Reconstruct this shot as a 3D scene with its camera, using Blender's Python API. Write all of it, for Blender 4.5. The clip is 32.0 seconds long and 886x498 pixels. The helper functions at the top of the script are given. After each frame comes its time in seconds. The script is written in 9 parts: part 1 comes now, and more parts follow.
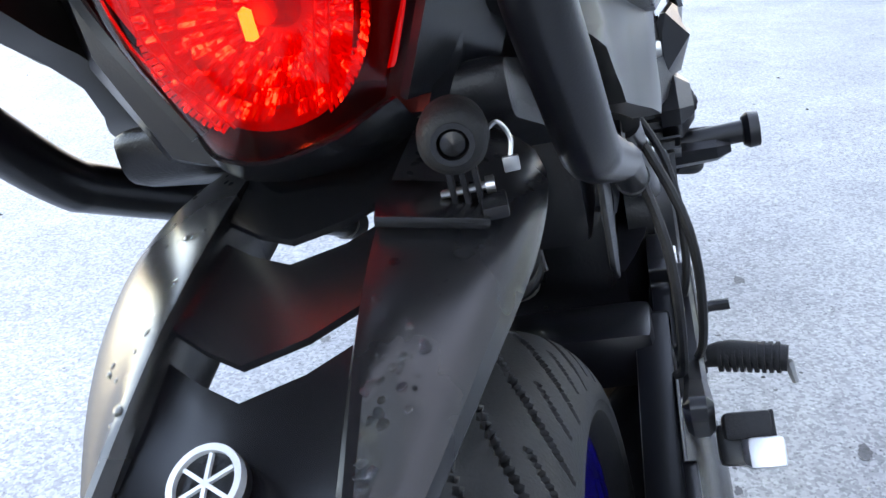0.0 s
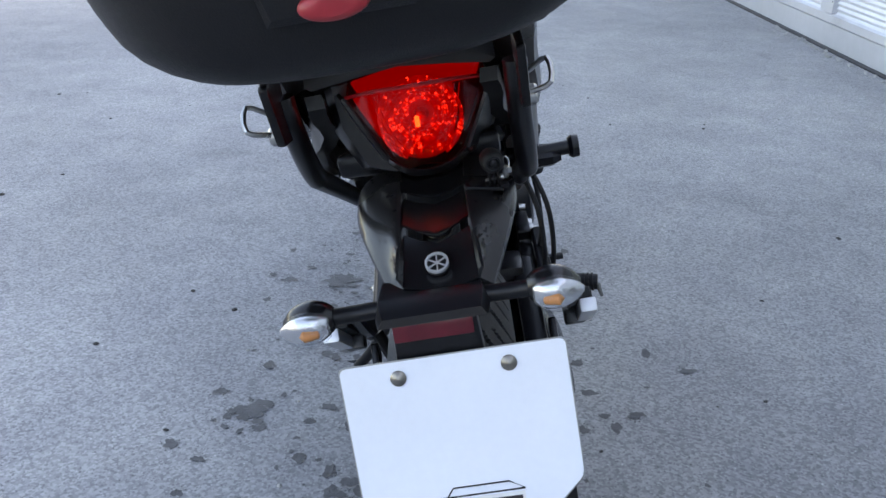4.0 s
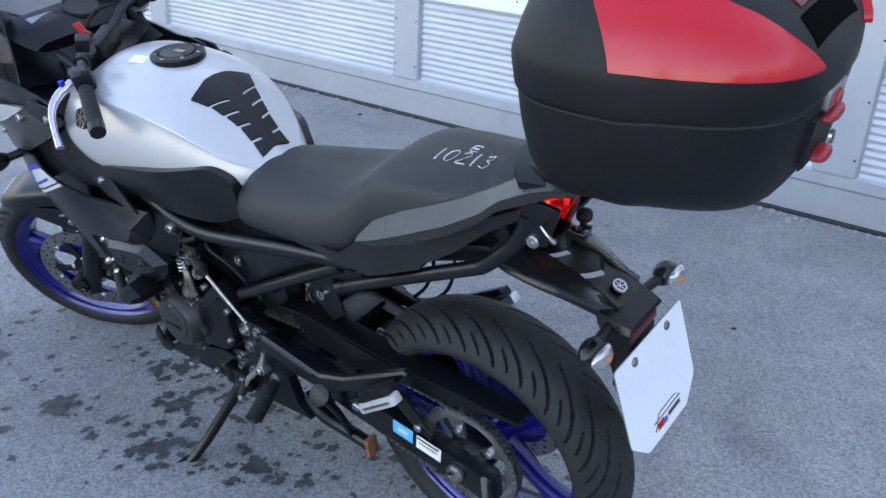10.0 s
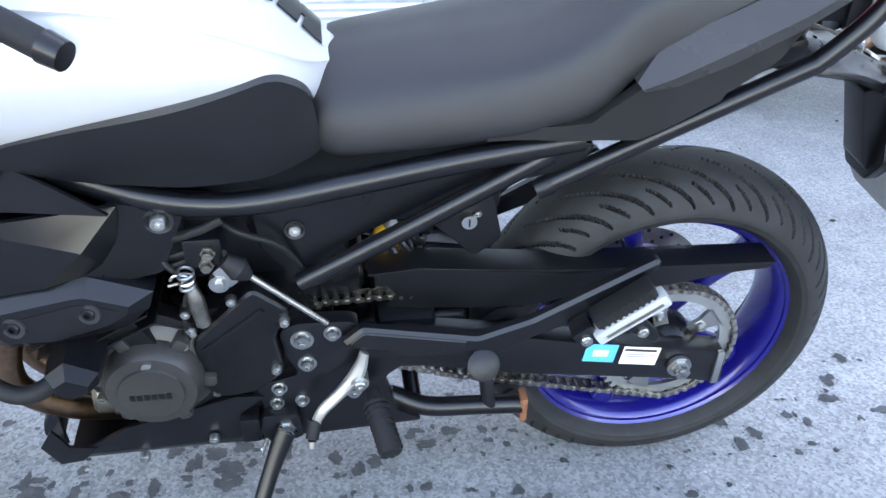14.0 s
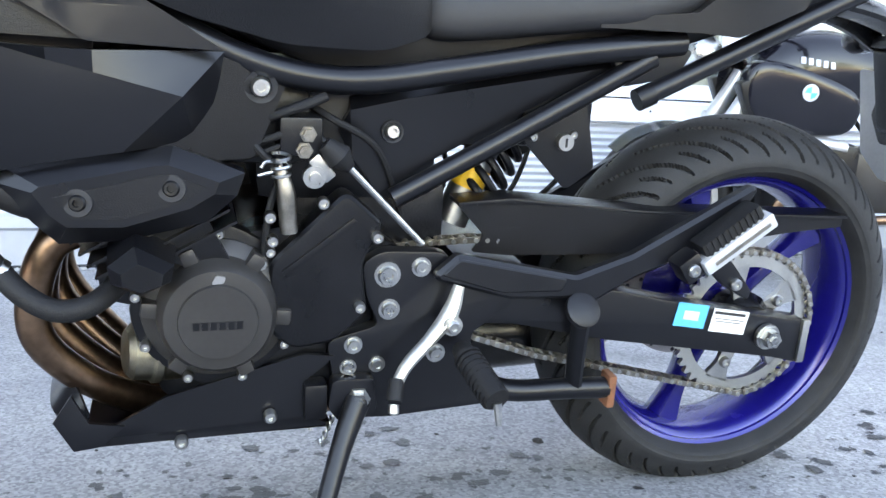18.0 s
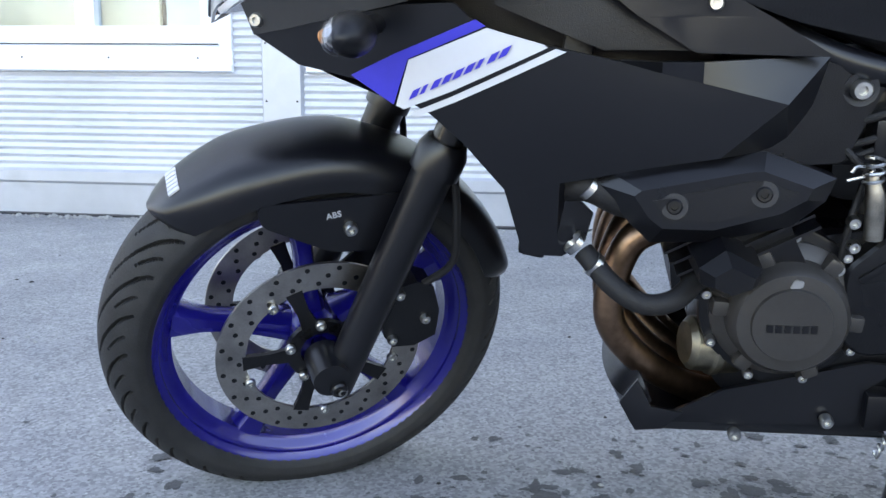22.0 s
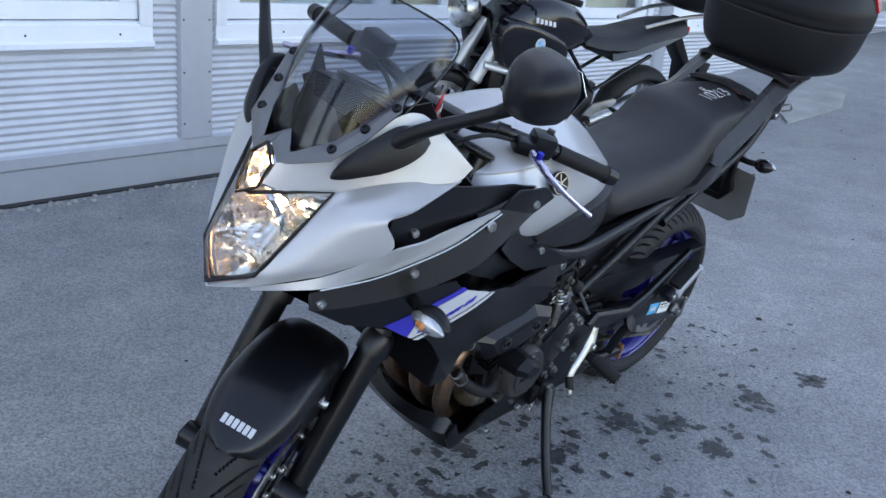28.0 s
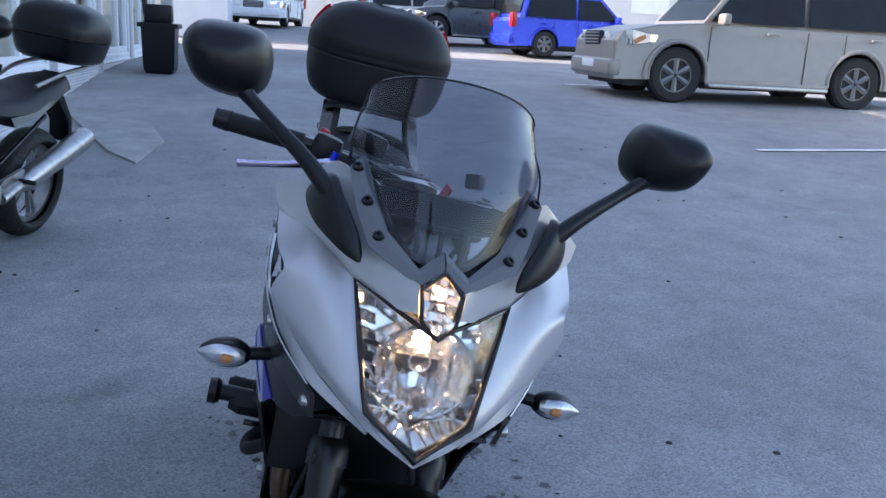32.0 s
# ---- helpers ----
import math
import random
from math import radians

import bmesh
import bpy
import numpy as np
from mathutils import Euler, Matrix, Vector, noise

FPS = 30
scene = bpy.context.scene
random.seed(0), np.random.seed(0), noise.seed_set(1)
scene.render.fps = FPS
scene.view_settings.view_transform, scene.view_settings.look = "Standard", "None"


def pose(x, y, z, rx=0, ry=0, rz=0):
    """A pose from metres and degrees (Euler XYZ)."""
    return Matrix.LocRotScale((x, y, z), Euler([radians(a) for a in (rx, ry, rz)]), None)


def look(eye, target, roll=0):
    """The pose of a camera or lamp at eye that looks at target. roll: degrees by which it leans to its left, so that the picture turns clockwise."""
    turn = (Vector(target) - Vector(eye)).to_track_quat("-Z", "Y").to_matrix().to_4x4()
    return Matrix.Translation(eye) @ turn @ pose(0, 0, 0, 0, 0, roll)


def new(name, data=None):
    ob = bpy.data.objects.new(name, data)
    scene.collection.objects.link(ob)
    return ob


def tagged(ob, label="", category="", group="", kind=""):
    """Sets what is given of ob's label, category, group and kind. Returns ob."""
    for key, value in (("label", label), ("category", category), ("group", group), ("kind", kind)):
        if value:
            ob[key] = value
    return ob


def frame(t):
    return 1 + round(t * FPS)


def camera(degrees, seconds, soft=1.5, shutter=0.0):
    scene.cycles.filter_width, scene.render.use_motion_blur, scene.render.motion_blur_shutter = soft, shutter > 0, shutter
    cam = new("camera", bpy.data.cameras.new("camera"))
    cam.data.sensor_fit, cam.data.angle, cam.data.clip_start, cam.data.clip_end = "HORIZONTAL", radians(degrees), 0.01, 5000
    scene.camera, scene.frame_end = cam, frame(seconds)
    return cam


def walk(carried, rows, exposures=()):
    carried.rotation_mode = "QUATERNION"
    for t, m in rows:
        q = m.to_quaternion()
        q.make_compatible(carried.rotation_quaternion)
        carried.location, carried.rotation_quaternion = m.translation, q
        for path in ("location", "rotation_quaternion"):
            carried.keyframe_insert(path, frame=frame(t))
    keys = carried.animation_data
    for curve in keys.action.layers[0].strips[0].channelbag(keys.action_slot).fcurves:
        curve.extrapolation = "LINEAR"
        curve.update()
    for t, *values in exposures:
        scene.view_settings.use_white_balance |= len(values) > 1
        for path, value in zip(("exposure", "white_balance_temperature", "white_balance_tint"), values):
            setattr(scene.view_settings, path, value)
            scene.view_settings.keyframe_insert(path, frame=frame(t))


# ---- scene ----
cam = camera(54.3, 32.0)
PATH = [
    (0, (0.183, -0.380, 0.935), (-0.329, 1.324, 0.113), -3.7),
    (0.5, (0.175, -0.323, 0.929), (-0.404, 1.366, 0.122), -5.2),
    (1, (0.168, -0.299, 0.931), (-0.438, 1.384, 0.129), -5.3),
    (1.5, (0.168, -0.298, 0.932), (-0.455, 1.390, 0.153), -5.4),
    (2, (0.169, -0.311, 0.941), (-0.462, 1.379, 0.172), -5.8),
    (2.5, (0.175, -0.377, 0.958), (-0.422, 1.324, 0.190), -6.0),
    (2.8, (0.177, -0.468, 0.973), (-0.355, 1.260, 0.216), -6.1),
    (3, (0.174, -0.548, 0.996), (-0.291, 1.191, 0.220), -5.0),
    (3.3, (0.161, -0.674, 1.015), (-0.176, 1.090, 0.230), -4.1),
    (3.5, (0.153, -0.769, 1.055), (-0.117, 0.991, 0.237), -2.7),
    (5.5, (-0.198, -1.608, 1.390), (0.061, 0.153, 0.570), 5.2),
    (6, (-0.345, -1.670, 1.435), (0.027, 0.077, 0.627), 5.2),
    (6.5, (-0.471, -1.597, 1.460), (0.001, 0.145, 0.697), 3.4),
    (7, (-0.590, -1.532, 1.482), (0.009, 0.193, 0.770), 2.8),
    (7.5, (-0.745, -1.465, 1.487), (0.036, 0.195, 0.796), 2.4),
    (8, (-0.836, -1.383, 1.484), (0.074, 0.203, 0.778), 2.2),
    (8.5, (-0.865, -1.249, 1.463), (0.125, 0.276, 0.731), 1.7),
    (9, (-0.897, -1.102, 1.453), (0.168, 0.358, 0.693), 1.4),
    (9.5, (-0.986, -0.962, 1.421), (0.233, 0.357, 0.636), 2.5),
    (10, (-1.102, -0.825, 1.398), (0.233, 0.356, 0.583), 2.7),
    (10.5, (-1.149, -0.692, 1.367), (0.255, 0.402, 0.544), 1.5),
    (11, (-1.173, -0.512, 1.325), (0.318, 0.453, 0.495), 1.2),
    (11.5, (-1.225, -0.353, 1.288), (0.321, 0.487, 0.424), 2.0),
    (12, (-1.286, -0.151, 1.265), (0.307, 0.547, 0.361), 1.0),
    (12.5, (-1.272, 0.025, 1.234), (0.349, 0.549, 0.264), 2.5),
    (13, (-1.177, 0.204, 1.188), (0.488, 0.546, 0.211), 3.0),
    (13.5, (-1.135, 0.347, 1.124), (0.574, 0.494, 0.176), 2.2),
    (14, (-1.179, 0.508, 1.067), (0.571, 0.396, 0.191), 0.9),
    (14.5, (-1.095, 0.613, 0.951), (0.661, 0.255, 0.157), 0.9),
    (16.5, (-1.146, 0.742, 0.554), (0.676, 0.083, 0.255), 2.0),
    (17, (-1.166, 0.756, 0.540), (0.678, 0.149, 0.273), 1.3),
    (17.5, (-1.181, 0.779, 0.544), (0.689, 0.248, 0.290), 1.1),
    (18, (-1.184, 0.806, 0.559), (0.716, 0.388, 0.317), 1.7),
    (18.5, (-1.192, 0.828, 0.566), (0.730, 0.509, 0.350), 2.1),
    (19, (-1.190, 0.857, 0.571), (0.747, 0.635, 0.369), 2.2),
    (19.5, (-1.191, 0.894, 0.569), (0.754, 0.784, 0.353), 2.4),
    (20, (-1.191, 0.926, 0.564), (0.755, 0.947, 0.327), 2.6),
    (20.5, (-1.203, 0.965, 0.564), (0.733, 1.131, 0.310), 2.5),
    (21, (-1.216, 0.999, 0.564), (0.703, 1.297, 0.299), 1.8),
    (21.5, (-1.227, 1.019, 0.564), (0.673, 1.408, 0.282), 0.9),
    (22, (-1.208, 1.015, 0.609), (0.666, 1.463, 0.253), 0.6),
    (22.5, (-1.194, 1.004, 0.768), (0.626, 1.445, 0.188), 0.4),
    (23, (-1.259, 0.976, 0.999), (0.534, 1.289, 0.272), 0.3),
    (23.5, (-1.395, 0.968, 1.167), (0.403, 1.049, 0.391), 2.0),
    (24, (-1.504, 0.963, 1.226), (0.277, 0.831, 0.418), 3.2),
    (24.5, (-1.645, 1.037, 1.242), (0.113, 0.721, 0.435), 3.7),
    (25, (-1.720, 1.193, 1.266), (0.029, 0.771, 0.489), 4.3),
    (25.5, (-1.734, 1.445, 1.264), (0.006, 0.899, 0.544), 3.3),
    (27.5, (-1.446, 2.102, 1.290), (-0.002, 0.957, 0.621), 5.2),
    (28, (-1.322, 2.228, 1.271), (0.024, 0.965, 0.610), 5.5),
    (28.5, (-1.139, 2.326, 1.273), (0.094, 0.960, 0.598), 5.1),
    (29, (-0.965, 2.433, 1.264), (0.119, 0.947, 0.589), 6.0),
    (29.5, (-0.763, 2.573, 1.277), (0.109, 0.938, 0.640), 6.9),
    (30, (-0.614, 2.619, 1.286), (0.071, 0.880, 0.695), 6.9),
    (30.5, (-0.434, 2.618, 1.251), (0.025, 0.788, 0.719), 5.3),
    (31, (-0.308, 2.604, 1.265), (-0.047, 0.729, 0.757), 4.7),
    (31.5, (-0.162, 2.631, 1.261), (-0.130, 0.729, 0.792), 3.5),
    (32, (-0.035, 2.653, 1.251), (-0.193, 0.755, 0.789), 3.3),
]
EXPOSURES = [
    (0, 4.05, 8600, 18), (1, 4.35, 8600, 18), (2, 4.4, 8600, 18), (2.5, 4.1, 8600, 18), (3, 3.7, 8600, 18), (3.5, 3.2, 8600, 18), (5.5, 2.1, 7350, 18), (7, 2.0, 7350, 18), (8, 2.1, 7350, 18),
    (9, 2.45, 7350, 18), (10, 2.7, 7700, 18), (11, 2.75, 7800, 18), (12, 2.95, 7900, 18), (13, 3.6, 7900, 18), (14, 3.7, 8000, 18), (17, 3.6, 8450, 18), (19, 3.85, 8650, 18), (20, 3.8, 8550, 18), (21, 3.65, 8550, 18), (22, 3.1, 8200, 18), (23, 3.45, 8300, 18), (24, 2.95, 8200, 18), (25, 2.9, 8100, 18), (27.5, 2.4, 7900, 18),
    (30.5, 2.15, 6750, 18), (32, 1.9, 6650, 18),
]
walk(cam, [(t, look(eye, target, roll)) for t, eye, target, roll in PATH], EXPOSURES)

SUN_EL, SUN_ROT = 24.0, 88.0
SUN_STRENGTH, SKY_STRENGTH = 4.0, 0.15
from mathutils.bvhtree import BVHTree
from mathutils.geometry import tessellate_polygon

# ---- light ----
world = bpy.data.worlds.new("sky")
scene.world = world
world.use_nodes = True
_n = world.node_tree.nodes
_sky = _n.new("ShaderNodeTexSky")
_sky.sky_type, _sky.sun_disc = "NISHITA", False
_sky.sun_elevation, _sky.sun_rotation = radians(SUN_EL), radians(SUN_ROT)
_sky.air_density, _sky.dust_density, _sky.ozone_density = 1.0, 1.6, 1.0
world.node_tree.links.new(_sky.outputs[0], _n["Background"].inputs[0])
_n["Background"].inputs[1].default_value = SKY_STRENGTH
sun_data = bpy.data.lights.new("sun", "SUN")
sun_data.energy, sun_data.angle, sun_data.color = SUN_STRENGTH, radians(0.6), (1.0, 0.93, 0.82)
sun = new("sun", sun_data)
_az, _el = radians(SUN_ROT), radians(SUN_EL)
sun.matrix_world = look((0, 0, 30), Vector((0, 0, 30)) - Vector((math.sin(_az) * math.cos(_el), math.cos(_az) * math.cos(_el), math.sin(_el))))


# ---- materials ----
def mat(name, color, rough=0.5, metal=0.0, vary=0.12, scale=8.0, bump=0.0, bump_scale=60.0, rough_vary=0.1, coat=0.0, spots=None, **more):
    """A node material with variation at two scales, roughness wear and fine relief."""
    m = bpy.data.materials.new(name)
    m.use_nodes = True
    t = m.node_tree
    n, ln = t.nodes, t.links
    b = n["Principled BSDF"]
    co = n.new("ShaderNodeTexCoord")
    big = n.new("ShaderNodeTexNoise")
    big.inputs["Scale"].default_value, big.inputs["Detail"].default_value = scale, 6
    fine = n.new("ShaderNodeTexNoise")
    fine.inputs["Scale"].default_value, fine.inputs["Detail"].default_value = scale * 14, 4
    ln.new(co.outputs["Object"], big.inputs["Vector"])
    ln.new(co.outputs["Object"], fine.inputs["Vector"])
    mixn = n.new("ShaderNodeMath")
    mixn.operation = "MULTIPLY_ADD"
    mixn.inputs[1].default_value = 0.35
    ln.new(fine.outputs["Fac"], mixn.inputs[0])
    ln.new(big.outputs["Fac"], mixn.inputs[2])
    ramp = n.new("ShaderNodeValToRGB")
    ramp.color_ramp.elements[0].position, ramp.color_ramp.elements[1].position = 0.42, 0.92
    lo = [max(0.0, c * (1 - vary)) for c in color]
    hi = [min(1.0, c * (1 + vary)) for c in color]
    ramp.color_ramp.elements[0].color, ramp.color_ramp.elements[1].color = (*lo, 1), (*hi, 1)
    ln.new(mixn.outputs[0], ramp.inputs[0])
    last = ramp.outputs[0]
    if spots:
        sc, amount, shade = spots
        sp = n.new("ShaderNodeTexNoise")
        sp.inputs["Scale"].default_value, sp.inputs["Detail"].default_value = sc, 8
        ln.new(co.outputs["Object"], sp.inputs["Vector"])
        rr = n.new("ShaderNodeValToRGB")
        rr.color_ramp.elements[0].position, rr.color_ramp.elements[1].position = 1 - amount - 0.06, 1 - amount + 0.06
        ln.new(sp.outputs["Fac"], rr.inputs[0])
        mx = n.new("ShaderNodeMix")
        mx.data_type = "RGBA"
        ln.new(rr.outputs[0], mx.inputs[0])
        ln.new(last, mx.inputs[6])
        mx.inputs[7].default_value = (*shade, 1)
        last = mx.outputs[2]
    ln.new(last, b.inputs["Base Color"])
    rm = n.new("ShaderNodeMapRange")
    rm.inputs[3].default_value, rm.inputs[4].default_value = max(0.02, rough - rough_vary), min(1.0, rough + rough_vary)
    ln.new(big.outputs["Fac"], rm.inputs[0])
    ln.new(rm.outputs[0], b.inputs["Roughness"])
    b.inputs["Metallic"].default_value = metal
    b.inputs["Coat Weight"].default_value = coat
    b.inputs["Coat Roughness"].default_value = 0.08
    for key, value in more.items():
        b.inputs[key.replace("_", " ")].default_value = value
    if bump:
        bn = n.new("ShaderNodeTexNoise")
        bn.inputs["Scale"].default_value, bn.inputs["Detail"].default_value = bump_scale, 4
        ln.new(co.outputs["Object"], bn.inputs["Vector"])
        bp = n.new("ShaderNodeBump")
        bp.inputs["Strength"].default_value, bp.inputs["Distance"].default_value = bump, 0.002
        ln.new(bn.outputs["Fac"], bp.inputs["Height"])
        ln.new(bp.outputs[0], b.inputs["Normal"])
    return m


def emit_mat(name, color, strength, base=(0.1, 0.1, 0.1), rough=0.3):
    m = mat(name, base, rough, vary=0.05)
    b = m.node_tree.nodes["Principled BSDF"]
    b.inputs["Emission Color"].default_value = (*color, 1)
    b.inputs["Emission Strength"].default_value = strength
    return m


def glass(name, color, rough=0.02, ior=1.45, alpha=None):
    m = bpy.data.materials.new(name)
    m.use_nodes = True
    b = m.node_tree.nodes["Principled BSDF"]
    b.inputs["Base Color"].default_value = (*color, 1)
    b.inputs["Roughness"].default_value = rough
    b.inputs["IOR"].default_value = ior
    b.inputs["Transmission Weight"].default_value = 1.0
    return m


def sheet_glass(name, color, gloss=1.0):
    """A thin pane: clear tinted layer with a true reflection."""
    m = bpy.data.materials.new(name)
    m.use_nodes = True
    t = m.node_tree
    n, ln = t.nodes, t.links
    n.remove(n["Principled BSDF"])
    tr, gl, mx, fr = n.new("ShaderNodeBsdfTransparent"), n.new("ShaderNodeBsdfGlossy"), n.new("ShaderNodeMixShader"), n.new("ShaderNodeLayerWeight")
    tr.inputs[0].default_value = (*color, 1)
    gl.inputs["Roughness"].default_value = 0.03
    fr.inputs[0].default_value = 0.5
    pw, ad = n.new("ShaderNodeMath"), n.new("ShaderNodeMath")
    pw.operation, ad.operation = "POWER", "MULTIPLY_ADD"
    pw.inputs[1].default_value = 4.5
    ad.inputs[1].default_value, ad.inputs[2].default_value = 0.6 * gloss, 0.035 * gloss
    ln.new(fr.outputs["Facing"], pw.inputs[0])
    ln.new(pw.outputs[0], ad.inputs[0])
    ln.new(ad.outputs[0], mx.inputs[0])
    ln.new(tr.outputs[0], mx.inputs[1])
    ln.new(gl.outputs[0], mx.inputs[2])
    ln.new(mx.outputs[0], n["Material Output"].inputs[0])
    return m


# ---- mesh helpers ----
def part(name, bm, material, parent=None, label="", smooth=35, m=None):
    """Links a bmesh as one mesh object under a thing or a part."""
    me = bpy.data.meshes.new(name)
    bmesh.ops.recalc_face_normals(bm, faces=bm.faces)
    bm.to_mesh(me)
    bm.free()
    me.materials.append(material)
    if smooth:
        me.polygons.foreach_set("use_smooth", [True] * len(me.polygons))
        me.set_sharp_from_angle(angle=radians(smooth))
    ob = new(name, me)
    if parent is not None:
        ob.parent = parent
    if m is not None:
        ob.matrix_basis = m
    if label:
        ob["label"] = label
    return ob


def loose(name, bm, material, parent=None, label="", smooth=35, m=None):
    """Links every separate piece of a bmesh as a part of its own."""
    seen, made = set(), []
    for v0 in list(bm.verts):
        if v0 in seen:
            continue
        todo, isle = [v0], []
        seen.add(v0)
        while todo:
            v = todo.pop()
            isle.append(v)
            for e in v.link_edges:
                w = e.other_vert(v)
                if w not in seen:
                    seen.add(w)
                    todo.append(w)
        b2 = bmesh.new()
        twin = {v: b2.verts.new(v.co) for v in isle}
        for f in {f for v in isle for f in v.link_faces}:
            b2.faces.new([twin[v] for v in f.verts])
        made.append(part(name, b2, material, parent, label, smooth, m))
    bm.free()
    return made


def thing(name, label, category, m=None, group="", kind=""):
    ob = new(name)
    ob.empty_display_size = 0.1
    if m is not None:
        ob.matrix_basis = m
    return tagged(ob, label, category, group, kind)


def add_box(bm, c, s, m=None, bevel=0.0, seg=2):
    made = bmesh.ops.create_cube(bm, size=1.0)["verts"]
    for v in made:
        v.co = Vector((v.co.x * s[0], v.co.y * s[1], v.co.z * s[2]))
    if bevel:
        es = {e for v in made for e in v.link_edges}
        got = bmesh.ops.bevel(bm, geom=list(es), offset=bevel, segments=seg, affect="EDGES", profile=0.6)
        made = [v for v in {v for f in got["faces"] for v in f.verts} | set(v for v in made if v.is_valid)]
    mm = Matrix.Translation(c) @ (m if m is not None else Matrix.Identity(4))
    bmesh.ops.transform(bm, matrix=mm, verts=made)
    return bm


def box(c, s, m=None, bevel=0.0, seg=2):
    return add_box(bmesh.new(), c, s, m, bevel, seg)


def catmull(pts, n, closed=False):
    """A smooth line of n points a span through pts."""
    p = [Vector(q) for q in pts]
    k = len(p)
    out = []
    spans = k if closed else k - 1
    for i in range(spans):
        if closed:
            a, b, c, d = p[(i - 1) % k], p[i], p[(i + 1) % k], p[(i + 2) % k]
        else:
            b, c = p[i], p[i + 1]
            a = p[i - 1] if i else b * 2 - c
            d = p[i + 2] if i + 2 < k else c * 2 - b
        for j in range(n):
            t = j / n
            out.append(0.5 * ((2 * b) + (c - a) * t + (2 * a - 5 * b + 4 * c - d) * t * t + (3 * b - a - 3 * c + d) * t ** 3))
    if not closed:
        out.append(p[-1].copy())
    return out


def add_tube(bm, pts, r, n=12, smooth=6, caps=True, flat=1.0):
    """A round bar along pts; r is one radius or one for every point."""
    line = catmull(pts, smooth) if smooth else [Vector(q) for q in pts]
    k = len(line)
    if isinstance(r, (int, float)):
        rs = [r] * k
    else:
        rs = [r[min(len(r) - 1, int(i * (len(r) - 1) / (k - 1)))] * (1 - ((i * (len(r) - 1) / (k - 1)) % 1)) + r[min(len(r) - 1, int(i * (len(r) - 1) / (k - 1)) + 1)] * ((i * (len(r) - 1) / (k - 1)) % 1) for i in range(k)]
    rings = []
    up = None
    for i, c in enumerate(line):
        d = (line[min(i + 1, k - 1)] - line[max(i - 1, 0)]).normalized()
        if up is None:
            up = d.orthogonal().normalized()
        up = (up - d * up.dot(d)).normalized()
        side = d.cross(up)
        rings.append([bm.verts.new(c + rs[i] * (up * math.cos(2 * math.pi * j / n) + side * flat * math.sin(2 * math.pi * j / n))) for j in range(n)])
    for a, b in zip(rings, rings[1:]):
        for j in range(n):
            bm.faces.new((a[j], a[(j + 1) % n], b[(j + 1) % n], b[j]))
    if caps:
        bm.faces.new(rings[0][::-1])
        bm.faces.new(rings[-1])
    return bm


def tube(pts, r, n=12, smooth=6, caps=True, flat=1.0):
    return add_tube(bmesh.new(), pts, r, n, smooth, caps, flat)


def add_lathe(bm, prof, n=48, m=None, closed=True):
    """Turns (along, radius) pairs about the x axis. closed: the profile joins up."""
    mm = m if m is not None else Matrix.Identity(4)
    rings = [[bm.verts.new(mm @ Vector((a, r * math.cos(2 * math.pi * j / n), r * math.sin(2 * math.pi * j / n)))) for a, r in prof] for j in range(n)]
    k = len(prof)
    for j in range(n):
        p, q = rings[j], rings[(j + 1) % n]
        for i in range(k if closed else k - 1):
            bm.faces.new((p[i], p[(i + 1) % k], q[(i + 1) % k], q[i]))
    if not closed:
        for i, flip in ((0, False), (k - 1, True)):
            if prof[i][1] > 1e-6:
                ring = [r[i] for r in rings]
                bm.faces.new(ring[::-1] if flip else ring)
    return bm


def lathe(prof, n=48, m=None, closed=True):
    return add_lathe(bmesh.new(), prof, n, m, closed)


def align(p, d):
    """A pose at p whose x axis points along d."""
    return Matrix.Translation(p) @ Vector(d).to_track_quat("X", "Z").to_matrix().to_4x4()


def add_prism(bm, yz, x0, x1, bevel=0.0, seg=2, axis="x"):
    """A plate with the outline yz, from x0 to x1."""
    def at(a, y, z):
        return {"x": (a, y, z), "y": (y, a, z), "z": (y, z, a)}[axis]
    lo = [bm.verts.new(at(x0, y, z)) for y, z in yz]
    hi = [bm.verts.new(at(x1, y, z)) for y, z in yz]
    k = len(yz)
    fs = [bm.faces.new(lo[::-1]), bm.faces.new(hi)]
    fs += [bm.faces.new((lo[i], lo[(i + 1) % k], hi[(i + 1) % k], hi[i])) for i in range(k)]
    bmesh.ops.recalc_face_normals(bm, faces=fs)
    if bevel:
        es = list({e for f in fs[:2] for e in f.edges})
        bmesh.ops.bevel(bm, geom=es, offset=bevel, segments=seg, affect="EDGES", profile=0.6, clamp_overlap=True)
    return bm


def prism(yz, x0, x1, bevel=0.0, seg=2, axis="x"):
    return add_prism(bmesh.new(), yz, x0, x1, bevel, seg, axis)


def rounded(pts, r=0.02, n=4):
    """An outline with its corners rounded off."""
    out, k = [], len(pts)
    for i in range(k):
        a, b, c = Vector(pts[i - 1]), Vector(pts[i]), Vector(pts[(i + 1) % k])
        d = min(r, (a - b).length * 0.45, (c - b).length * 0.45)
        p, q = b + (a - b).normalized() * d, b + (c - b).normalized() * d
        for j in range(n + 1):
            t = j / n
            out.append(tuple(p * (1 - t) ** 2 + b * 2 * t * (1 - t) + q * t * t))
    return out


def smooth_outline(pts, n=5):
    return [(v.x, v.y) for v in catmull([(p[0], p[1], 0) for p in pts], n, True)]


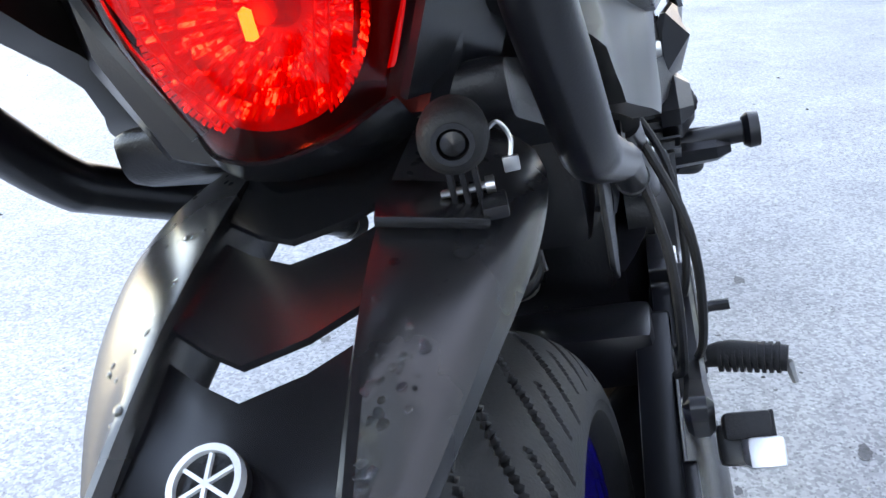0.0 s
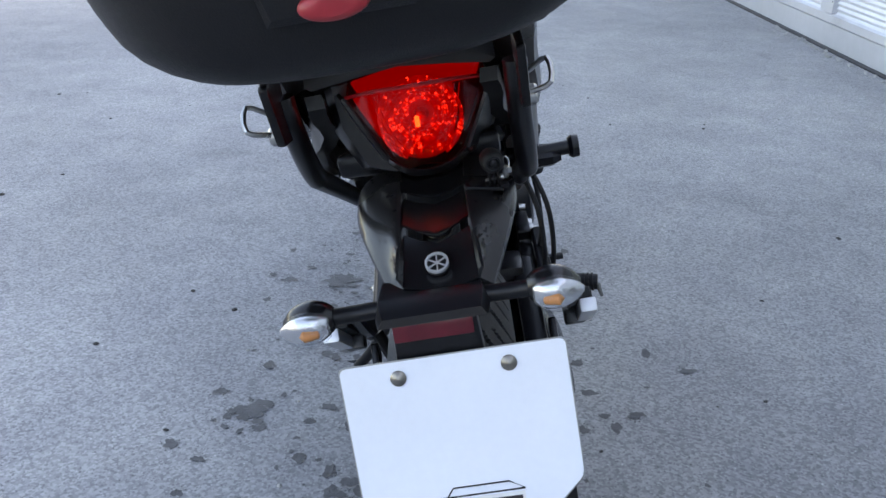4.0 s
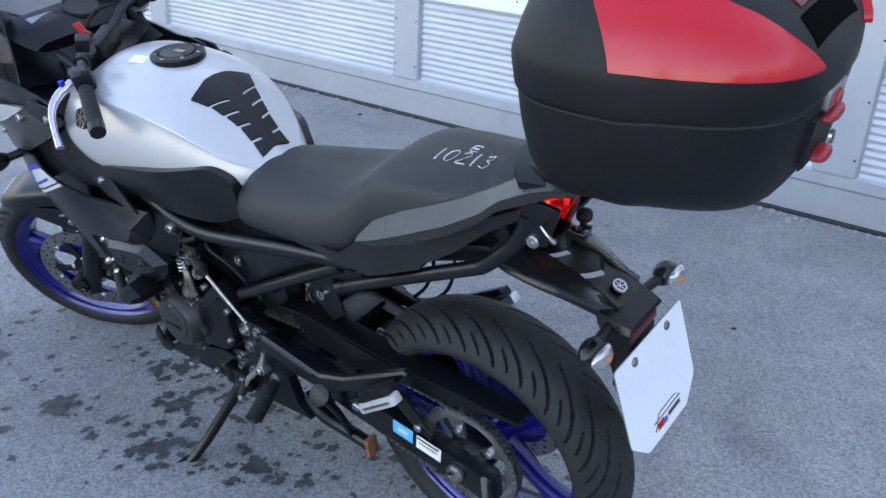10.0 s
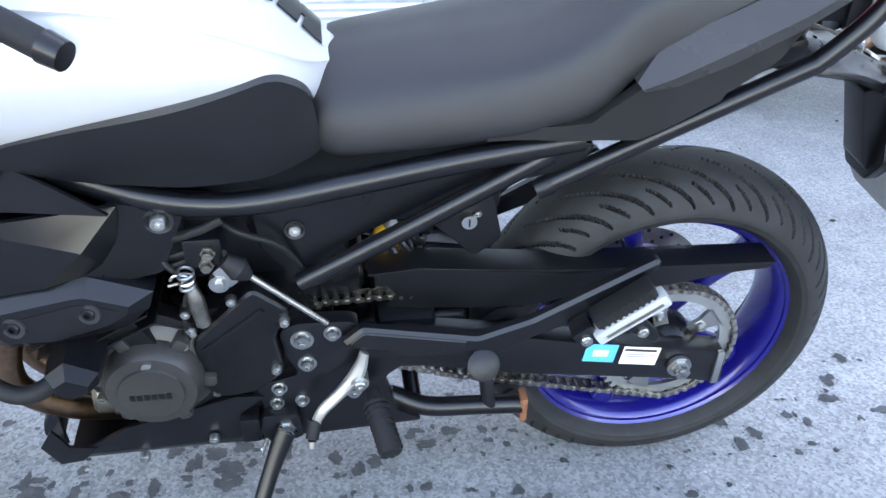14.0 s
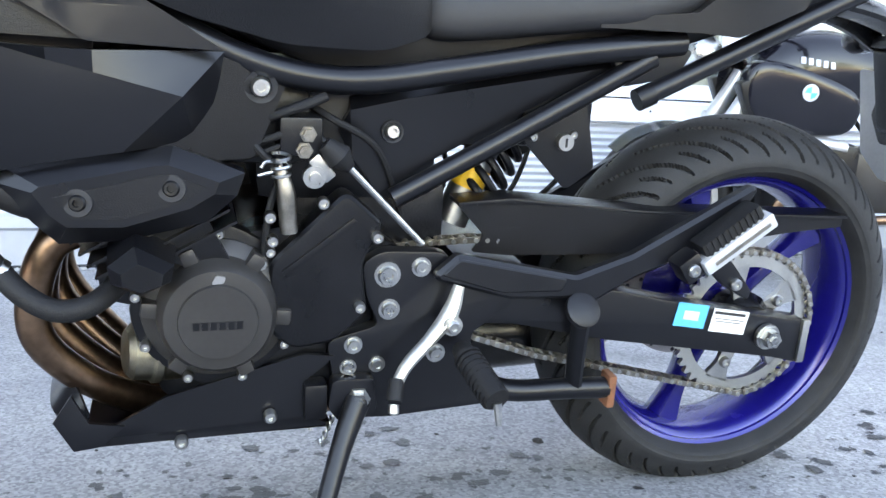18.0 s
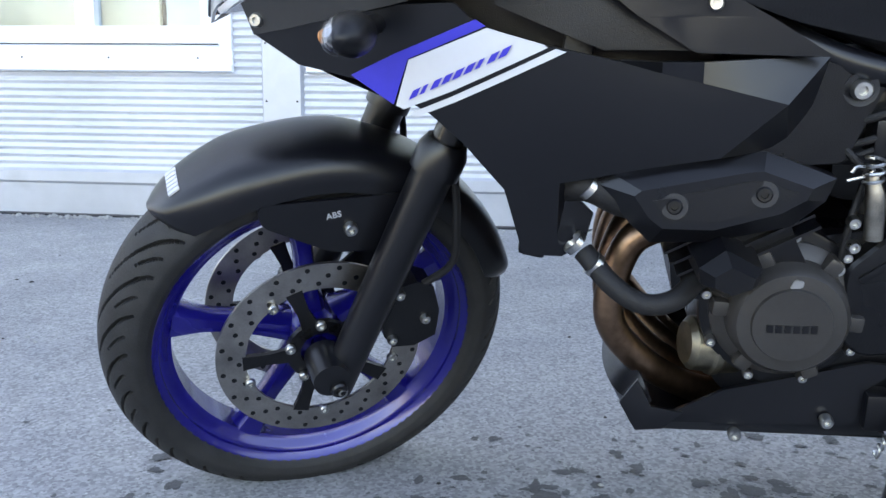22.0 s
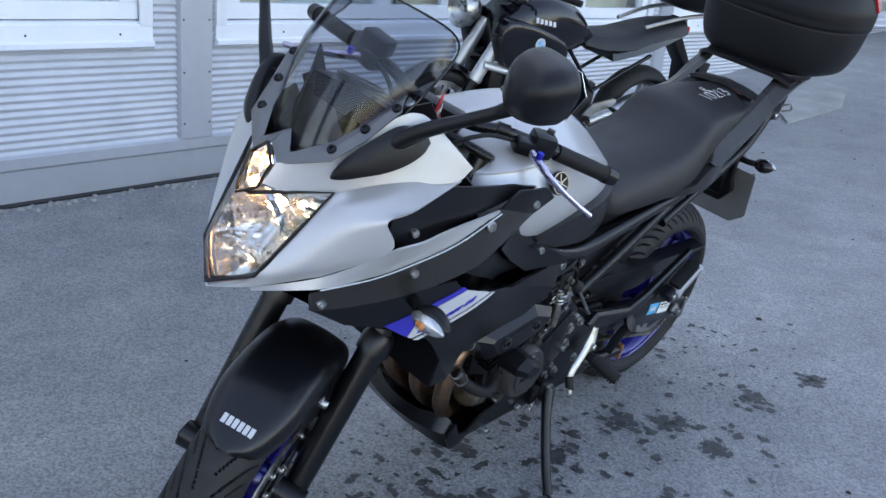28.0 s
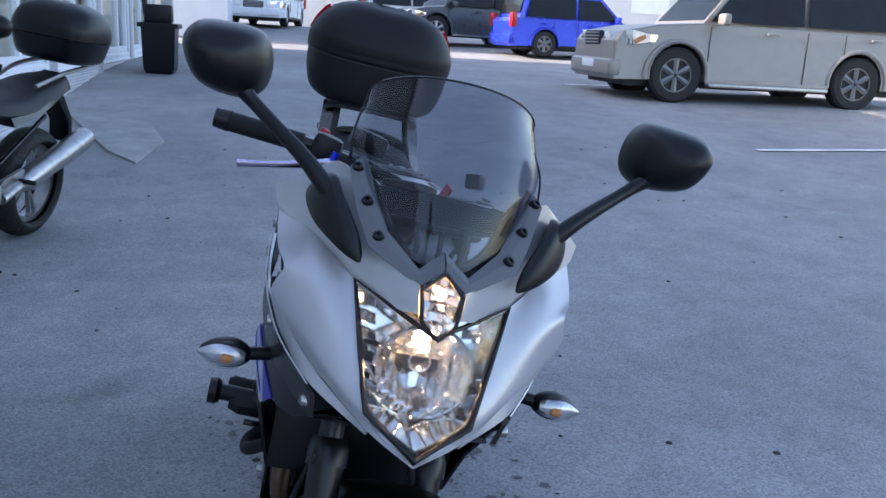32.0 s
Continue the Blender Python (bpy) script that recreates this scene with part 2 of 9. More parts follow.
def depth_field(points, power=3.0):
    """x over (y, z) from a few places (y, z, x)."""
    arr = np.array(points, float)

    def f(y, z):
        d = (arr[:, 0] - y) ** 2 + (arr[:, 1] - z) ** 2
        if d.min() < 1e-10:
            return float(arr[d.argmin(), 2])
        w = 1 / d ** (power / 2)
        return float((w * arr[:, 2]).sum() / w.sum())
    return f


def smooth_field(points, stiff=1e-5):
    """x over (y, z): a thin bent sheet through a few places (y, z, x)."""
    arr = np.array(points, float)
    yz = arr[:, :2]

    def kernel(d2):
        return np.where(d2 > 1e-12, 0.5 * d2 * np.log(np.maximum(d2, 1e-12)), 0.0)
    k = len(arr)
    grid = kernel(((yz[:, None, :] - yz[None, :, :]) ** 2).sum(2)) + stiff * np.eye(k)
    flat = np.column_stack([np.ones(k), yz])
    full = np.block([[grid, flat], [flat.T, np.zeros((3, 3))]])
    w = np.linalg.lstsq(full, np.concatenate([arr[:, 2], np.zeros(3)]), rcond=None)[0]

    def f(y, z):
        d2 = (yz[:, 0] - y) ** 2 + (yz[:, 1] - z) ** 2
        return float(kernel(d2) @ w[:k] + w[k] + w[k + 1] * y + w[k + 2] * z)
    return f


def facets(corners, faces, thick=0.006):
    """Flat faces that meet at sharp creases, with a thickness inwards."""
    bm = bmesh.new()
    outer = [bm.verts.new(c) for c in corners]
    inner = [bm.verts.new((c[0] - math.copysign(thick, c[0]), c[1], c[2])) for c in corners]
    uses = {}
    for f in faces:
        bm.faces.new([outer[i] for i in f])
        bm.faces.new([inner[i] for i in reversed(f)])
        for i, j in zip(f, f[1:] + f[:1]):
            key = (min(i, j), max(i, j))
            uses[key] = uses.get(key, 0) + 1
    for (i, j), count in uses.items():
        if count == 1:
            bm.faces.new((outer[i], outer[j], inner[j], inner[i]))
    return bm


def add_panel(bm, outline, xf, thick=0.004, step=0.03):
    """A shell with the outline (y, z), bent to x = xf(y, z), with an edge of its thickness."""
    cells = [[Vector(outline[i]) for i in tri] for tri in tessellate_polygon([[Vector((q[0], q[1], 0)) for q in outline]])]
    for axis in (0, 1):
        v = math.ceil(min(q[axis] for q in outline) / step) * step
        while v < max(q[axis] for q in outline):
            out = []
            for cell in cells:
                for side in (-1, 1):
                    half = []
                    for i, p in enumerate(cell):
                        q = cell[(i + 1) % len(cell)]
                        dp, dq = (p[axis] - v) * side, (q[axis] - v) * side
                        if dp >= -1e-7:
                            half.append(p)
                        if (dp > 1e-7 and dq < -1e-7) or (dp < -1e-7 and dq > 1e-7):
                            lo, hi = sorted((p, q), key=lambda w: (w[0], w[1]))
                            half.append(lo.lerp(hi, (v - lo[axis]) / (hi[axis] - lo[axis])))
                    if len(half) > 2 and abs(sum(half[i].cross(half[i - 1]) for i in range(len(half)))) > 1e-10:
                        out.append(half)
            cells = out
            v += step
    outer, inner, uses = {}, {}, {}
    for cell in cells:
        keys = []
        for p in cell:
            key = (round(p[0] * 1e5), round(p[1] * 1e5))
            if key not in outer:
                x = xf(p[0], p[1])
                outer[key] = bm.verts.new((x, p[0], p[1]))
                inner[key] = bm.verts.new((x - math.copysign(thick, x), p[0], p[1]))
            if key not in keys:
                keys.append(key)
        if len(keys) < 3:
            continue
        bm.faces.new([outer[k] for k in keys])
        bm.faces.new([inner[k] for k in reversed(keys)])
        for i in range(len(keys)):
            e = (keys[i], keys[(i + 1) % len(keys)])
            e = (min(e), max(e))
            uses[e] = uses.get(e, 0) + 1
    for (i, j), count in uses.items():
        if count == 1:
            bm.faces.new((outer[i], outer[j], inner[j], inner[i]))
    return bm


def panel(outline, xf, thick=0.004, step=0.03):
    return add_panel(bmesh.new(), outline, xf, thick, step)


def add_loft(bm, rings, cu=4, cv=4, caps=True, closed=True):
    """A smooth skin through rings of points. cu, cv: steps between rings and between points of a ring."""
    fine = [catmull(r, cv, closed) if cv > 1 else [Vector(q) for q in r] for r in rings]
    cols = [catmull([r[j] for r in fine], cu) if cu > 1 else [r[j] for r in fine] for j in range(len(fine[0]))]
    k, n = len(cols[0]), len(cols)
    vs = [[bm.verts.new(cols[j][i]) for j in range(n)] for i in range(k)]
    for i in range(k - 1):
        for j in range(n if closed else n - 1):
            bm.faces.new((vs[i][j], vs[i][(j + 1) % n], vs[i + 1][(j + 1) % n], vs[i + 1][j]))
    if caps and closed:
        bm.faces.new(vs[0][::-1])
        bm.faces.new(vs[-1])
    return bm


def loft(rings, cu=4, cv=4, caps=True, closed=True):
    return add_loft(bmesh.new(), rings, cu, cv, caps, closed)


def shell(rows, thick, cu=4, cv=4):
    """A bent sheet through rows of points, with a thickness."""
    bm = bmesh.new()
    add_loft(bm, rows, cu, cv, False, False)
    bm.normal_update()
    bmesh.ops.recalc_face_normals(bm, faces=bm.faces)
    bmesh.ops.solidify(bm, geom=bm.faces[:], thickness=thick)
    return bm


def on_skin(ob):
    """Gives a function for the height of a part's upper skin over (x, y)."""
    tree = BVHTree.FromPolygons([v.co for v in ob.data.vertices], [p.vertices for p in ob.data.polygons])

    def height(x, y):
        hit = tree.ray_cast(Vector((x, y, 3.0)), Vector((0, 0, -1)))[0]
        return hit.z if hit else 0.0
    return height


def mirror(bm):
    bmesh.ops.scale(bm, vec=(-1, 1, 1), verts=bm.verts)
    bmesh.ops.reverse_faces(bm, faces=bm.faces)
    return bm


def flip(pts):
    return [(-p[0], *p[1:]) for p in pts]


def add_bolt(bm, p, d, r=0.008, h=0.005):
    """A round-headed socket bolt at p that looks along d."""
    add_lathe(bm, [(-h, 0), (-h, r), (h * 0.5, r), (h, r * 0.8), (h, r * 0.45), (h * 0.2, r * 0.42), (h * 0.2, 0)], 14, align(p, d), False)
    return bm


def add_hex(bm, p, d, r=0.012, h=0.01):
    add_lathe(bm, [(-h, 0), (-h, r * 1.35), (-h * 0.3, r * 1.35), (-h * 0.3, r), (h, r * 0.95), (h, r * 0.5), (h * 1.3, r * 0.5), (h * 1.3, 0)], 6, align(p, d), False)
    return bm


def bolt(p, d, r=0.008, h=0.005):
    return add_bolt(bmesh.new(), p, d, r, h)


def text_part(words, size, depth, material, parent, m, label="", name="lettering"):
    """Letters of the built-in font as a mesh."""
    cu = bpy.data.curves.new(name, "FONT")
    cu.body, cu.size, cu.extrude, cu.align_x, cu.align_y = words, size, depth, "CENTER", "CENTER"
    tmp = bpy.data.objects.new("tmp", cu)
    me = bpy.data.meshes.new_from_object(tmp)
    bpy.data.objects.remove(tmp)
    me.materials.append(material)
    ob = new(name, me)
    ob.parent = parent
    ob.matrix_basis = m
    if label:
        ob["label"] = label
    return ob

satin_black = mat("satin black paint", (0.0038, 0.004, 0.0056), 0.29, vary=0.25, scale=5, rough_vary=0.05, bump=0.05, bump_scale=900, Specular_IOR_Level=0.42)
grey_cowl = mat("dark graphite paint", (0.05, 0.0485, 0.0475), 0.27, 0.5, vary=0.1, scale=6, rough_vary=0.05)
plastic = mat("black grained plastic", (0.0036, 0.0038, 0.0052), 0.34, vary=0.3, scale=9, bump=0.2, bump_scale=700, Specular_IOR_Level=0.33)
gloss_black = mat("gloss black paint", (0.006, 0.006, 0.007), 0.24, vary=0.2, scale=9, rough_vary=0.06, Specular_IOR_Level=0.42)
silver = mat("silver paint", (0.47, 0.475, 0.495), 0.34, 0.34, vary=0.05, scale=4, rough_vary=0.04, coat=0.5)
engine_black = mat("black cast metal", (0.005, 0.0052, 0.0066), 0.3, 0.2, vary=0.4, scale=14, bump=0.2, bump_scale=260, Specular_IOR_Level=0.38)
engine_grey = mat("dark grey cover paint", (0.04, 0.0375, 0.0365), 0.36, 0.35, vary=0.2, scale=10, Specular_IOR_Level=0.4)
steel = mat("zinc steel", (0.42, 0.42, 0.41), 0.3, 1.0, vary=0.25, scale=40)
alloy = mat("bare alloy", (0.45, 0.45, 0.44), 0.36, 1.0, vary=0.2, scale=25)
dark_steel = mat("oily steel", (0.27, 0.25, 0.22), 0.36, 1.0, vary=0.4, scale=60)
disc_steel = mat("brake disc steel", (0.36, 0.34, 0.32), 0.34, 1.0, vary=0.25, scale=30)
blue_rim = mat("deep blue paint", (0.004, 0.004, 0.14), 0.26, 0.25, vary=0.15, scale=10, rough_vary=0.04, coat=0.5)
rubber = mat("tyre rubber", (0.0145, 0.0146, 0.0155), 0.62, vary=0.45, scale=38, bump=0.3, bump_scale=420, Specular_IOR_Level=0.34)
grip_rubber = mat("grip rubber", (0.008, 0.008, 0.009), 0.62, vary=0.25, bump=0.3, bump_scale=500, Specular_IOR_Level=0.3)
vinyl = mat("seat vinyl", (0.012, 0.0122, 0.0142), 0.5, vary=0.2, scale=7, bump=0.25, bump_scale=1100, Specular_IOR_Level=0.45)
case_black = mat("matt black case plastic", (0.0055, 0.0056, 0.0068), 0.48, vary=0.25, scale=9, bump=0.25, bump_scale=800, Specular_IOR_Level=0.26)
dotted = mat("dimpled black plastic", (0.0055, 0.0057, 0.0072), 0.36, vary=0.25, scale=9, bump=0.22, bump_scale=520, Specular_IOR_Level=0.36)
pale_alloy = mat("pale cast alloy", (0.5, 0.5, 0.48), 0.36, 0.95, vary=0.15, scale=25)
trim = mat("bright trim", (0.62, 0.63, 0.65), 0.36, 0.55, vary=0.08, scale=30)
screen_grey = mat("grey screen base", (0.11, 0.113, 0.12), 0.3, 0.0, vary=0.1, scale=12, rough_vary=0.04)
filter_metal = mat("dull champagne metal", (0.2, 0.18, 0.14), 0.42, 1.0, vary=0.4, scale=50)
copper_pipe = mat("heat tinted steel", (0.24, 0.15, 0.1), 0.36, 1.0, vary=0.5, scale=7)
purple_alloy = mat("violet anodised alloy", (0.6, 0.56, 0.74), 0.26, 1.0, vary=0.1)
blue_anod = mat("blue anodised alloy", (0.03, 0.05, 0.7), 0.3, 0.8)
red_plastic = mat("red reflector plastic", (0.45, 0.012, 0.015), 0.22, vary=0.25, scale=60)
red_paint = mat("red lacquer", (0.43, 0.006, 0.018), 0.2, 0.0, vary=0.08, scale=5, rough_vary=0.03, coat=0.15, Specular_IOR_Level=0.35)
white_plate = mat("white plate enamel", (0.74, 0.77, 0.83), 0.35, vary=0.04)
white_paint = mat("pale silver decal", (0.5, 0.51, 0.54), 0.4, vary=0.04)
blue_decal = mat("blue decal", (0.03, 0.03, 0.4), 0.35)
sky_decal = mat("sky blue sticker", (0.05, 0.42, 0.72), 0.35)
paper = mat("paper label", (0.72, 0.72, 0.7), 0.6, vary=0.06)
tape = mat("masking tape", (0.4, 0.27, 0.18), 0.7, vary=0.08)
# near-zero black without gloss: the shade of a recess put into colour
hollow = mat("black for hollow shade", (0.002, 0.002, 0.002), 0.95, vary=0.05, Specular_IOR_Level=0.03)
ink = mat("marker ink", (0.012, 0.012, 0.015), 0.6)
chalk = mat("white chalk", (0.5, 0.5, 0.52), 0.9, vary=0.5, scale=80)
amber = mat("amber plastic", (0.5, 0.2, 0.07), 0.25)
yellow = mat("yellow spring label", (0.8, 0.45, 0.03), 0.5)
mirror_mat = mat("silvered mirror", (0.85, 0.87, 0.9), 0.03, 1.0, vary=0.0, rough_vary=0.0)
reflector = mat("lamp reflector", (0.86, 0.86, 0.85), 0.07, 0.95, vary=0.05, scale=60, rough_vary=0.02, bump=0.12, bump_scale=45)
clear_lens = sheet_glass("clear lens", (0.93, 0.94, 0.95))
red_lens = sheet_glass("red lens", (0.92, 0.34, 0.3), 0.6)
screen_glass = sheet_glass("smoked screen", (0.7, 0.72, 0.76))
# bulb light and its sparkle on the facets are put into uneven emission
tail_glow = emit_mat("lit red reflector", (1.0, 0.02, 0.025), 0.1, (0.5, 0.01, 0.01), 0.15)
_t = tail_glow.node_tree
_v = _t.nodes.new("ShaderNodeTexVoronoi")
_v.inputs["Scale"].default_value = 520
_c = _t.nodes.new("ShaderNodeTexCoord")
_t.links.new(_c.outputs["Object"], _v.inputs["Vector"])
_s = _t.nodes.new("ShaderNodeSeparateColor")
_g = _t.nodes.new("ShaderNodeNewGeometry")
_a = _t.nodes.new("ShaderNodeMath")
_a.operation = "MULTIPLY_ADD"
_a.inputs[1].default_value = 0.45
_t.links.new(_v.outputs["Color"], _s.inputs[0])
_t.links.new(_s.outputs[0], _a.inputs[0])
_b = _t.nodes.new("ShaderNodeMath")
_b.operation = "MULTIPLY"
_b.inputs[1].default_value = 0.62
_t.links.new(_g.outputs["Random Per Island"], _b.inputs[0])
_t.links.new(_b.outputs[0], _a.inputs[2])
_r = _t.nodes.new("ShaderNodeMapRange")
_r.inputs[1].default_value, _r.inputs[2].default_value, _r.inputs[3].default_value, _r.inputs[4].default_value = 0.7, 1.0, 0.022, 0.42
_t.links.new(_a.outputs[0], _r.inputs[0])
_t.links.new(_r.outputs[0], _t.nodes["Principled BSDF"].inputs["Emission Strength"])
_cr = _t.nodes.new("ShaderNodeValToRGB")
_cr.color_ramp.elements[0].position, _cr.color_ramp.elements[1].position = 0.7, 1.0
_cr.color_ramp.elements[0].color, _cr.color_ramp.elements[1].color = (1.0, 0.015, 0.03, 1), (1.0, 0.3, 0.2, 1)
_t.links.new(_a.outputs[0], _cr.inputs[0])
_t.links.new(_cr.outputs[0], _t.nodes["Principled BSDF"].inputs["Emission Color"])
lamp_lens = mat("clear lens over silvered reflector", (0.6, 0.6, 0.62), 0.16, 0.75, vary=0.3, scale=40, bump=0.5, bump_scale=120, coat=0.8)
tail_bulb = emit_mat("lit tail bulb", (1.0, 0.3, 0.1), 1.2)
head_bulb = emit_mat("lit head bulb", (1.0, 0.66, 0.36), 60.0)
side_bulb = emit_mat("lit position bulb", (1.0, 0.5, 0.17), 9.0)
rust = mat("rusty steel", (0.2, 0.08, 0.04), 0.8, 0.3, vary=0.4, scale=30)
water = glass("water", (0.9, 0.92, 0.95), 0.02, 1.33)
smoked_red = mat("smoked red plastic", (0.09, 0.006, 0.012), 0.15, vary=0.2, scale=40)
red_fob = mat("red fob", (0.5, 0.03, 0.04), 0.4)
tail_dark = mat("dark tail paint", (0.02, 0.0195, 0.0195), 0.3, 0.3, vary=0.12, scale=6, rough_vary=0.05, Specular_IOR_Level=0.4)
# weak emission stands in for bulb light on the inside of the lamp
red_zone = emit_mat("lit red lamp back", (1.0, 0.02, 0.03), 0.03, (0.4, 0.012, 0.015), 0.25)

# ---- the motorcycle, in its own upright frame: x right, y ahead, z up ----
M_BIKE = pose(0.154, 0.068, 0, 0, 0, 4.67) @ pose(0, 0, 0, 0, -10.3, 0) @ pose(0, 0, 0, -1.1, 0, 0)
STEER = Matrix.Translation((0, 1.5435, 0)) @ Matrix.Rotation(radians(30.5), 4, Vector((0, -math.sin(radians(26)), math.cos(radians(26))))) @ Matrix.Translation((0, -1.5435, 0))
bike = thing("motorcycle", "silver and black half-faired motorcycle leaning on its side stand", "motorcycle", M_BIKE)

side_x = smooth_field([(1.45, 0.74, -0.127), (1.31, 0.81, -0.204), (1.15, 0.885, -0.231), (1.03, 0.905, -0.229), (1.34, 0.89, -0.215), (0.92, 0.765, -0.203), (0.828, 0.662, -0.216), (1.053, 0.727, -0.226), (1.35, 0.66, -0.165), (1.25, 0.64, -0.195), (1.1, 0.62, -0.212), (0.89, 0.6, -0.2), (1.05, 0.45, -0.16), (1.2, 0.75, -0.217), (1.0, 0.8, -0.206), (1.25, 0.985, -0.222), (1.32, 0.94, -0.213), (1.1, 0.94, -0.224)], 1e-4)


def both(name, make, material, parent=None, label="", smooth=35, m=None):
    """The same part on the left and, mirrored, on the right."""
    a = part(name, make(), material, parent or bike, label, smooth, m)
    b = part(name, mirror(make()), material, parent or bike, label, smooth, m)
    return a, b


def side_panel(name, outline, material, out=0.0, thick=0.005, xf=side_x, step=0.03, label=""):
    return both(name, lambda: panel(outline, lambda y, z: xf(y, z) - out, thick, step), material, label=label)


# wheels
def tyre_mesh(radius, half, n=1080, k=64, step=13.8462, sweep=30.0):
    """A tyre with grooves cut into its tread."""
    bm = bmesh.new()
    rings = []
    rim_r = 0.229
    for i in range(n):
        a = 2 * math.pi * i / n
        ring = []
        for j in range(k + 1):
            u = -1 + 2 * j / k
            ang = u * 1.36
            x = half * math.sin(ang) / math.sin(1.36)
            r = radius - half * 0.92 * (1 - math.cos(ang))
            au, cut = abs(u), 0.0
            bend = math.degrees(a) + (step / 2 if u > 0 else 0) + sweep * (1 - au) ** 1.8
            if 0.1 < au < 0.9:
                ph, wide = bend % step, 0.35 + 0.35 * min(1.0, 4 * (0.9 - au), 5 * (au - 0.1))
                if min(ph, step - ph) < wide:
                    cut = 0.007
            if 0.5 < au < 0.84:
                ph, wide = (bend + step / 2) % step, 0.25 + 0.3 * min(1.0, 6 * (0.84 - au), 6 * (au - 0.5))
                if min(ph, step - ph) < wide:
                    cut = 0.006
            ring.append((x - cut * math.sin(ang), r - cut * math.cos(ang)))
        edge = radius - half * 0.92 * (1 - math.cos(1.36)) - rim_r
        low = [(half * 0.998, rim_r + edge * 0.8), (half * 0.985, rim_r + edge * 0.74), (half * 0.97, rim_r + edge * 0.45), (half * 0.955, rim_r + edge * 0.4), (half * 0.91, rim_r + 0.006), (half * 0.72, rim_r - 0.002)]
        ring = [(-x, r) for x, r in low[::-1]] + ring + low
        rings.append([bm.verts.new((x, r * math.cos(a), r * math.sin(a))) for x, r in ring])
    for i in range(n):
        p, q = rings[i], rings[(i + 1) % n]
        for j in range(len(p) - 1):
            bm.faces.new((p[j], p[j + 1], q[j + 1], q[j]))
    return bm


def holed_disc(r0, r1, thick, x, rows, n=40, hole=0.0038):
    bm = lathe([(x - thick / 2, r0), (x - thick / 2, r1), (x + thick / 2, r1), (x + thick / 2, r0)], 72)
    dots = bmesh.new()
    for i in range(n):
        r = rows[i % len(rows)]
        a = 2 * math.pi * i / n
        add_lathe(dots, [(-thick / 2 - 0.0006, 0), (-thick / 2 - 0.0006, hole), (thick / 2 + 0.0006, hole), (thick / 2 + 0.0006, 0)], 8, Matrix.Translation((x, r * math.cos(a), r * math.sin(a))), False)
    return bm, dots


def wheel(name, radius, half, rim_half, m):
    """An open rim with five spokes and its tyre."""
    lip = [(rim_half, 0.238), (rim_half + 0.003, 0.237), (rim_half + 0.003, 0.232), (rim_half - 0.001, 0.229), (rim_half - 0.006, 0.2225), (rim_half - 0.01, 0.2215), (rim_half - 0.013, 0.216), (rim_half - 0.022, 0.211), (0.022, 0.204)]
    well = [(-0.02, 0.212), (0.02, 0.212), (rim_half - 0.008, 0.232)]
    w = part(name, lathe(lip + [(-a, r) for a, r in lip[::-1]] + [(-rim_half + 0.008, 0.232)] + well, 96), blue_rim, bike, "deep blue painted cast rim", m=m)
    part("tyre", tyre_mesh(radius, half), rubber, w, "black road tyre with curved grooves", smooth=32)
    part("hub", lathe([(0.05, 0.012), (0.05, 0.034), (0.03, 0.042), (-0.03, 0.042), (-0.05, 0.034), (-0.05, 0.012)], 32), blue_rim, w)
    for i in range(5):
        a = 2 * math.pi * (i + 0.2) / 5
        rot = Matrix.Rotation(a, 4, "X")
        rows = []
        for r, wx, wt in ((0.036, 0.03, 0.022), (0.09, 0.022, 0.017), (0.15, 0.019, 0.016), (0.206, 0.024, 0.03)):
            rows.append([rot @ Vector((x, t, r)) for x, t in ((-wx, -wt * 0.6), (0, -wt), (wx, -wt * 0.6), (wx, wt * 0.6), (0, wt), (-wx, wt * 0.6))])
        part("spoke", loft(rows, 4, 2), blue_rim, w)
    part("valve", tube([(0.0, 0.0, -0.2), (-0.02, 0.0, -0.165)], 0.0035, 8, 0), plastic, w)
    return w


rear = wheel("rear_wheel", 0.312, 0.082, 0.062, pose(0, 0, 0.312, -33))
front = wheel("front_wheel", 0.3, 0.061, 0.048, STEER @ pose(0, 1.44, 0.3, -14.4))
for s in (-1, 1):
    d, dots = holed_disc(0.108, 0.149, 0.0045, s * 0.066, (0.117, 0.129, 0.141), 60)
    br = part("brake_disc", d, disc_steel, front, "drilled steel brake disc")
    loose("drilling", dots, plastic, br, smooth=0)
    part("disc_carrier", lathe([(s * 0.058, 0.03), (s * 0.058, 0.05), (s * 0.068, 0.05), (s * 0.068, 0.03)], 32), engine_black, br)
    for i in range(5):
        rot = Matrix.Rotation(2 * math.pi * i / 5, 4, "X")
        part("carrier_arm", loft([[rot @ Vector((s * x, t, r)) for x, t in ((0.062, -wd), (0.062, wd), (0.069, wd), (0.069, -wd))] for r, wd in ((0.045, 0.013), (0.075, 0.009), (0.112, 0.012))], 2, 1), engine_black, br)
    bm = bmesh.new()
    for i in range(10):
        a = 2 * math.pi * i / 10
        r = 0.11 if i % 2 == 0 else 0.047
        add_bolt(bm, (s * 0.073, r * math.cos(a), r * math.sin(a)), (s, 0, 0), 0.0075, 0.004)
    loose("disc_bolt", bm, steel, br)
d, dots = holed_disc(0.085, 0.122, 0.0045, 0.075, (0.092, 0.104, 0.115), 48)
br = part("brake_disc", d, disc_steel, rear, "drilled steel rear brake disc")
loose("drilling", dots, plastic, br, smooth=0)
part("disc_carrier", lathe([(0.06, 0.02), (0.06, 0.06), (0.073, 0.088), (0.077, 0.086), (0.07, 0.05), (0.07, 0.02)], 32), blue_rim, br)

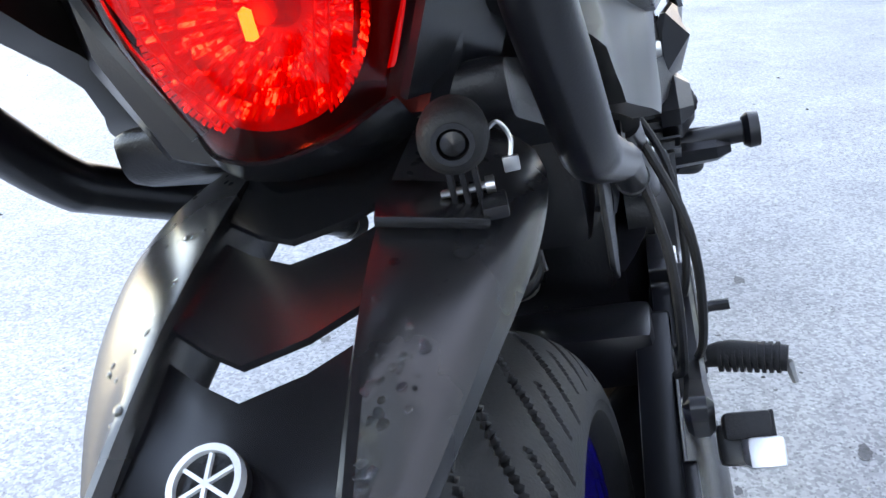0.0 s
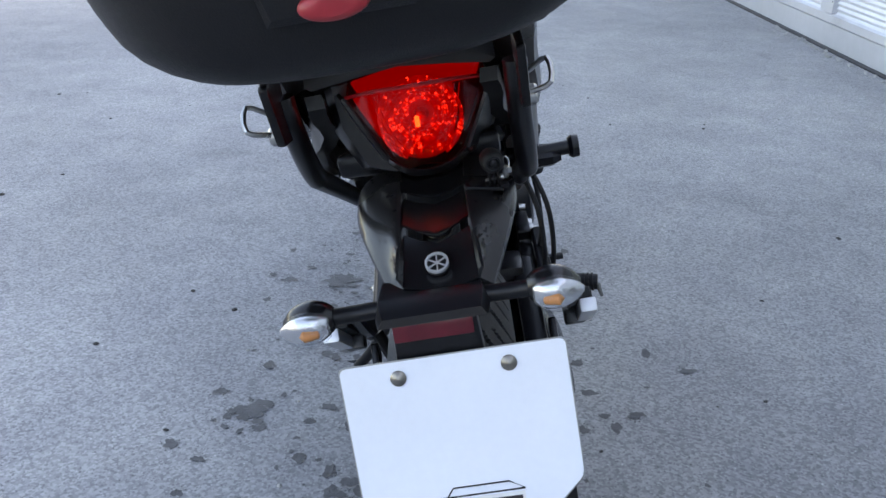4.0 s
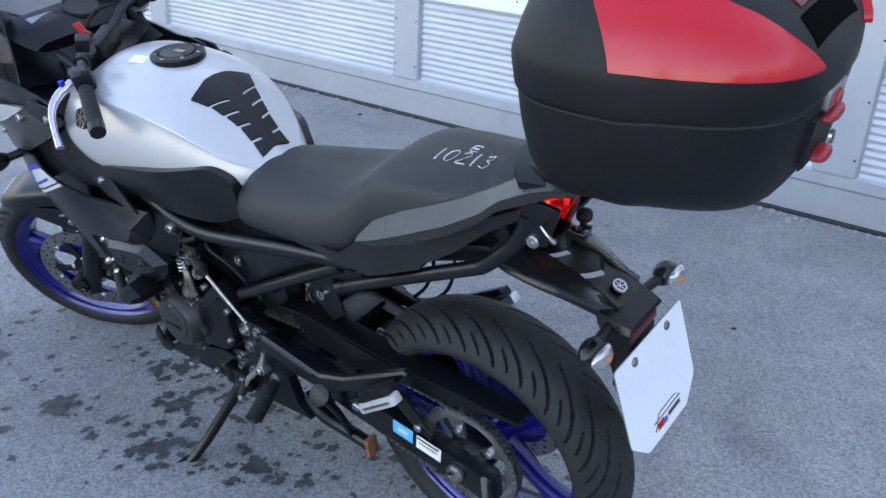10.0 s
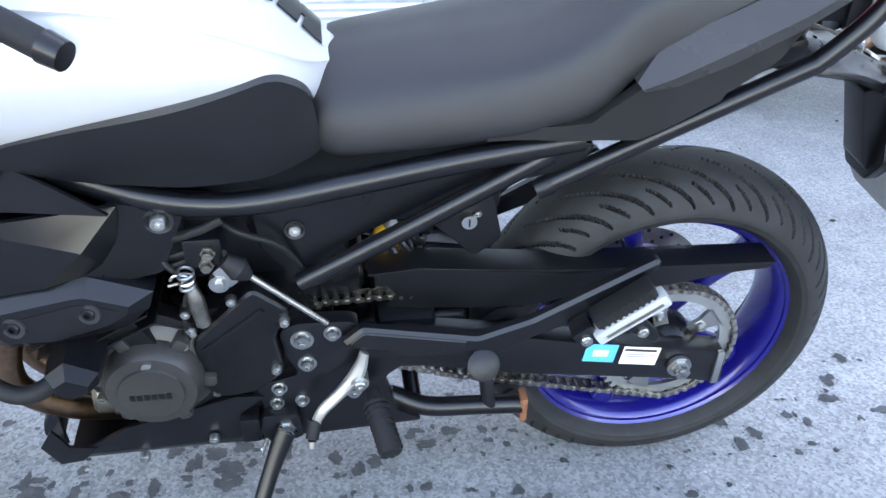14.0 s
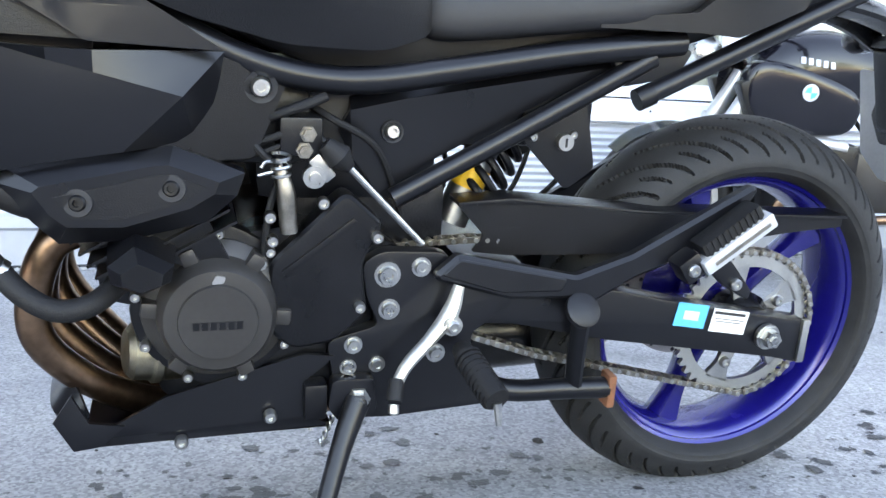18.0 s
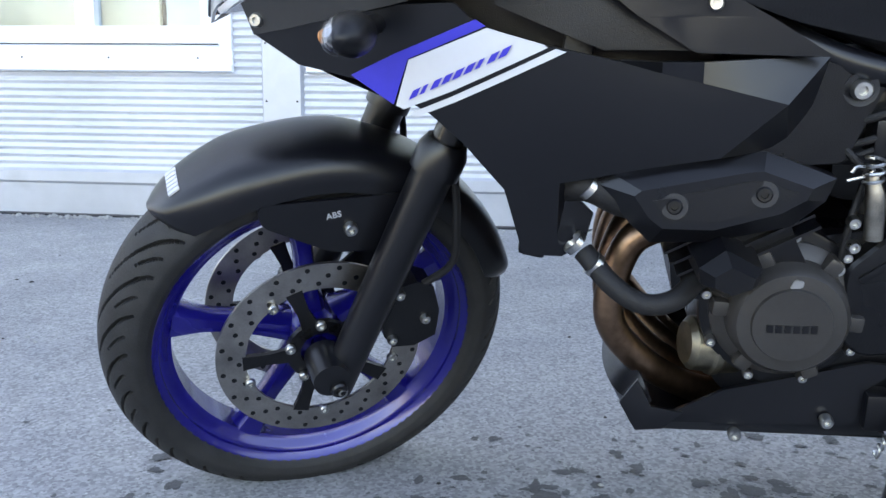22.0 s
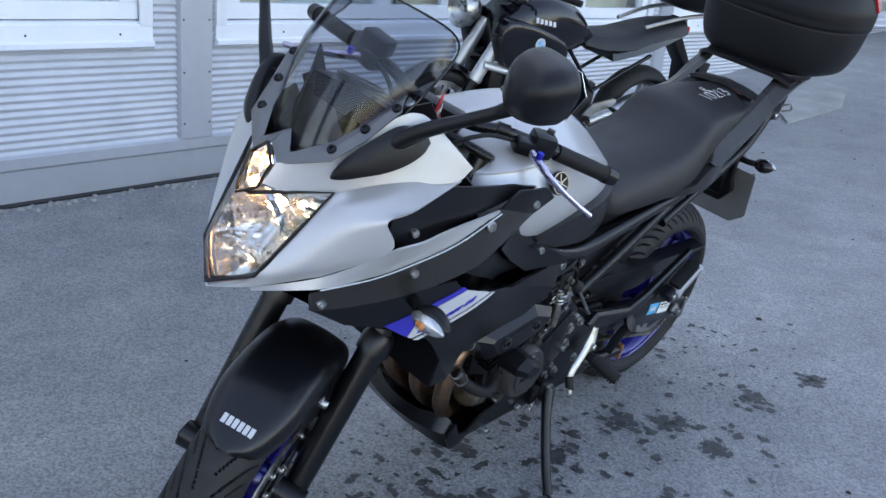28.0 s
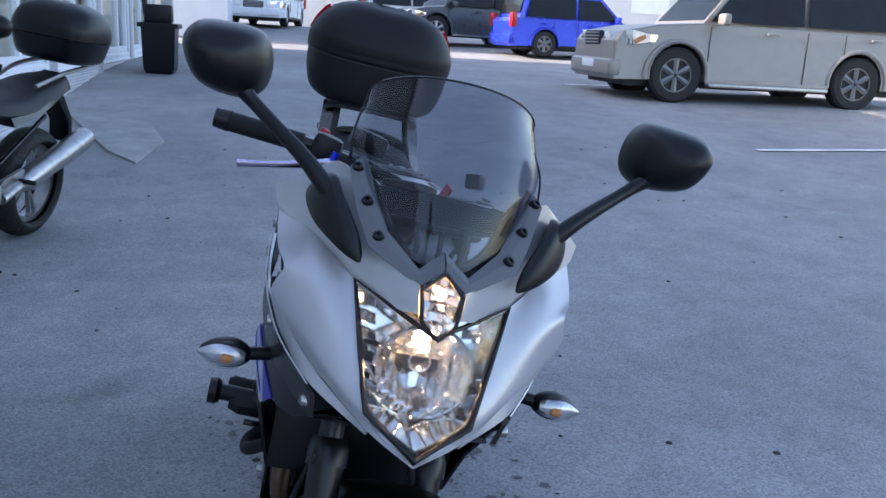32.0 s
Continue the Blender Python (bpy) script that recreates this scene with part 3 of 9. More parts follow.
# sprocket and chain
sp_x = -0.088
teeth = 44
outline = []
for i in range(teeth * 4):
    a = 2 * math.pi * i / (teeth * 4)
    r = (0.119, 0.119, 0.111, 0.111)[i % 4]
    outline.append((r * math.cos(a), r * math.sin(a)))
bm = bmesh.new()
inner = [(0.094 * math.cos(2 * math.pi * i / (teeth * 4)), 0.094 * math.sin(2 * math.pi * i / (teeth * 4))) for i in range(teeth * 4)]
rings = [[bm.verts.new((x, y, z)) for y, z in ol] for x, ol in ((sp_x - 0.004, outline), (sp_x - 0.004, inner), (sp_x + 0.004, inner), (sp_x + 0.004, outline))]
for a in range(4):
    p, q = rings[a], rings[(a + 1) % 4]
    for i in range(len(p)):
        bm.faces.new((p[i], p[(i + 1) % len(p)], q[(i + 1) % len(p)], q[i]))
spr = part("rear_sprocket", bm, pale_alloy, rear, "bare metal rear sprocket")
for i in range(5):
    a = 2 * math.pi * i / 5 + 0.3
    part("sprocket_arm", add_bolt(loft([[Matrix.Rotation(a, 4, "X") @ Vector((sp_x + dx, t * wd, r)) for dx, t in ((-0.004, -1), (0.004, -1), (0.004, 1), (-0.004, 1))] for r, wd in ((0.045, 0.012), (0.07, 0.011), (0.097, 0.022))], 1, 1), Matrix.Rotation(a, 4, "X") @ Vector((sp_x - 0.006, 0, 0.066)), (-1, 0, 0), 0.009, 0.006), alloy, spr)
part("sprocket_hub", lathe([(sp_x - 0.02, 0.012), (sp_x - 0.02, 0.036), (sp_x, 0.05), (sp_x + 0.03, 0.05), (sp_x + 0.03, 0.012)], 28), engine_black, spr)


def chain_mesh(path, pitch=0.0159):
    """Side plates and rollers along a closed line, and the pins through them."""
    bm, pins = bmesh.new(), bmesh.new()
    line = [Vector(p) for p in path]
    seg = [(line[i], line[(i + 1) % len(line)]) for i in range(len(line))]
    total = sum((b - a).length for a, b in seg)
    count = int(total / pitch)
    pts, want, run = [], 0.0, 0.0
    for a, b in seg:
        ln = (b - a).length
        while want <= run + ln and len(pts) < count:
            pts.append(a.lerp(b, (want - run) / ln))
            want += total / count
        run += ln
    for i, p in enumerate(pts):
        q = pts[(i + 1) % len(pts)]
        d = (q - p).normalized()
        up = Vector((1, 0, 0)).cross(d)
        off = 0.0065 if i % 2 else 0.009
        for s in (-1, 1):
            shape = []
            for j in range(10):
                u = j / 10 * 2 * math.pi
                c = (p if math.cos(u) < 0 else q)
                shape.append(c + d * 0.0062 * math.cos(u) + up * 0.0072 * math.sin(u) * (0.6 if abs(math.sin(u)) > 0.9 else 1))
            lo = [bm.verts.new(v + Vector((s * off, 0, 0))) for v in shape]
            hi = [bm.verts.new(v + Vector((s * (off + 0.002), 0, 0))) for v in shape]
            bm.faces.new(lo)
            bm.faces.new(hi[::-1])
            for j in range(10):
                bm.faces.new((lo[j], lo[(j + 1) % 10], hi[(j + 1) % 10], hi[j]))
        add_lathe(pins, [(-0.013, 0), (-0.013, 0.0034), (0.013, 0.0034), (0.013, 0)], 8, Matrix.Translation(p), False)
        add_lathe(bm, [(-0.006, 0), (-0.006, 0.005), (0.006, 0.005), (0.006, 0)], 8, Matrix.Translation(p), False)
    return bm, pins


loop = []
for i in range(25):
    a = math.radians(80 - i * 7.9 - 80)
    loop.append((sp_x, -0.118 * math.cos(math.radians(-85 + i * 7.1)), 0.312 - 0.118 * math.sin(math.radians(-85 + i * 7.1))))
loop += [(sp_x, 0.35, 0.285), (sp_x, 0.52, 0.345)]
for i in range(9):
    a = math.radians(-70 + i * 18)
    loop.append((sp_x, 0.60 + 0.042 * math.cos(a), 0.415 + 0.042 * math.sin(a)))
loop += [(sp_x, 0.45, 0.462), (sp_x, 0.25, 0.448)]
links, pins = chain_mesh(loop)
chain = part("chain", links, dark_steel, bike, "oily drive chain", smooth=0)
loose("chain_pin", pins, steel, chain, smooth=0)

# swing arm, chain guard
both("swingarm_beam", lambda: prism(rounded([(0.45, 0.43), (0.39, 0.418), (0.24, 0.393), (0.128, 0.367), (-0.086, 0.33), (-0.09, 0.258), (-0.026, 0.274), (0.267, 0.321), (0.40, 0.352), (0.5, 0.36)], 0.012), -0.138, -0.098, 0.006), satin_black, label="black box-section swing arm")
part("swingarm_bridge", box((0, 0.43, 0.40), (0.24, 0.09, 0.07), bevel=0.015), satin_black, bike)
part("chain_guard", panel(rounded([(0.489, 0.518), (0.409, 0.521), (0.213, 0.5), (0.05, 0.493), (-0.14, 0.487), (-0.142, 0.469), (0.03, 0.458), (0.181, 0.455), (0.241, 0.444), (0.404, 0.44), (0.461, 0.446), (0.442, 0.468)], 0.008), depth_field([(0.49, 0.5, -0.1), (0.2, 0.48, -0.118), (-0.14, 0.48, -0.1), (0.1, 0.49, -0.112)]), 0.004), plastic, bike, "black plastic chain guard")
part("chain_guard_top", prism([(0.485, 0.518), (0.409, 0.523), (0.213, 0.503), (-0.14, 0.489), (-0.14, 0.485), (0.213, 0.497), (0.409, 0.517), (0.485, 0.513)], -0.112, -0.06, 0.002), plastic, bike)
part("axle_nut", add_hex(add_lathe(bmesh.new(), [(-0.147, 0), (-0.147, 0.02), (-0.14, 0.02), (-0.14, 0)], 20, Matrix.Translation((0, -0.006, 0.313)), False), (-0.152, -0.006, 0.313), (-1, 0, 0), 0.014, 0.01), steel, bike)
part("chain_adjuster", box((-0.14, -0.075, 0.3), (0.008, 0.012, 0.07), bevel=0.002), alloy, bike)
part("sticker", box((-0.1395, 0.128, 0.352), (0.0015, 0.052, 0.036), pose(0, 0, 0, 9)), sky_decal, bike, "sky blue sticker")
part("sticker_motif", box((-0.1402, 0.128, 0.352), (0.0012, 0.026, 0.014), pose(0, 0, 0, 9), bevel=0.0004), white_paint, bike)
lab = part("warning_label", box((-0.1395, 0.062, 0.339), (0.0015, 0.062, 0.036), pose(0, 0, 0, 9)), paper, bike, "white paper warning label")
part("print_bar", box((-0.1402, 0.062, 0.351), (0.001, 0.054, 0.0045), pose(0, 0, 0, 9)), ink, lab)
part("print_bar", box((-0.1402, 0.062, 0.342), (0.001, 0.05, 0.0012), pose(0, 0, 0, 9)), ink, lab)
part("print_bar", box((-0.1402, 0.064, 0.338), (0.001, 0.045, 0.0012), pose(0, 0, 0, 9)), ink, lab)

# frame tubes and side covers
both("frame_tube", lambda: tube([(-0.07, 1.03, 0.86), (-0.125, 0.95, 0.805), (-0.15, 0.86, 0.745), (-0.152, 0.77, 0.7), (-0.15, 0.69, 0.679), (-0.146, 0.61, 0.677), (-0.142, 0.5, 0.693), (-0.138, 0.36, 0.716), (-0.13, 0.2, 0.735)], 0.0165, 14), satin_black, label="black steel frame tube")
both("rear_frame_tube", lambda: tube([(-0.13, 0.24, 0.715), (-0.132, 0.34, 0.66), (-0.134, 0.45, 0.6), (-0.134, 0.58, 0.53)], 0.0135, 14), satin_black)
both("frame_gusset", lambda: panel(rounded([(0.8, 0.705), (0.713, 0.674), (0.751, 0.587), (0.81, 0.586), (0.86, 0.609), (0.83, 0.66)], 0.008), lambda y, z: -0.163 - (y - 0.75) * 0.25, 0.02), plastic)
both("side_cover", lambda: facets([(-0.106, 0.632, 0.651), (-0.106, 0.602, 0.663), (-0.106, 0.398, 0.696), (-0.112, 0.28, 0.718), (-0.121, 0.634, 0.637), (-0.123, 0.569, 0.652), (-0.124, 0.399, 0.681), (-0.12, 0.27, 0.703), (-0.108, 0.645, 0.612), (-0.112, 0.628, 0.577), (-0.114, 0.594, 0.532), (-0.118, 0.521, 0.579), (-0.118, 0.367, 0.66)], [[0, 1, 5, 4], [1, 2, 6, 5], [2, 3, 7, 6], [4, 9, 8], [4, 5, 11, 10, 9], [5, 6, 12, 11], [6, 7, 12]], 0.012), satin_black, label="satin black plastic side cover", smooth=18)
part("frame_core", prism(rounded([(0.95, 0.78), (0.6, 0.66), (0.2, 0.72), (-0.1, 0.82), (-0.1, 0.85), (0.3, 0.76), (0.9, 0.84)], 0.02), -0.1, 0.1, 0.01), plastic, bike)
part("battery_box", box((0, 0.42, 0.655), (0.17, 0.26, 0.14), bevel=0.02), plastic, bike)
part("airbox", box((0, 0.63, 0.6), (0.2, 0.24, 0.17), bevel=0.03), plastic, bike)
part("gearbox_top", box((0, 0.6, 0.49), (0.17, 0.22, 0.12), bevel=0.03), engine_black, bike)
both("rear_frame_plate", lambda: prism(rounded([(0.40, 0.64), (0.32, 0.69), (0.29, 0.56), (0.33, 0.53), (0.40, 0.60)], 0.01), -0.1, -0.094, 0.002), plastic)
for y, z in ((0.385, 0.604), (0.328, 0.607)):
    part("plate_bolt", bolt((-0.101, y, z), (-1, 0, 0), 0.006), steel, bike)
part("helmet_lock", add_lathe(bmesh.new(), [(-0.112, 0), (-0.112, 0.011), (-0.095, 0.012), (-0.095, 0)], 18, Matrix.Translation((0, 0.341, 0.598)), False), steel, bike, "round steel key lock")
part("lock_slot", box((-0.1125, 0.341, 0.598), (0.0015, 0.0025, 0.012)), ink, bike)
part("shock_spring", tube([(-0.03 + 0.036 * math.cos(i * 0.55), 0.44 - 0.0008 * i + 0.036 * math.sin(i * 0.55) * 0.5, 0.5 + i * 0.0017 + 0.036 * math.sin(i * 0.55) * 0.87) for i in range(60)], 0.006, 8, 2), plastic, bike, "black coil spring")
part("shock_body", tube([(-0.03, 0.47, 0.47), (-0.03, 0.42, 0.6)], 0.024, 16, 0), alloy, bike)
part("shock_label", lathe([(0.0, 0.0), (0.0, 0.025), (0.03, 0.025), (0.03, 0.0)], 18, align((-0.03, 0.45, 0.52), (0, -0.36, 0.93)), False), yellow, bike, "yellow spring label")

# seat
seat_rows = []
for y, zb, zt, hb, ht in ((0.565, 0.74, 0.80, 0.07, 0.05), (0.53, 0.722, 0.828, 0.125, 0.085), (0.45, 0.728, 0.838, 0.14, 0.105), (0.34, 0.742, 0.85, 0.15, 0.12), (0.25, 0.755, 0.868, 0.152, 0.125), (0.19, 0.775, 0.9, 0.148, 0.12), (0.14, 0.82, 0.938, 0.14, 0.118), (0.06, 0.86, 0.953, 0.13, 0.112), (-0.03, 0.905, 0.96, 0.118, 0.1), (-0.09, 0.946, 0.964, 0.1, 0.08), (-0.115, 0.955, 0.962, 0.07, 0.05)):
    zm = (zb + zt) / 2
    seat_rows.append([(-hb * 0.6, y, zb), (-hb, y, zb + 0.008), (-hb * 0.99, y, zm), (-ht, y, zt - 0.018), (-ht * 0.5, y, zt - 0.002), (0, y, zt), (ht * 0.5, y, zt - 0.002), (ht, y, zt - 0.018), (hb * 0.99, y, zm), (hb, y, zb + 0.008), (hb * 0.6, y, zb)])
seat = part("seat", loft(seat_rows, 4, 4), vinyl, bike, "black vinyl two-level seat", smooth=60)
seat_skin = on_skin(seat)
def chalk_mark(strokes, cx, cy, size):
    """Hand-drawn chalk strokes lying on the seat."""
    for st in strokes:
        line = []
        for a, b in st:
            x, y = cx + b * size, cy - a * size
            line.append((x, y, seat_skin(x, y) + 0.0006))
        part("chalk_stroke", tube(line, 0.0016, 6, 3, flat=0.5), chalk, seat)
digits = {"1": [[(0.1, 1), (0.14, 0.5), (0.2, 0)]], "0": [[(0.35, 1), (0.12, 0.75), (0.15, 0.2), (0.4, 0), (0.6, 0.3), (0.58, 0.8), (0.35, 1)]], "2": [[(0.08, 0.8), (0.3, 1), (0.5, 0.75), (0.35, 0.4), (0.1, 0.02), (0.65, 0.02)]], "3": [[(0.1, 0.9), (0.4, 1), (0.45, 0.7), (0.25, 0.55), (0.55, 0.35), (0.4, 0.02), (0.1, 0.1)]], "E": [[(0.5, 1), (0.05, 1), (0.05, 0), (0.55, 0)], [(0.05, 0.5), (0.45, 0.5)]]}
at = 0.0
for ch in "10213":
    chalk_mark([[(at + a * 0.9, b) for a, b in st] for st in digits[ch]], -0.052, 0.055, 0.04)
    at += 0.45 if ch == "1" else 0.72
chalk_mark([[(1.2 + a * 0.8, 1.15 + b * 0.5) for a, b in st] for st in digits["E"]], -0.052, 0.055, 0.04)

# tank
tank_rows = []
for y, zb, zt, hw, hm in ((0.512, 0.79, 0.832, 0.055, 0.6), (0.545, 0.765, 0.862, 0.098, 0.62), (0.6, 0.75, 0.915, 0.135, 0.66), (0.68, 0.745, 0.972, 0.165, 0.66), (0.78, 0.75, 1.004, 0.186, 0.62), (0.87, 0.758, 1.012, 0.2, 0.56), (0.95, 0.775, 1.005, 0.208, 0.5), (1.01, 0.80, 0.985, 0.195, 0.5), (1.06, 0.83, 0.955, 0.15, 0.5), (1.085, 0.86, 0.92, 0.08, 0.5)):
    zm = zb + (zt - zb) * 0.42
    half = [(0, y, zb), (-hw * 0.7, y, zb), (-hw * 0.93, y, zb + (zt - zb) * 0.12), (-hw, y, zm), (-hw * (0.62 + 0.42 * hm), y, zb + (zt - zb) * 0.7), (-hw * (0.56 + 0.42 * hm), y, zb + (zt - zb) * 0.765), (-hw * hm * 0.6, y, zt - 0.009), (0, y, zt)]
    tank_rows.append(half + [(-x, yy, z) for x, yy, z in half[-2:0:-1]])
tank = part("fuel_tank", loft(tank_rows, 5, 4), silver, bike, "satin silver fuel tank", smooth=60)
cap = part("filler_cap", lathe([(-0.012, 0.0), (-0.012, 0.06), (0.002, 0.06), (0.005, 0.055), (0.005, 0.043), (0.001, 0.041), (0.001, 0.0)], 40, align((0, 0.8, 1.008), (0, -0.04, 1)), False), plastic, bike, "round black filler cap")
part("cap_lid", lathe([(0.0, 0.0), (0.0, 0.04), (0.007, 0.038), (0.0085, 0.0)], 36, align((0, 0.8, 1.008), (0, -0.04, 1)), False), engine_grey, cap)
part("cap_slot", box((0, 0.79, 1.0165), (0.012, 0.03, 0.002), bevel=0.0008), steel, cap)
bm = bmesh.new()
for i in range(7):
    a = 2 * math.pi * i / 7
    add_bolt(bm, (0.05 * math.sin(a), 0.8 + 0.05 * math.cos(a), 1.0125), (0, 0, 1), 0.004, 0.002)
loose("cap_bolt", bm, steel, cap)
knee_x = smooth_field(stiff=1e-4, points=[(0.93, 0.79, -0.2), (0.8, 0.815, -0.196), (0.59, 0.84, -0.14), (0.546, 0.813, -0.115), (0.534, 0.748, -0.115), (0.72, 0.73, -0.165), (0.82, 0.742, -0.18), (0.7, 0.78, -0.182), (0.62, 0.78, -0.158)])
side_panel("knee_pad", rounded([(0.931, 0.786), (0.88, 0.803), (0.801, 0.817), (0.587, 0.843), (0.546, 0.813), (0.534, 0.73), (0.6, 0.71), (0.716, 0.715), (0.82, 0.742)], 0.02), dotted, 0.004, 0.03, knee_x, 0.02, "black textured knee panel")


def tank_pad():
    """A spine with side fins, lying on the rear slope of the tank."""
    out = [(0.0, 0.0), (0.034, 0.0), (0.033, 0.03), (0.013, 0.024), (0.013, 0.0305), (0.034, 0.037), (0.036, 0.066), (0.014, 0.058), (0.014, 0.065), (0.038, 0.073), (0.044, 0.1), (0.015, 0.09), (0.015, 0.097), (0.047, 0.108), (0.054, 0.136), (0.016, 0.122), (0.016, 0.129), (0.058, 0.144), (0.072, 0.184), (0.045, 0.19), (0.026, 0.2), (0.0, 0.204)]
    return out + [(-a, b) for a, b in out[-2:0:-1]]


tank_skin = on_skin(tank)
bm = panel(tank_pad(), lambda y, z: 0.0, 0.002, 0.01)
for v in bm.verts:
    up, a, b = v.co.x, v.co.y * 1.12, v.co.z
    y = 0.528 + b * 0.78
    v.co = Vector((a, y, tank_skin(a, y) + 0.0022 + (0.0025 if abs(up) < 0.001 else 0.0)))
part("tank_pad", bm, plastic, bike, "black rubber tank pad with side fins", smooth=40)
for s in (-1, 1):
    em = part("tank_emblem", lathe([(-0.004, 0), (-0.004, 0.036), (0.003, 0.036), (0.004, 0.033), (0.003, 0.030), (0.003, 0)], 36, align((s * 0.203, 0.905, 0.914), (s, 0.1, 0.4)) @ Matrix.Diagonal((1, 0.66, 0.66, 1)), False), plastic, bike, "round emblem")
    part("emblem_ring", lathe([(0.0, 0.0315), (0.0, 0.034), (0.0052, 0.034), (0.0052, 0.0315)], 36, align((s * 0.203, 0.905, 0.914), (s, 0.1, 0.4)) @ Matrix.Diagonal((1, 0.66, 0.66, 1))), steel, em)
    bm = bmesh.new()
    for k in range(3):
        add_box(bm, (0, 0, 0), (0.0018, 0.0032, 0.056), Matrix.Rotation(k * math.pi / 3, 4, "X"))
    bmesh.ops.transform(bm, matrix=align((s * 0.203, 0.905, 0.914), (s, 0.1, 0.4)) @ Matrix.Diagonal((1, 0.66, 0.66, 1)) @ Matrix.Translation((0.004, 0, 0)), verts=bm.verts)
    loose("emblem_bar", bm, steel, em)
part("tank_sticker", box((-0.06, 0.86, tank_skin(-0.06, 0.86) + 0.001), (0.026, 0.04, 0.0015), pose(0, 0, 0, 2, -16, 12)), paper, bike, "small paper warning sticker")
part("sticker_band", box((-0.06, 0.874, tank_skin(-0.06, 0.874) + 0.0016), (0.024, 0.009, 0.0015), pose(0, 0, 0, 2, -16, 12)), amber, bike)

# tail: side covers, lamp, mudguard, plate
tail_x = depth_field([(0.31, 0.76, -0.152), (0.2, 0.77, -0.163), (0.14, 0.83, -0.165), (0.05, 0.88, -0.155), (-0.05, 0.93, -0.135), (-0.14, 0.95, -0.11), (-0.2, 0.96, -0.09), (0.0, 0.83, -0.14), (-0.1, 0.88, -0.11)])
side_panel("tail_cover_lower", [(0.33, 0.762), (0.202, 0.775), (0.147, 0.818), (-0.096, 0.908), (-0.16, 0.94), (-0.165, 0.925), (-0.108, 0.888), (-0.053, 0.845), (0.022, 0.797), (0.028, 0.786), (0.136, 0.746), (0.19, 0.75), (0.33, 0.75)], tail_dark, 0.0, 0.02, tail_x, 0.03, "dark lower tail panel")
grip_x = depth_field([(0.14, 0.82, -0.166), (0.05, 0.87, -0.162), (-0.05, 0.92, -0.156), (-0.13, 0.97, -0.15), (-0.2, 1.0, -0.148), (-0.28, 1.02, -0.148)])
HANDLE = [((0.15, 0.826), (0.146, 0.822), (0.141, 0.816)), ((0.114, 0.866), (0.105, 0.836), (0.1, 0.822)), ((0.029, 0.901), (0.034, 0.867), (0.034, 0.846)), ((-0.063, 0.942), (-0.05, 0.905), (-0.048, 0.884)), ((-0.133, 0.98), (-0.116, 0.943), (-0.106, 0.919)), ((-0.173, 1.005), (-0.158, 0.978), (-0.148, 0.954)), ((-0.2, 1.028), (-0.204, 1.002), (-0.206, 0.983)), ((-0.25, 1.036), (-0.248, 1.018), (-0.246, 1.003)), ((-0.292, 1.03), (-0.29, 1.024), (-0.287, 1.015))]


def tail_handle():
    """A grab handle of two long faces: one looks up, the other out, and they meet in a crease."""
    corners = []
    for k, (top, mid, low) in enumerate(HANDLE):
        lean = 0.03 if 0 < k < 8 else 0.006
        corners += [(grip_x(*mid) + lean, *top), (grip_x(*mid) - 0.006, *mid), (grip_x(*mid) - 0.001, *low)]
    faces = []
    for k in range(len(HANDLE) - 1):
        i = 3 * k
        faces += [[i, i + 1, i + 4, i + 3], [i + 1, i + 2, i + 5, i + 4]]
    return facets(corners, faces, 0.02)


both("tail_cover", tail_handle, grey_cowl, label="graphite painted grab handle along the seat", smooth=22)
part("tail_deck", loft([[(-0.1, y, z - 0.012), (-0.09, y, z), (0, y, z + 0.012), (0.09, y, z), (0.1, y, z - 0.012), (0, y, z)] for y, z in ((-0.09, 0.97), (-0.12, 0.971), (-0.142, 0.967), (-0.152, 0.955))], 3, 2), vinyl, bike)
LX = 0.014
plate_back = mat("bare aluminium sheet", (0.3, 0.3, 0.3), 0.5, 0.8, vary=0.15, scale=12)
lamp = part("tail_lamp", loft([[(LX - 0.07, -0.08, 0.93), (LX, -0.08, 0.94), (LX + 0.07, -0.08, 0.93), (LX + 0.04, -0.075, 0.86), (LX, -0.075, 0.838), (LX - 0.04, -0.075, 0.86)], [(LX - 0.07, -0.098, 0.925), (LX, -0.092, 0.935), (LX + 0.07, -0.098, 0.925), (LX + 0.04, -0.096, 0.85), (LX, -0.092, 0.842), (LX - 0.04, -0.096, 0.85)]], 1, 1), plastic, bike, "lit red tail lamp")
rnd = random.Random(8)
bm = bmesh.new()
mm = align((LX, -0.102, 0.888), (0, -1, 0.08))
rad = [0.011, 0.0155, 0.0205, 0.026, 0.032, 0.038, 0.0435, 0.049]
for i in range(len(rad) - 1):
    nsec = 56 + 8 * i
    for j in range(nsec):
        a0, a1 = 2 * math.pi * (j + 0.08) / nsec, 2 * math.pi * (j + 0.92) / nsec
        dep = [0.006 + 17.0 * r * r for r in (rad[i] + 0.0004, rad[i + 1] - 0.0004)]
        w = rnd.uniform(0.0, 0.0022)
        quad = []
        for r, d, a, e in ((rad[i], dep[0], a0, w), (rad[i + 1], dep[1], a0, 0), (rad[i + 1], dep[1], a1, w), (rad[i], dep[0], a1, 0)):
            quad.append(mm @ Vector((d + e, r * math.cos(a), r * math.sin(a))))
        if max(q.z for q in quad) < 0.95 and min(q.z for q in quad) > 0.848:
            bm.faces.new([bm.verts.new(q) for q in quad])
bmesh.ops.solidify(bm, geom=bm.faces[:], thickness=0.001)
tagged(part("lamp_reflector", bm, tail_glow, lamp, "glowing faceted red reflector", smooth=0), kind="stuff")
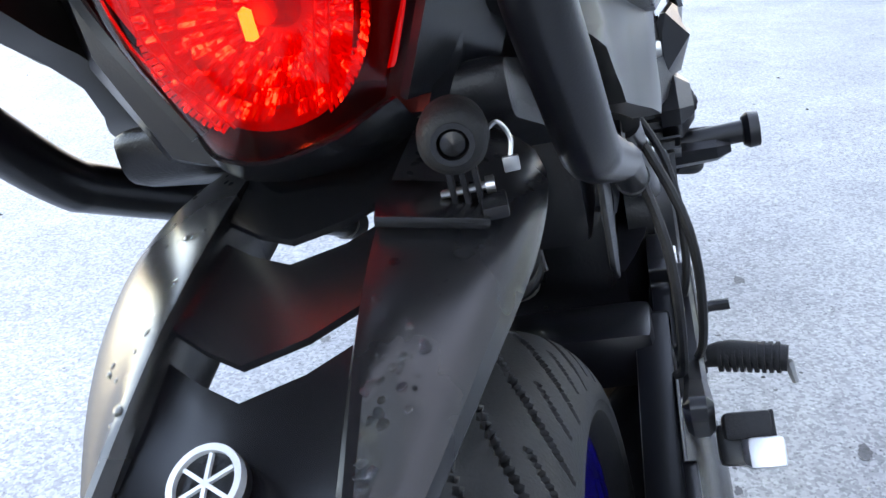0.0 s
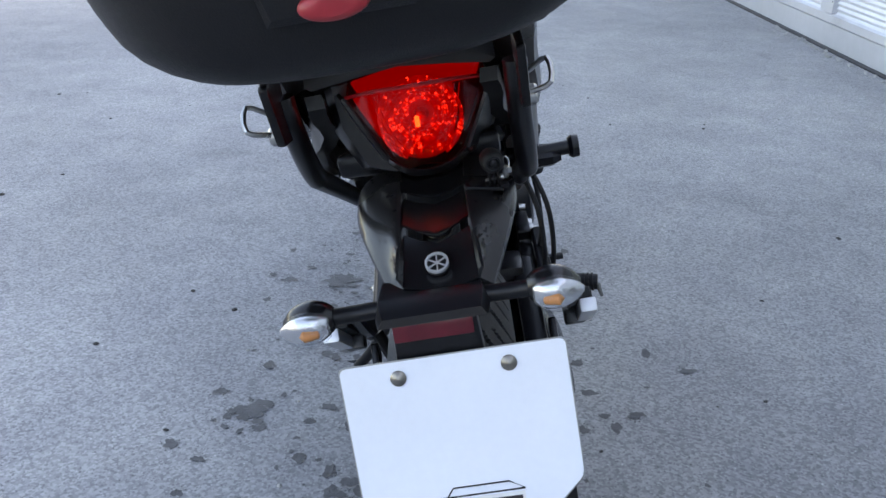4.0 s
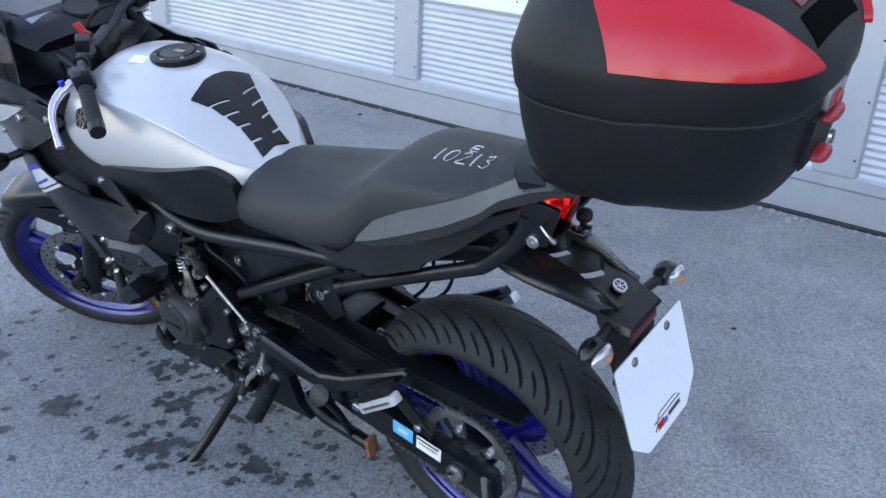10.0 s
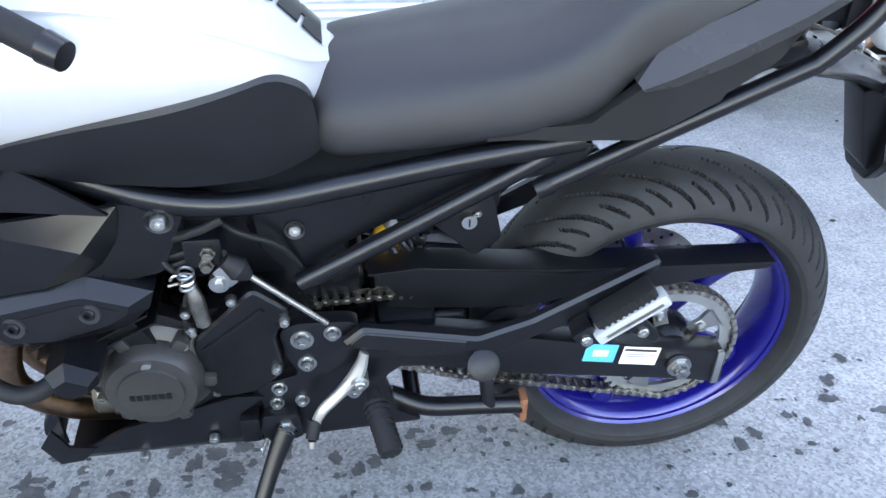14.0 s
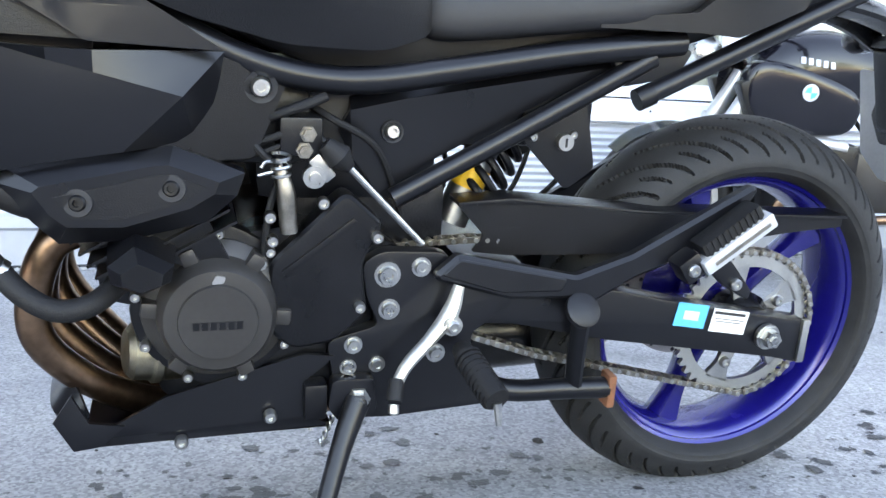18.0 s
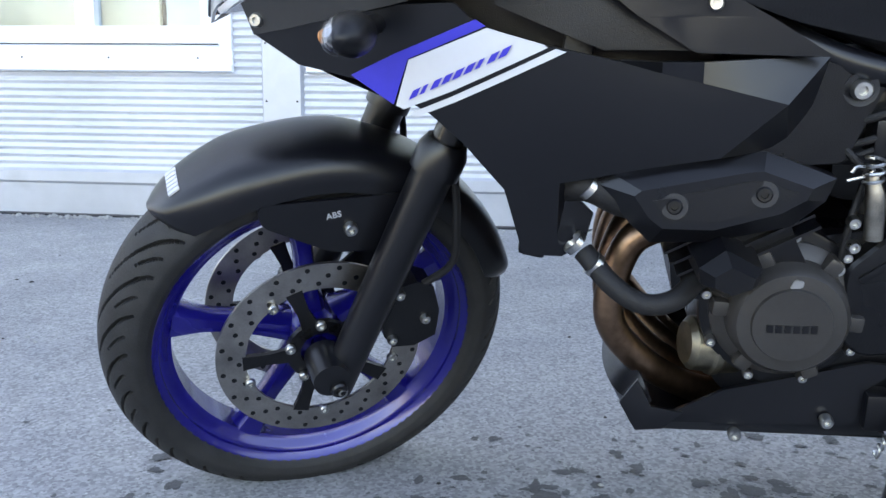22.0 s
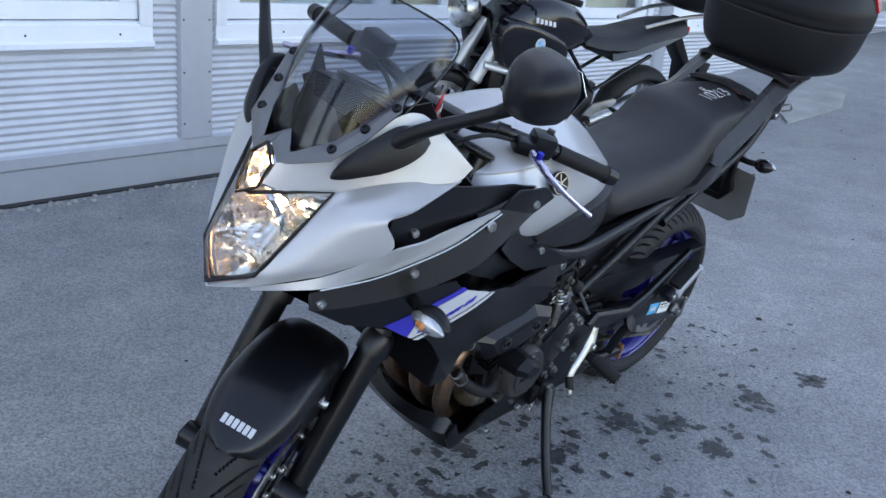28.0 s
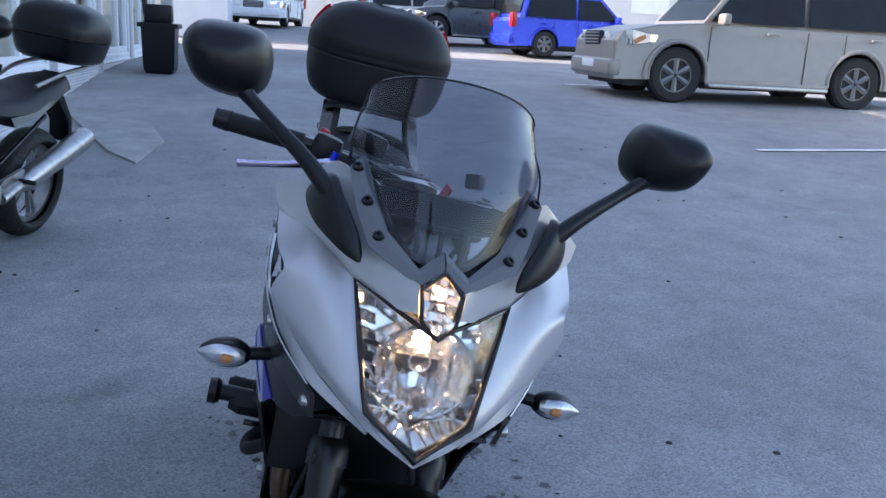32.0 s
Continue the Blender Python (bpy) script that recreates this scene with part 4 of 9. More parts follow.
part("reflector_back", lathe([(-0.004, 0), (-0.004, 0.011), (0.0035, 0.015), (0.0135, 0.0255), (0.037, 0.043), (0.041, 0.047), (0.037, 0.047), (0.008, 0.0255), (-0.008, 0.012)], 36, mm, False), red_plastic, lamp)
part("lamp_bulb", lathe([(-0.007, 0), (-0.006, 0.0028), (0.005, 0.0028), (0.007, 0)], 12, align((LX - 0.005, -0.139, 0.887), (0, 0, 1)), False), tail_bulb, lamp, "bright bulb filament")
part("bulb_holder", lathe([(0.0, 0), (0.0, 0.0085), (0.014, 0.0085), (0.03, 0.006), (0.03, 0)], 18, mm, False), red_plastic, lamp)
for s in (-1, 1):
    # left zone is given emission as if lit, its mirrored twin dark red
    part("lamp_wing", shell([[(LX + s * 0.042, -0.146, 0.926), (LX + s * 0.058, -0.138, 0.925), (LX + s * 0.074, -0.128, 0.922)], [(LX + s * 0.044, -0.144, 0.895), (LX + s * 0.053, -0.138, 0.895), (LX + s * 0.062, -0.13, 0.895)], [(LX + s * 0.03, -0.138, 0.856), (LX + s * 0.036, -0.134, 0.855), (LX + s * 0.041, -0.13, 0.853)]], 0.002, 3, 3), red_zone if s < 0 else smoked_red, lamp, "smooth red side zone with bulb glow as emission" if s < 0 else "dark red side zone without glow", smooth=50)
    for q in (0.03, 0.036):
        part("lens_line", tube([(LX + s * (q + 0.014), -0.166, 0.93), (LX + s * (q + 0.004), -0.168, 0.89), (LX + s * (q - 0.012), -0.152, 0.85)], 0.0006, 6, 3), tail_glow, lamp)
part("lens", shell([[(LX - 0.08, -0.135, 0.925), (LX - 0.045, -0.176, 0.935), (LX, -0.191, 0.938), (LX + 0.045, -0.176, 0.935), (LX + 0.08, -0.135, 0.925)], [(LX - 0.063, -0.14, 0.89), (LX - 0.038, -0.174, 0.89), (LX, -0.187, 0.889), (LX + 0.038, -0.174, 0.89), (LX + 0.063, -0.14, 0.89)], [(LX - 0.042, -0.138, 0.848), (LX - 0.024, -0.16, 0.842), (LX, -0.169, 0.839), (LX + 0.024, -0.16, 0.842), (LX + 0.042, -0.138, 0.848)]], 0.002, 5, 5), red_lens, lamp, "clear red lens", smooth=60).visible_shadow = False
part("lamp_back", prism(rounded([(LX - 0.076, 0.938), (LX, 0.951), (LX + 0.076, 0.938), (LX + 0.04, 0.85), (LX, 0.845), (LX - 0.04, 0.85)], 0.004), -0.112, -0.108, 0.001, axis="y"), red_zone, lamp)
part("lens_edge", tube([(LX - 0.08, -0.135, 0.926), (LX - 0.045, -0.176, 0.937), (LX, -0.191, 0.94), (LX + 0.045, -0.176, 0.937), (LX + 0.08, -0.135, 0.926)], 0.0022, 8, 4), red_plastic, lamp)
part("lamp_roof", shell([[(LX - 0.08, -0.135, 0.927), (LX - 0.045, -0.176, 0.938), (LX, -0.191, 0.941), (LX + 0.045, -0.176, 0.938), (LX + 0.08, -0.135, 0.927)], [(LX - 0.078, -0.09, 0.945), (LX - 0.045, -0.1, 0.955), (LX, -0.105, 0.958), (LX + 0.045, -0.1, 0.955), (LX + 0.078, -0.09, 0.945)]], 0.003, 3, 4), red_lens, lamp, "red lens roof", smooth=50)
part("lamp_lip", shell([[(LX - 0.044, -0.134, 0.847), (LX - 0.025, -0.158, 0.841), (LX, -0.166, 0.838), (LX + 0.025, -0.158, 0.841), (LX + 0.044, -0.134, 0.847)], [(LX - 0.046, -0.125, 0.838), (LX - 0.026, -0.146, 0.83), (LX, -0.152, 0.827), (LX + 0.026, -0.146, 0.83), (LX + 0.046, -0.125, 0.838)], [(LX - 0.044, -0.1, 0.828), (LX - 0.026, -0.12, 0.821), (LX, -0.125, 0.819), (LX + 0.026, -0.12, 0.821), (LX + 0.044, -0.1, 0.828)]], 0.002, 4, 4), gloss_black, lamp, smooth=60)
for s in (-1, 1):
    part("lamp_cheek", shell([[(LX + s * 0.084, -0.13, 0.925), (LX + s * 0.1, -0.08, 0.93)], [(LX + s * 0.067, -0.135, 0.89), (LX + s * 0.092, -0.06, 0.885)], [(LX + s * 0.046, -0.132, 0.846), (LX + s * 0.07, -0.05, 0.835)]], 0.004, 4, 2), satin_black, lamp, smooth=50)
part("tail_underside", loft([[(-0.085, 0.05, 0.79), (0, 0.05, 0.80), (0.085, 0.05, 0.79), (0.1, 0.05, 0.87), (0, 0.05, 0.88), (-0.1, 0.05, 0.87)], [(-0.07, -0.1, 0.83), (0, -0.1, 0.825), (0.07, -0.1, 0.83), (0.095, -0.1, 0.93), (0, -0.1, 0.94), (-0.095, -0.1, 0.93)], [(-0.03, -0.115, 0.835), (0.014, -0.12, 0.83), (0.058, -0.115, 0.835), (0.08, -0.1, 0.935), (0.014, -0.1, 0.945), (-0.055, -0.1, 0.935)]], 3, 2), satin_black, bike)

def vband(y0, z0, y1, z1, v0, v1, hw=0.04):
    """A strip of the mudguard deck with a V-shaped front and back edge."""
    rows = []
    for k in range(5):
        t = k / 4
        y, z, v = y0 + (y1 - y0) * t, z0 + (z1 - z0) * t, v0 + (v1 - v0) * t
        rows.append([(LX + x * hw, y + v * abs(x), z + 0.006 * abs(x) ** 3) for x in (-1, -0.5, 0, 0.5, 1)])
    return shell(rows, 0.003, 2, 1)


guard = part("rear_mudguard", vband(-0.05, 0.828, -0.171, 0.806, 0.0, 0.024), gloss_black, bike, "black plastic mudguard with two side fins")
part("mudguard_step", vband(-0.179, 0.799, -0.236, 0.788, 0.024, 0.026), gloss_black, guard)
part("mudguard_end", vband(-0.245, 0.779, -0.292, 0.748, 0.026, 0.0), gloss_black, guard)
fin_black = mat("semi-gloss black plastic", (0.0075, 0.0075, 0.0085), 0.27, vary=0.3, scale=6, rough_vary=0.05, bump=0.03, bump_scale=900, Specular_IOR_Level=0.42)
FIN = ((-0.07, 0.822, 0.037, 0.076), (-0.1, 0.818, 0.037, 0.092), (-0.16, 0.807, 0.036, 0.092), (-0.22, 0.789, 0.037, 0.078), (-0.285, 0.758, 0.04, 0.054))
for s in (-1, 1):
    rows = []
    for y, z, xi, xo in FIN:
        rows.append([(LX + s * xi, y, z - 0.03), (LX + s * xi, y, z), (LX + s * (xi + 0.007), y, z + 0.004), (LX + s * (xo - 0.013), y, z - 0.008), (LX + s * xo, y, z - 0.017), (LX + s * (xo - 0.003), y, z - 0.03), (LX + s * (xi + 0.01), y, z - 0.036)])
    part("mudguard_fin", loft(rows, 5, 2), fin_black, guard, smooth=30)
em = part("mudguard_emblem", lathe([(-0.003, 0), (-0.003, 0.0165), (0.003, 0.0165), (0.004, 0.0155), (0.0025, 0.0145), (0.0025, 0)], 32, align((0.012, -0.272, 0.7665), (0, -0.5, 0.86)) @ Matrix.Diagonal((1, 0.76, 0.76, 1)), False), engine_black, guard, "round emblem")
part("emblem_ring", lathe([(0.001, 0.0138), (0.001, 0.0168), (0.0048, 0.0168), (0.0048, 0.0138)], 32, align((0.012, -0.272, 0.7665), (0, -0.5, 0.86)) @ Matrix.Diagonal((1, 0.76, 0.76, 1))), trim, em)
bm = bmesh.new()
for k in range(3):
    add_box(bm, (0.0028, 0, 0), (0.0022, 0.0018, 0.026), Matrix.Rotation(k * math.pi / 3, 4, "X"))
bmesh.ops.transform(bm, matrix=align((0.012, -0.272, 0.7665), (0, -0.5, 0.86)) @ Matrix.Diagonal((1, 0.76, 0.76, 1)), verts=bm.verts)
loose("emblem_bar", bm, trim, em)
shelf = part("plate_shelf", loft([[(-0.054, -0.268, 0.732), (-0.05, -0.268, 0.752), (0.052, -0.268, 0.752), (0.056, -0.268, 0.732)], [(-0.06, -0.3, 0.73), (-0.054, -0.3, 0.747), (0.056, -0.3, 0.747), (0.062, -0.3, 0.73)], [(-0.056, -0.328, 0.729), (-0.05, -0.326, 0.738), (0.052, -0.326, 0.738), (0.058, -0.328, 0.729)]], 3, 1), satin_black, bike, "black plastic plate shelf")
part("reflector", box((0, -0.324, 0.719), (0.084, 0.006, 0.019), pose(0, 0, 0, -8), bevel=0.002), smoked_red, shelf, "dull red rear reflector")
part("plate_bracket", prism(rounded([(-0.042, 0.732), (0.046, 0.732), (0.05, 0.66), (0.06, 0.62), (0.03, 0.575), (-0.03, 0.575), (-0.06, 0.62), (-0.046, 0.66)], 0.008), -0.322, -0.3, 0.004, axis="y"), plastic, shelf)
part("bracket_web", prism(rounded([(-0.31, 0.74), (-0.25, 0.73), (-0.29, 0.6), (-0.312, 0.585)], 0.008), -0.03, 0.03, 0.004), plastic, shelf)
for s in (-1, 1):
    ind = part("rear_indicator", loft([[(s * x, -0.3 + r * 0.9 * math.cos(a), 0.737 + r * math.sin(a)) for a in [k * math.pi / 4 for k in range(8)]] for x, r in ((0.102, 0.012), (0.112, 0.019), (0.128, 0.022), (0.146, 0.016), (0.157, 0.004))], 4, 3), gloss_black, bike, "teardrop rear indicator")
    part("stem", tube([(s * 0.055, -0.29, 0.733), (s * 0.085, -0.292, 0.733), (s * 0.106, -0.298, 0.736)], 0.0095, 12, 3), plastic, ind)
    def rear_lens(k):
        return loft([[(s * x, -0.306 - 0.008 * (0.5 + 0.5 * math.sin(u * math.pi)) + r * k * 0.62 * math.cos(a) * 0.9 - 0.008, 0.737 + r * k * math.sin(a)) for a in [q * math.pi / 6 for q in range(12)]] for u, x, r in ((0.0, 0.106, 0.012), (0.3, 0.116, 0.0185), (0.6, 0.132, 0.0205), (0.85, 0.147, 0.0145), (1.0, 0.158, 0.004))], 4, 2)
    part("indicator_lens", rear_lens(1.0), clear_lens, ind, "clear indicator lens", smooth=60).visible_shadow = False
    part("indicator_reflector", rear_lens(0.8), lamp_lens, ind, "silvered reflector", smooth=60)
    part("indicator_bulb", lathe([(-0.013, 0), (-0.009, 0.006), (0.006, 0.007), (0.011, 0)], 12, align((s * 0.126, -0.3275, 0.735), (s, -0.2, 0)), False), amber, ind, "amber bulb")
plate = part("number_plate", prism(rounded([(-0.107, 0.096), (0.133, 0.096), (0.133, -0.058), (0.087, -0.1), (-0.061, -0.1), (-0.107, -0.058)], 0.008), -0.0005, 0.001, 0.0003, axis="y"), plate_back, bike, "blank white plate with cut corners and a bare metal back", m=pose(0, -0.35, 0.597, -14))
for s in (-1, 1):
    part("plate_screw", add_lathe(bmesh.new(), [(-0.001, 0), (-0.001, 0.0085), (0.001, 0.0085), (0.003, 0.006), (0.004, 0)], 18, align((0.013 + s * 0.058, -0.002, 0.077), (0, -1, 0)), False), dark_steel, plate)
part("plate_face", prism(rounded([(-0.1055, 0.0945), (0.1315, 0.0945), (0.1315, -0.057), (0.086, -0.0985), (-0.06, -0.0985), (-0.1055, -0.057)], 0.008), -0.0012, -0.0004, 0, axis="y"), white_plate, plate)
logo = part("plate_print_frame", tube([(-0.028, -0.0018, -0.078), (-0.008, -0.0018, -0.052), (0.052, -0.0018, -0.052), (0.068, -0.0018, -0.062), (-0.028, -0.0018, -0.062)], 0.0009, 6, 0), ink, plate)
part("plate_print_box", box((0.022, -0.0016, -0.074), (0.09, 0.0006, 0.018)), paper, plate)
part("plate_print_mark", box((-0.008, -0.0021, -0.074), (0.024, 0.0006, 0.014)), red_plastic, plate)
part("plate_print_mark", box((0.008, -0.0022, -0.076), (0.014, 0.0006, 0.01)), blue_decal, plate)
part("plate_print_bar", box((0.042, -0.0021, -0.073), (0.044, 0.0006, 0.008)), engine_grey, plate)

# grab rails and rack
for s in (-1, 1):
    rail = part("grab_rail", tube([(s * 0.13, 0.235, 0.669), (s * 0.13, 0.14, 0.715), (s * 0.13, 0.052, 0.757 - max(0, s) * 0.012), (s * 0.129, -0.075, 0.816 - max(0, s) * 0.026), (s * 0.128, -0.102, 0.83 - max(0, s) * 0.026), (s * 0.127, -0.133, 0.858 - max(0, s) * 0.02), (s * 0.125, -0.163, 0.89 - max(0, s) * 0.01), (s * 0.125, -0.185, 0.928), (s * 0.126, -0.188, 0.95)], 0.0135, 14, 6), satin_black, bike, "black tubular luggage rail")
    part("rail_end", lathe([(-0.004, 0), (-0.004, 0.015), (0.02, 0.015), (0.02, 0)], 16, align((s * 0.13, 0.238, 0.667), (0, 1, -0.45)), False), plastic, rail)
    part("rail_clamp", prism(rounded([(0.3, 0.72), (0.225, 0.735), (0.18, 0.725), (0.2, 0.69), (0.28, 0.675)], 0.008), s * 0.13, s * 0.112, 0.003), plastic, rail)
    bm = bmesh.new()
    for y, z in ((0.262, 0.711), (0.24, 0.716)):
        add_bolt(bm, (s * 0.131, y, z), (s, 0, 0), 0.0065)
    loose("clamp_bolt", bm, plastic, rail)
    part("rail_stay", prism(rounded([(-0.18, 0.9), (-0.225, 0.905), (-0.25, 0.975), (-0.18, 0.985)], 0.008), s * 0.135, s * 0.125, 0.003), plastic, rail)
    part("stay_bolt", bolt((s * 0.138, -0.206, 0.914), (s, 0, 0), 0.011, 0.006), steel, rail)
    part("strap_hook", tube([(s * 0.135, -0.222, 0.942), (s * 0.155, -0.232, 0.955), (s * 0.155, -0.252, 0.935), (s * 0.135, -0.24, 0.925)], 0.003, 8, 3), steel, rail)
part("rack_plate", prism(rounded([(-0.13, -0.19), (0.13, -0.19), (0.15, -0.3), (0.1, -0.42), (-0.1, -0.42), (-0.16, -0.3)], 0.03), 1.022, 1.036, 0.003, axis="z"), plastic, bike, "black rack plate")
part("rack_bridge", loft([[(x, y, z), (x, y - 0.045, z + 0.004), (x, y - 0.045, z + 0.016), (x, y, z + 0.012)] for x, y, z in ((-0.148, -0.19, 1.004), (-0.12, -0.165, 1.018), (-0.06, -0.158, 1.022), (0.06, -0.158, 1.022), (0.12, -0.165, 1.018), (0.148, -0.19, 1.004))], 3, 1), plastic, bike, "flat black rack bridge between the grab handles")

# engine
part("crankcase", loft([[(-w, y0, z0), (-w, y1, z1), (w, y1, z1), (w, y0, z0)] for w, y0, z0, y1, z1 in ((0.09, 0.885, 0.31, 0.88, 0.43), (0.13, 0.83, 0.25, 0.83, 0.47), (0.14, 0.72, 0.235, 0.7, 0.5), (0.12, 0.6, 0.27, 0.58, 0.47), (0.09, 0.54, 0.33, 0.54, 0.44))], 2, 1), engine_black, bike, "black cast engine case", smooth=20)
part("cylinder_block", loft([[(-w, y - d, z - d * 0.5), (-w, y + d, z + d * 0.5), (w, y + d, z + d * 0.5), (w, y - d, z - d * 0.5)] for w, y, z, d in ((0.17, 0.83, 0.46, 0.075), (0.172, 0.87, 0.53, 0.078), (0.178, 0.9, 0.6, 0.08), (0.17, 0.92, 0.66, 0.075))], 2, 1), engine_black, bike, smooth=20)
bm = bmesh.new()
for i in range(7):
    add_box(bm, (0, 0.845 + i * 0.008, 0.478 + i * 0.014), (0.365, 0.165, 0.003), pose(0, 0, 0, -28))
loose("cooling_fin", bm, engine_black, bike)
gen = part("generator_cover", lathe([(-0.13, 0), (-0.13, 0.09), (-0.152, 0.087), (-0.158, 0.08), (-0.163, 0.071), (-0.186, 0.067), (-0.194, 0.061), (-0.196, 0.046), (-0.2, 0.0445), (-0.201, 0.0)], 64, Matrix.Translation((0, 0.795, 0.401)), False), engine_grey, bike, "dark grey round generator cover")
for i in range(6):
    a = 2 * math.pi * (i + 0.1) / 6
    part("cover_lug", box((-0.16, 0.795 + 0.076 * math.cos(a), 0.401 + 0.076 * math.sin(a)), (0.03, 0.022, 0.02), Matrix.Rotation(a, 4, "X"), bevel=0.005), engine_grey, gen)
bm = bmesh.new()
for i in range(9):
    a = 2 * math.pi * (i + 0.3) / 9
    add_bolt(bm, (-0.154, 0.795 + 0.094 * math.cos(a), 0.401 + 0.094 * math.sin(a)), (-1, 0, 0), 0.0065, 0.006)
loose("cover_bolt", bm, steel, gen)
part("cover_rim", prism(smooth_outline([(0.795 + 0.1 * math.cos(k * math.pi / 6), 0.401 + (0.098 if k % 3 else 0.106) * math.sin(k * math.pi / 6)) for k in range(12)], 3), -0.148, -0.12, 0.006), engine_black, gen)
for k in range(6):
    part("cover_brand_bar", box((-0.2013, 0.82 - k * 0.0098, 0.398), (0.0015, 0.0072, 0.0095)), engine_black, gen)
part("worn_patch", prism(rounded([(0.802, 0.447), (0.797, 0.458), (0.786, 0.456), (0.788, 0.448)], 0.003), -0.197, -0.19), alloy, gen)
spc = part("sprocket_cover", prism(rounded([(0.735, 0.46), (0.67, 0.523), (0.643, 0.548), (0.593, 0.503), (0.621, 0.458), (0.612, 0.389), (0.655, 0.352), (0.705, 0.345), (0.735, 0.37)], 0.014), -0.165, -0.12, 0.01, 3), engine_black, bike, "black cast sprocket cover")
part("cover_rib", prism([(0.72, 0.45), (0.635, 0.515), (0.63, 0.51), (0.715, 0.443)], -0.169, -0.16, 0.001), engine_black, spc)
bm = bmesh.new()
for y, z in ((0.734, 0.518), (0.731, 0.489), (0.744, 0.461), (0.672, 0.534), (0.605, 0.49), (0.624, 0.4)):
    add_bolt(bm, (-0.168, y, z), (-1, 0, 0), 0.0075, 0.006)
loose("cover_bolt", bm, steel, spc)
clutch = part("clutch_cover", lathe([(0.11, 0), (0.11, 0.082), (0.138, 0.08), (0.158, 0.074), (0.164, 0.064), (0.166, 0)], 48, Matrix.Translation((0, 0.69, 0.468)), False), engine_black, bike, "round black clutch cover")
bm = bmesh.new()
for i in range(10):
    a = 2 * math.pi * i / 10
    add_bolt(bm, (0.138, 0.69 + 0.088 * math.cos(a), 0.468 + 0.088 * math.sin(a)), (1, 0, 0), 0.007, 0.008)
loose("cover_bolt", bm, steel, clutch)
part("cover_rim", lathe([(0.1, 0.0), (0.1, 0.098), (0.133, 0.098), (0.133, 0.0)], 40, Matrix.Translation((0, 0.69, 0.468)), False), engine_black, clutch)
part("right_engine_cover", prism(rounded([(0.88, 0.3), (0.87, 0.46), (0.8, 0.5), (0.6, 0.48), (0.56, 0.34), (0.66, 0.26), (0.85, 0.25)], 0.03), 0.1, 0.14, 0.012), engine_black, bike)
for k, x in enumerate((-0.12, -0.045, 0.045, 0.12)):
    pipe = part("exhaust_header", tube([(x, 0.93, 0.50), (x * 1.04, 0.977, 0.475), (x * 1.06, 1.0, 0.41), (x * 1.02, 0.995, 0.355), (x * 0.85, 0.95, 0.295), (x * 0.55, 0.89, 0.245), (x * 0.4, 0.84, 0.225)], 0.0195, 16, 6), copper_pipe, bike, "heat-browned exhaust header pipe")
    part("header_clamp", lathe([(-0.008, 0.019), (-0.008, 0.026), (0.008, 0.026), (0.008, 0.019)], 18, align((x, 0.94, 0.492), (0, 0.9, -0.4))), dark_steel, pipe)
part("collector", tube([(0, 0.86, 0.235), (0.0, 0.75, 0.215), (0.05, 0.62, 0.21), (0.09, 0.5, 0.235)], [0.055, 0.05, 0.06, 0.05], 18, 4), copper_pipe, bike)
part("silencer", loft([[(0.1 + r * 1.1 * math.cos(a), y, z + r * math.sin(a)) for a in [k * math.pi / 4 for k in range(8)]] for y, z, r in ((0.55, 0.24, 0.05), (0.45, 0.25, 0.07), (0.25, 0.255, 0.07), (0.16, 0.26, 0.055), (0.12, 0.265, 0.03))], 4, 3), gloss_black, bike, "short black silencer under the engine")
part("radiator", box((0, 1.07, 0.60), (0.34, 0.035, 0.27), pose(0, 0, 0, 12), bevel=0.008), plastic, bike, "black radiator")
both("radiator_hose", lambda: tube([(-0.17, 1.035, 0.478), (-0.195, 1.0, 0.445), (-0.205, 0.965, 0.427), (-0.2, 0.93, 0.43), (-0.17, 0.9, 0.445)], 0.013, 14, 6), grip_rubber, label="black rubber coolant hose")
for y, z in ((1.022, 0.465), (1.045, 0.492), (1.03, 0.56)):
    part("hose_clamp", lathe([(-0.004, 0.0125), (-0.004, 0.0152), (0.004, 0.0152), (0.004, 0.0125)], 18, align((-0.18, y, z), (0.1, -0.8, -0.7))), steel, bike)
both("hose_upper", lambda: tube([(-0.16, 1.06, 0.555), (-0.175, 1.03, 0.56), (-0.17, 0.99, 0.54), (-0.15, 0.96, 0.53)], 0.018, 12, 5), grip_rubber)
both("crash_slider_cover", lambda: facets([(-0.15, 0.914, 0.487), (-0.15, 0.884, 0.511), (-0.15, 0.839, 0.487), (-0.15, 0.844, 0.464), (-0.15, 0.879, 0.447), (-0.15, 0.911, 0.464), (-0.235, 0.909, 0.485), (-0.235, 0.881, 0.507), (-0.235, 0.841, 0.485), (-0.235, 0.845, 0.466), (-0.235, 0.877, 0.451), (-0.235, 0.906, 0.466), (-0.256, 0.894, 0.483), (-0.256, 0.877, 0.494), (-0.256, 0.852, 0.482), (-0.256, 0.854, 0.470), (-0.256, 0.875, 0.462), (-0.256, 0.893, 0.470)], [[k, (k + 1) % 6, (k + 1) % 6 + 6, k + 6] for k in range(6)] + [[k + 6, (k + 1) % 6 + 6, (k + 1) % 6 + 12, k + 12] for k in range(6)] + [[12, 13, 14, 15, 16, 17]], 0.004), plastic, label="worn black plastic crash slider", smooth=20)
part("crash_slider", add_lathe(tube([(0.15, 0.872, 0.488), (0.285, 0.872, 0.494)], 0.017, 16, 0), [(0.276, 0), (0.276, 0.022), (0.285, 0.028), (0.3, 0.026), (0.3, 0)], 20, Matrix.Translation((0, 0.872, 0.494)), False), plastic, bike, "black crash bobbin")
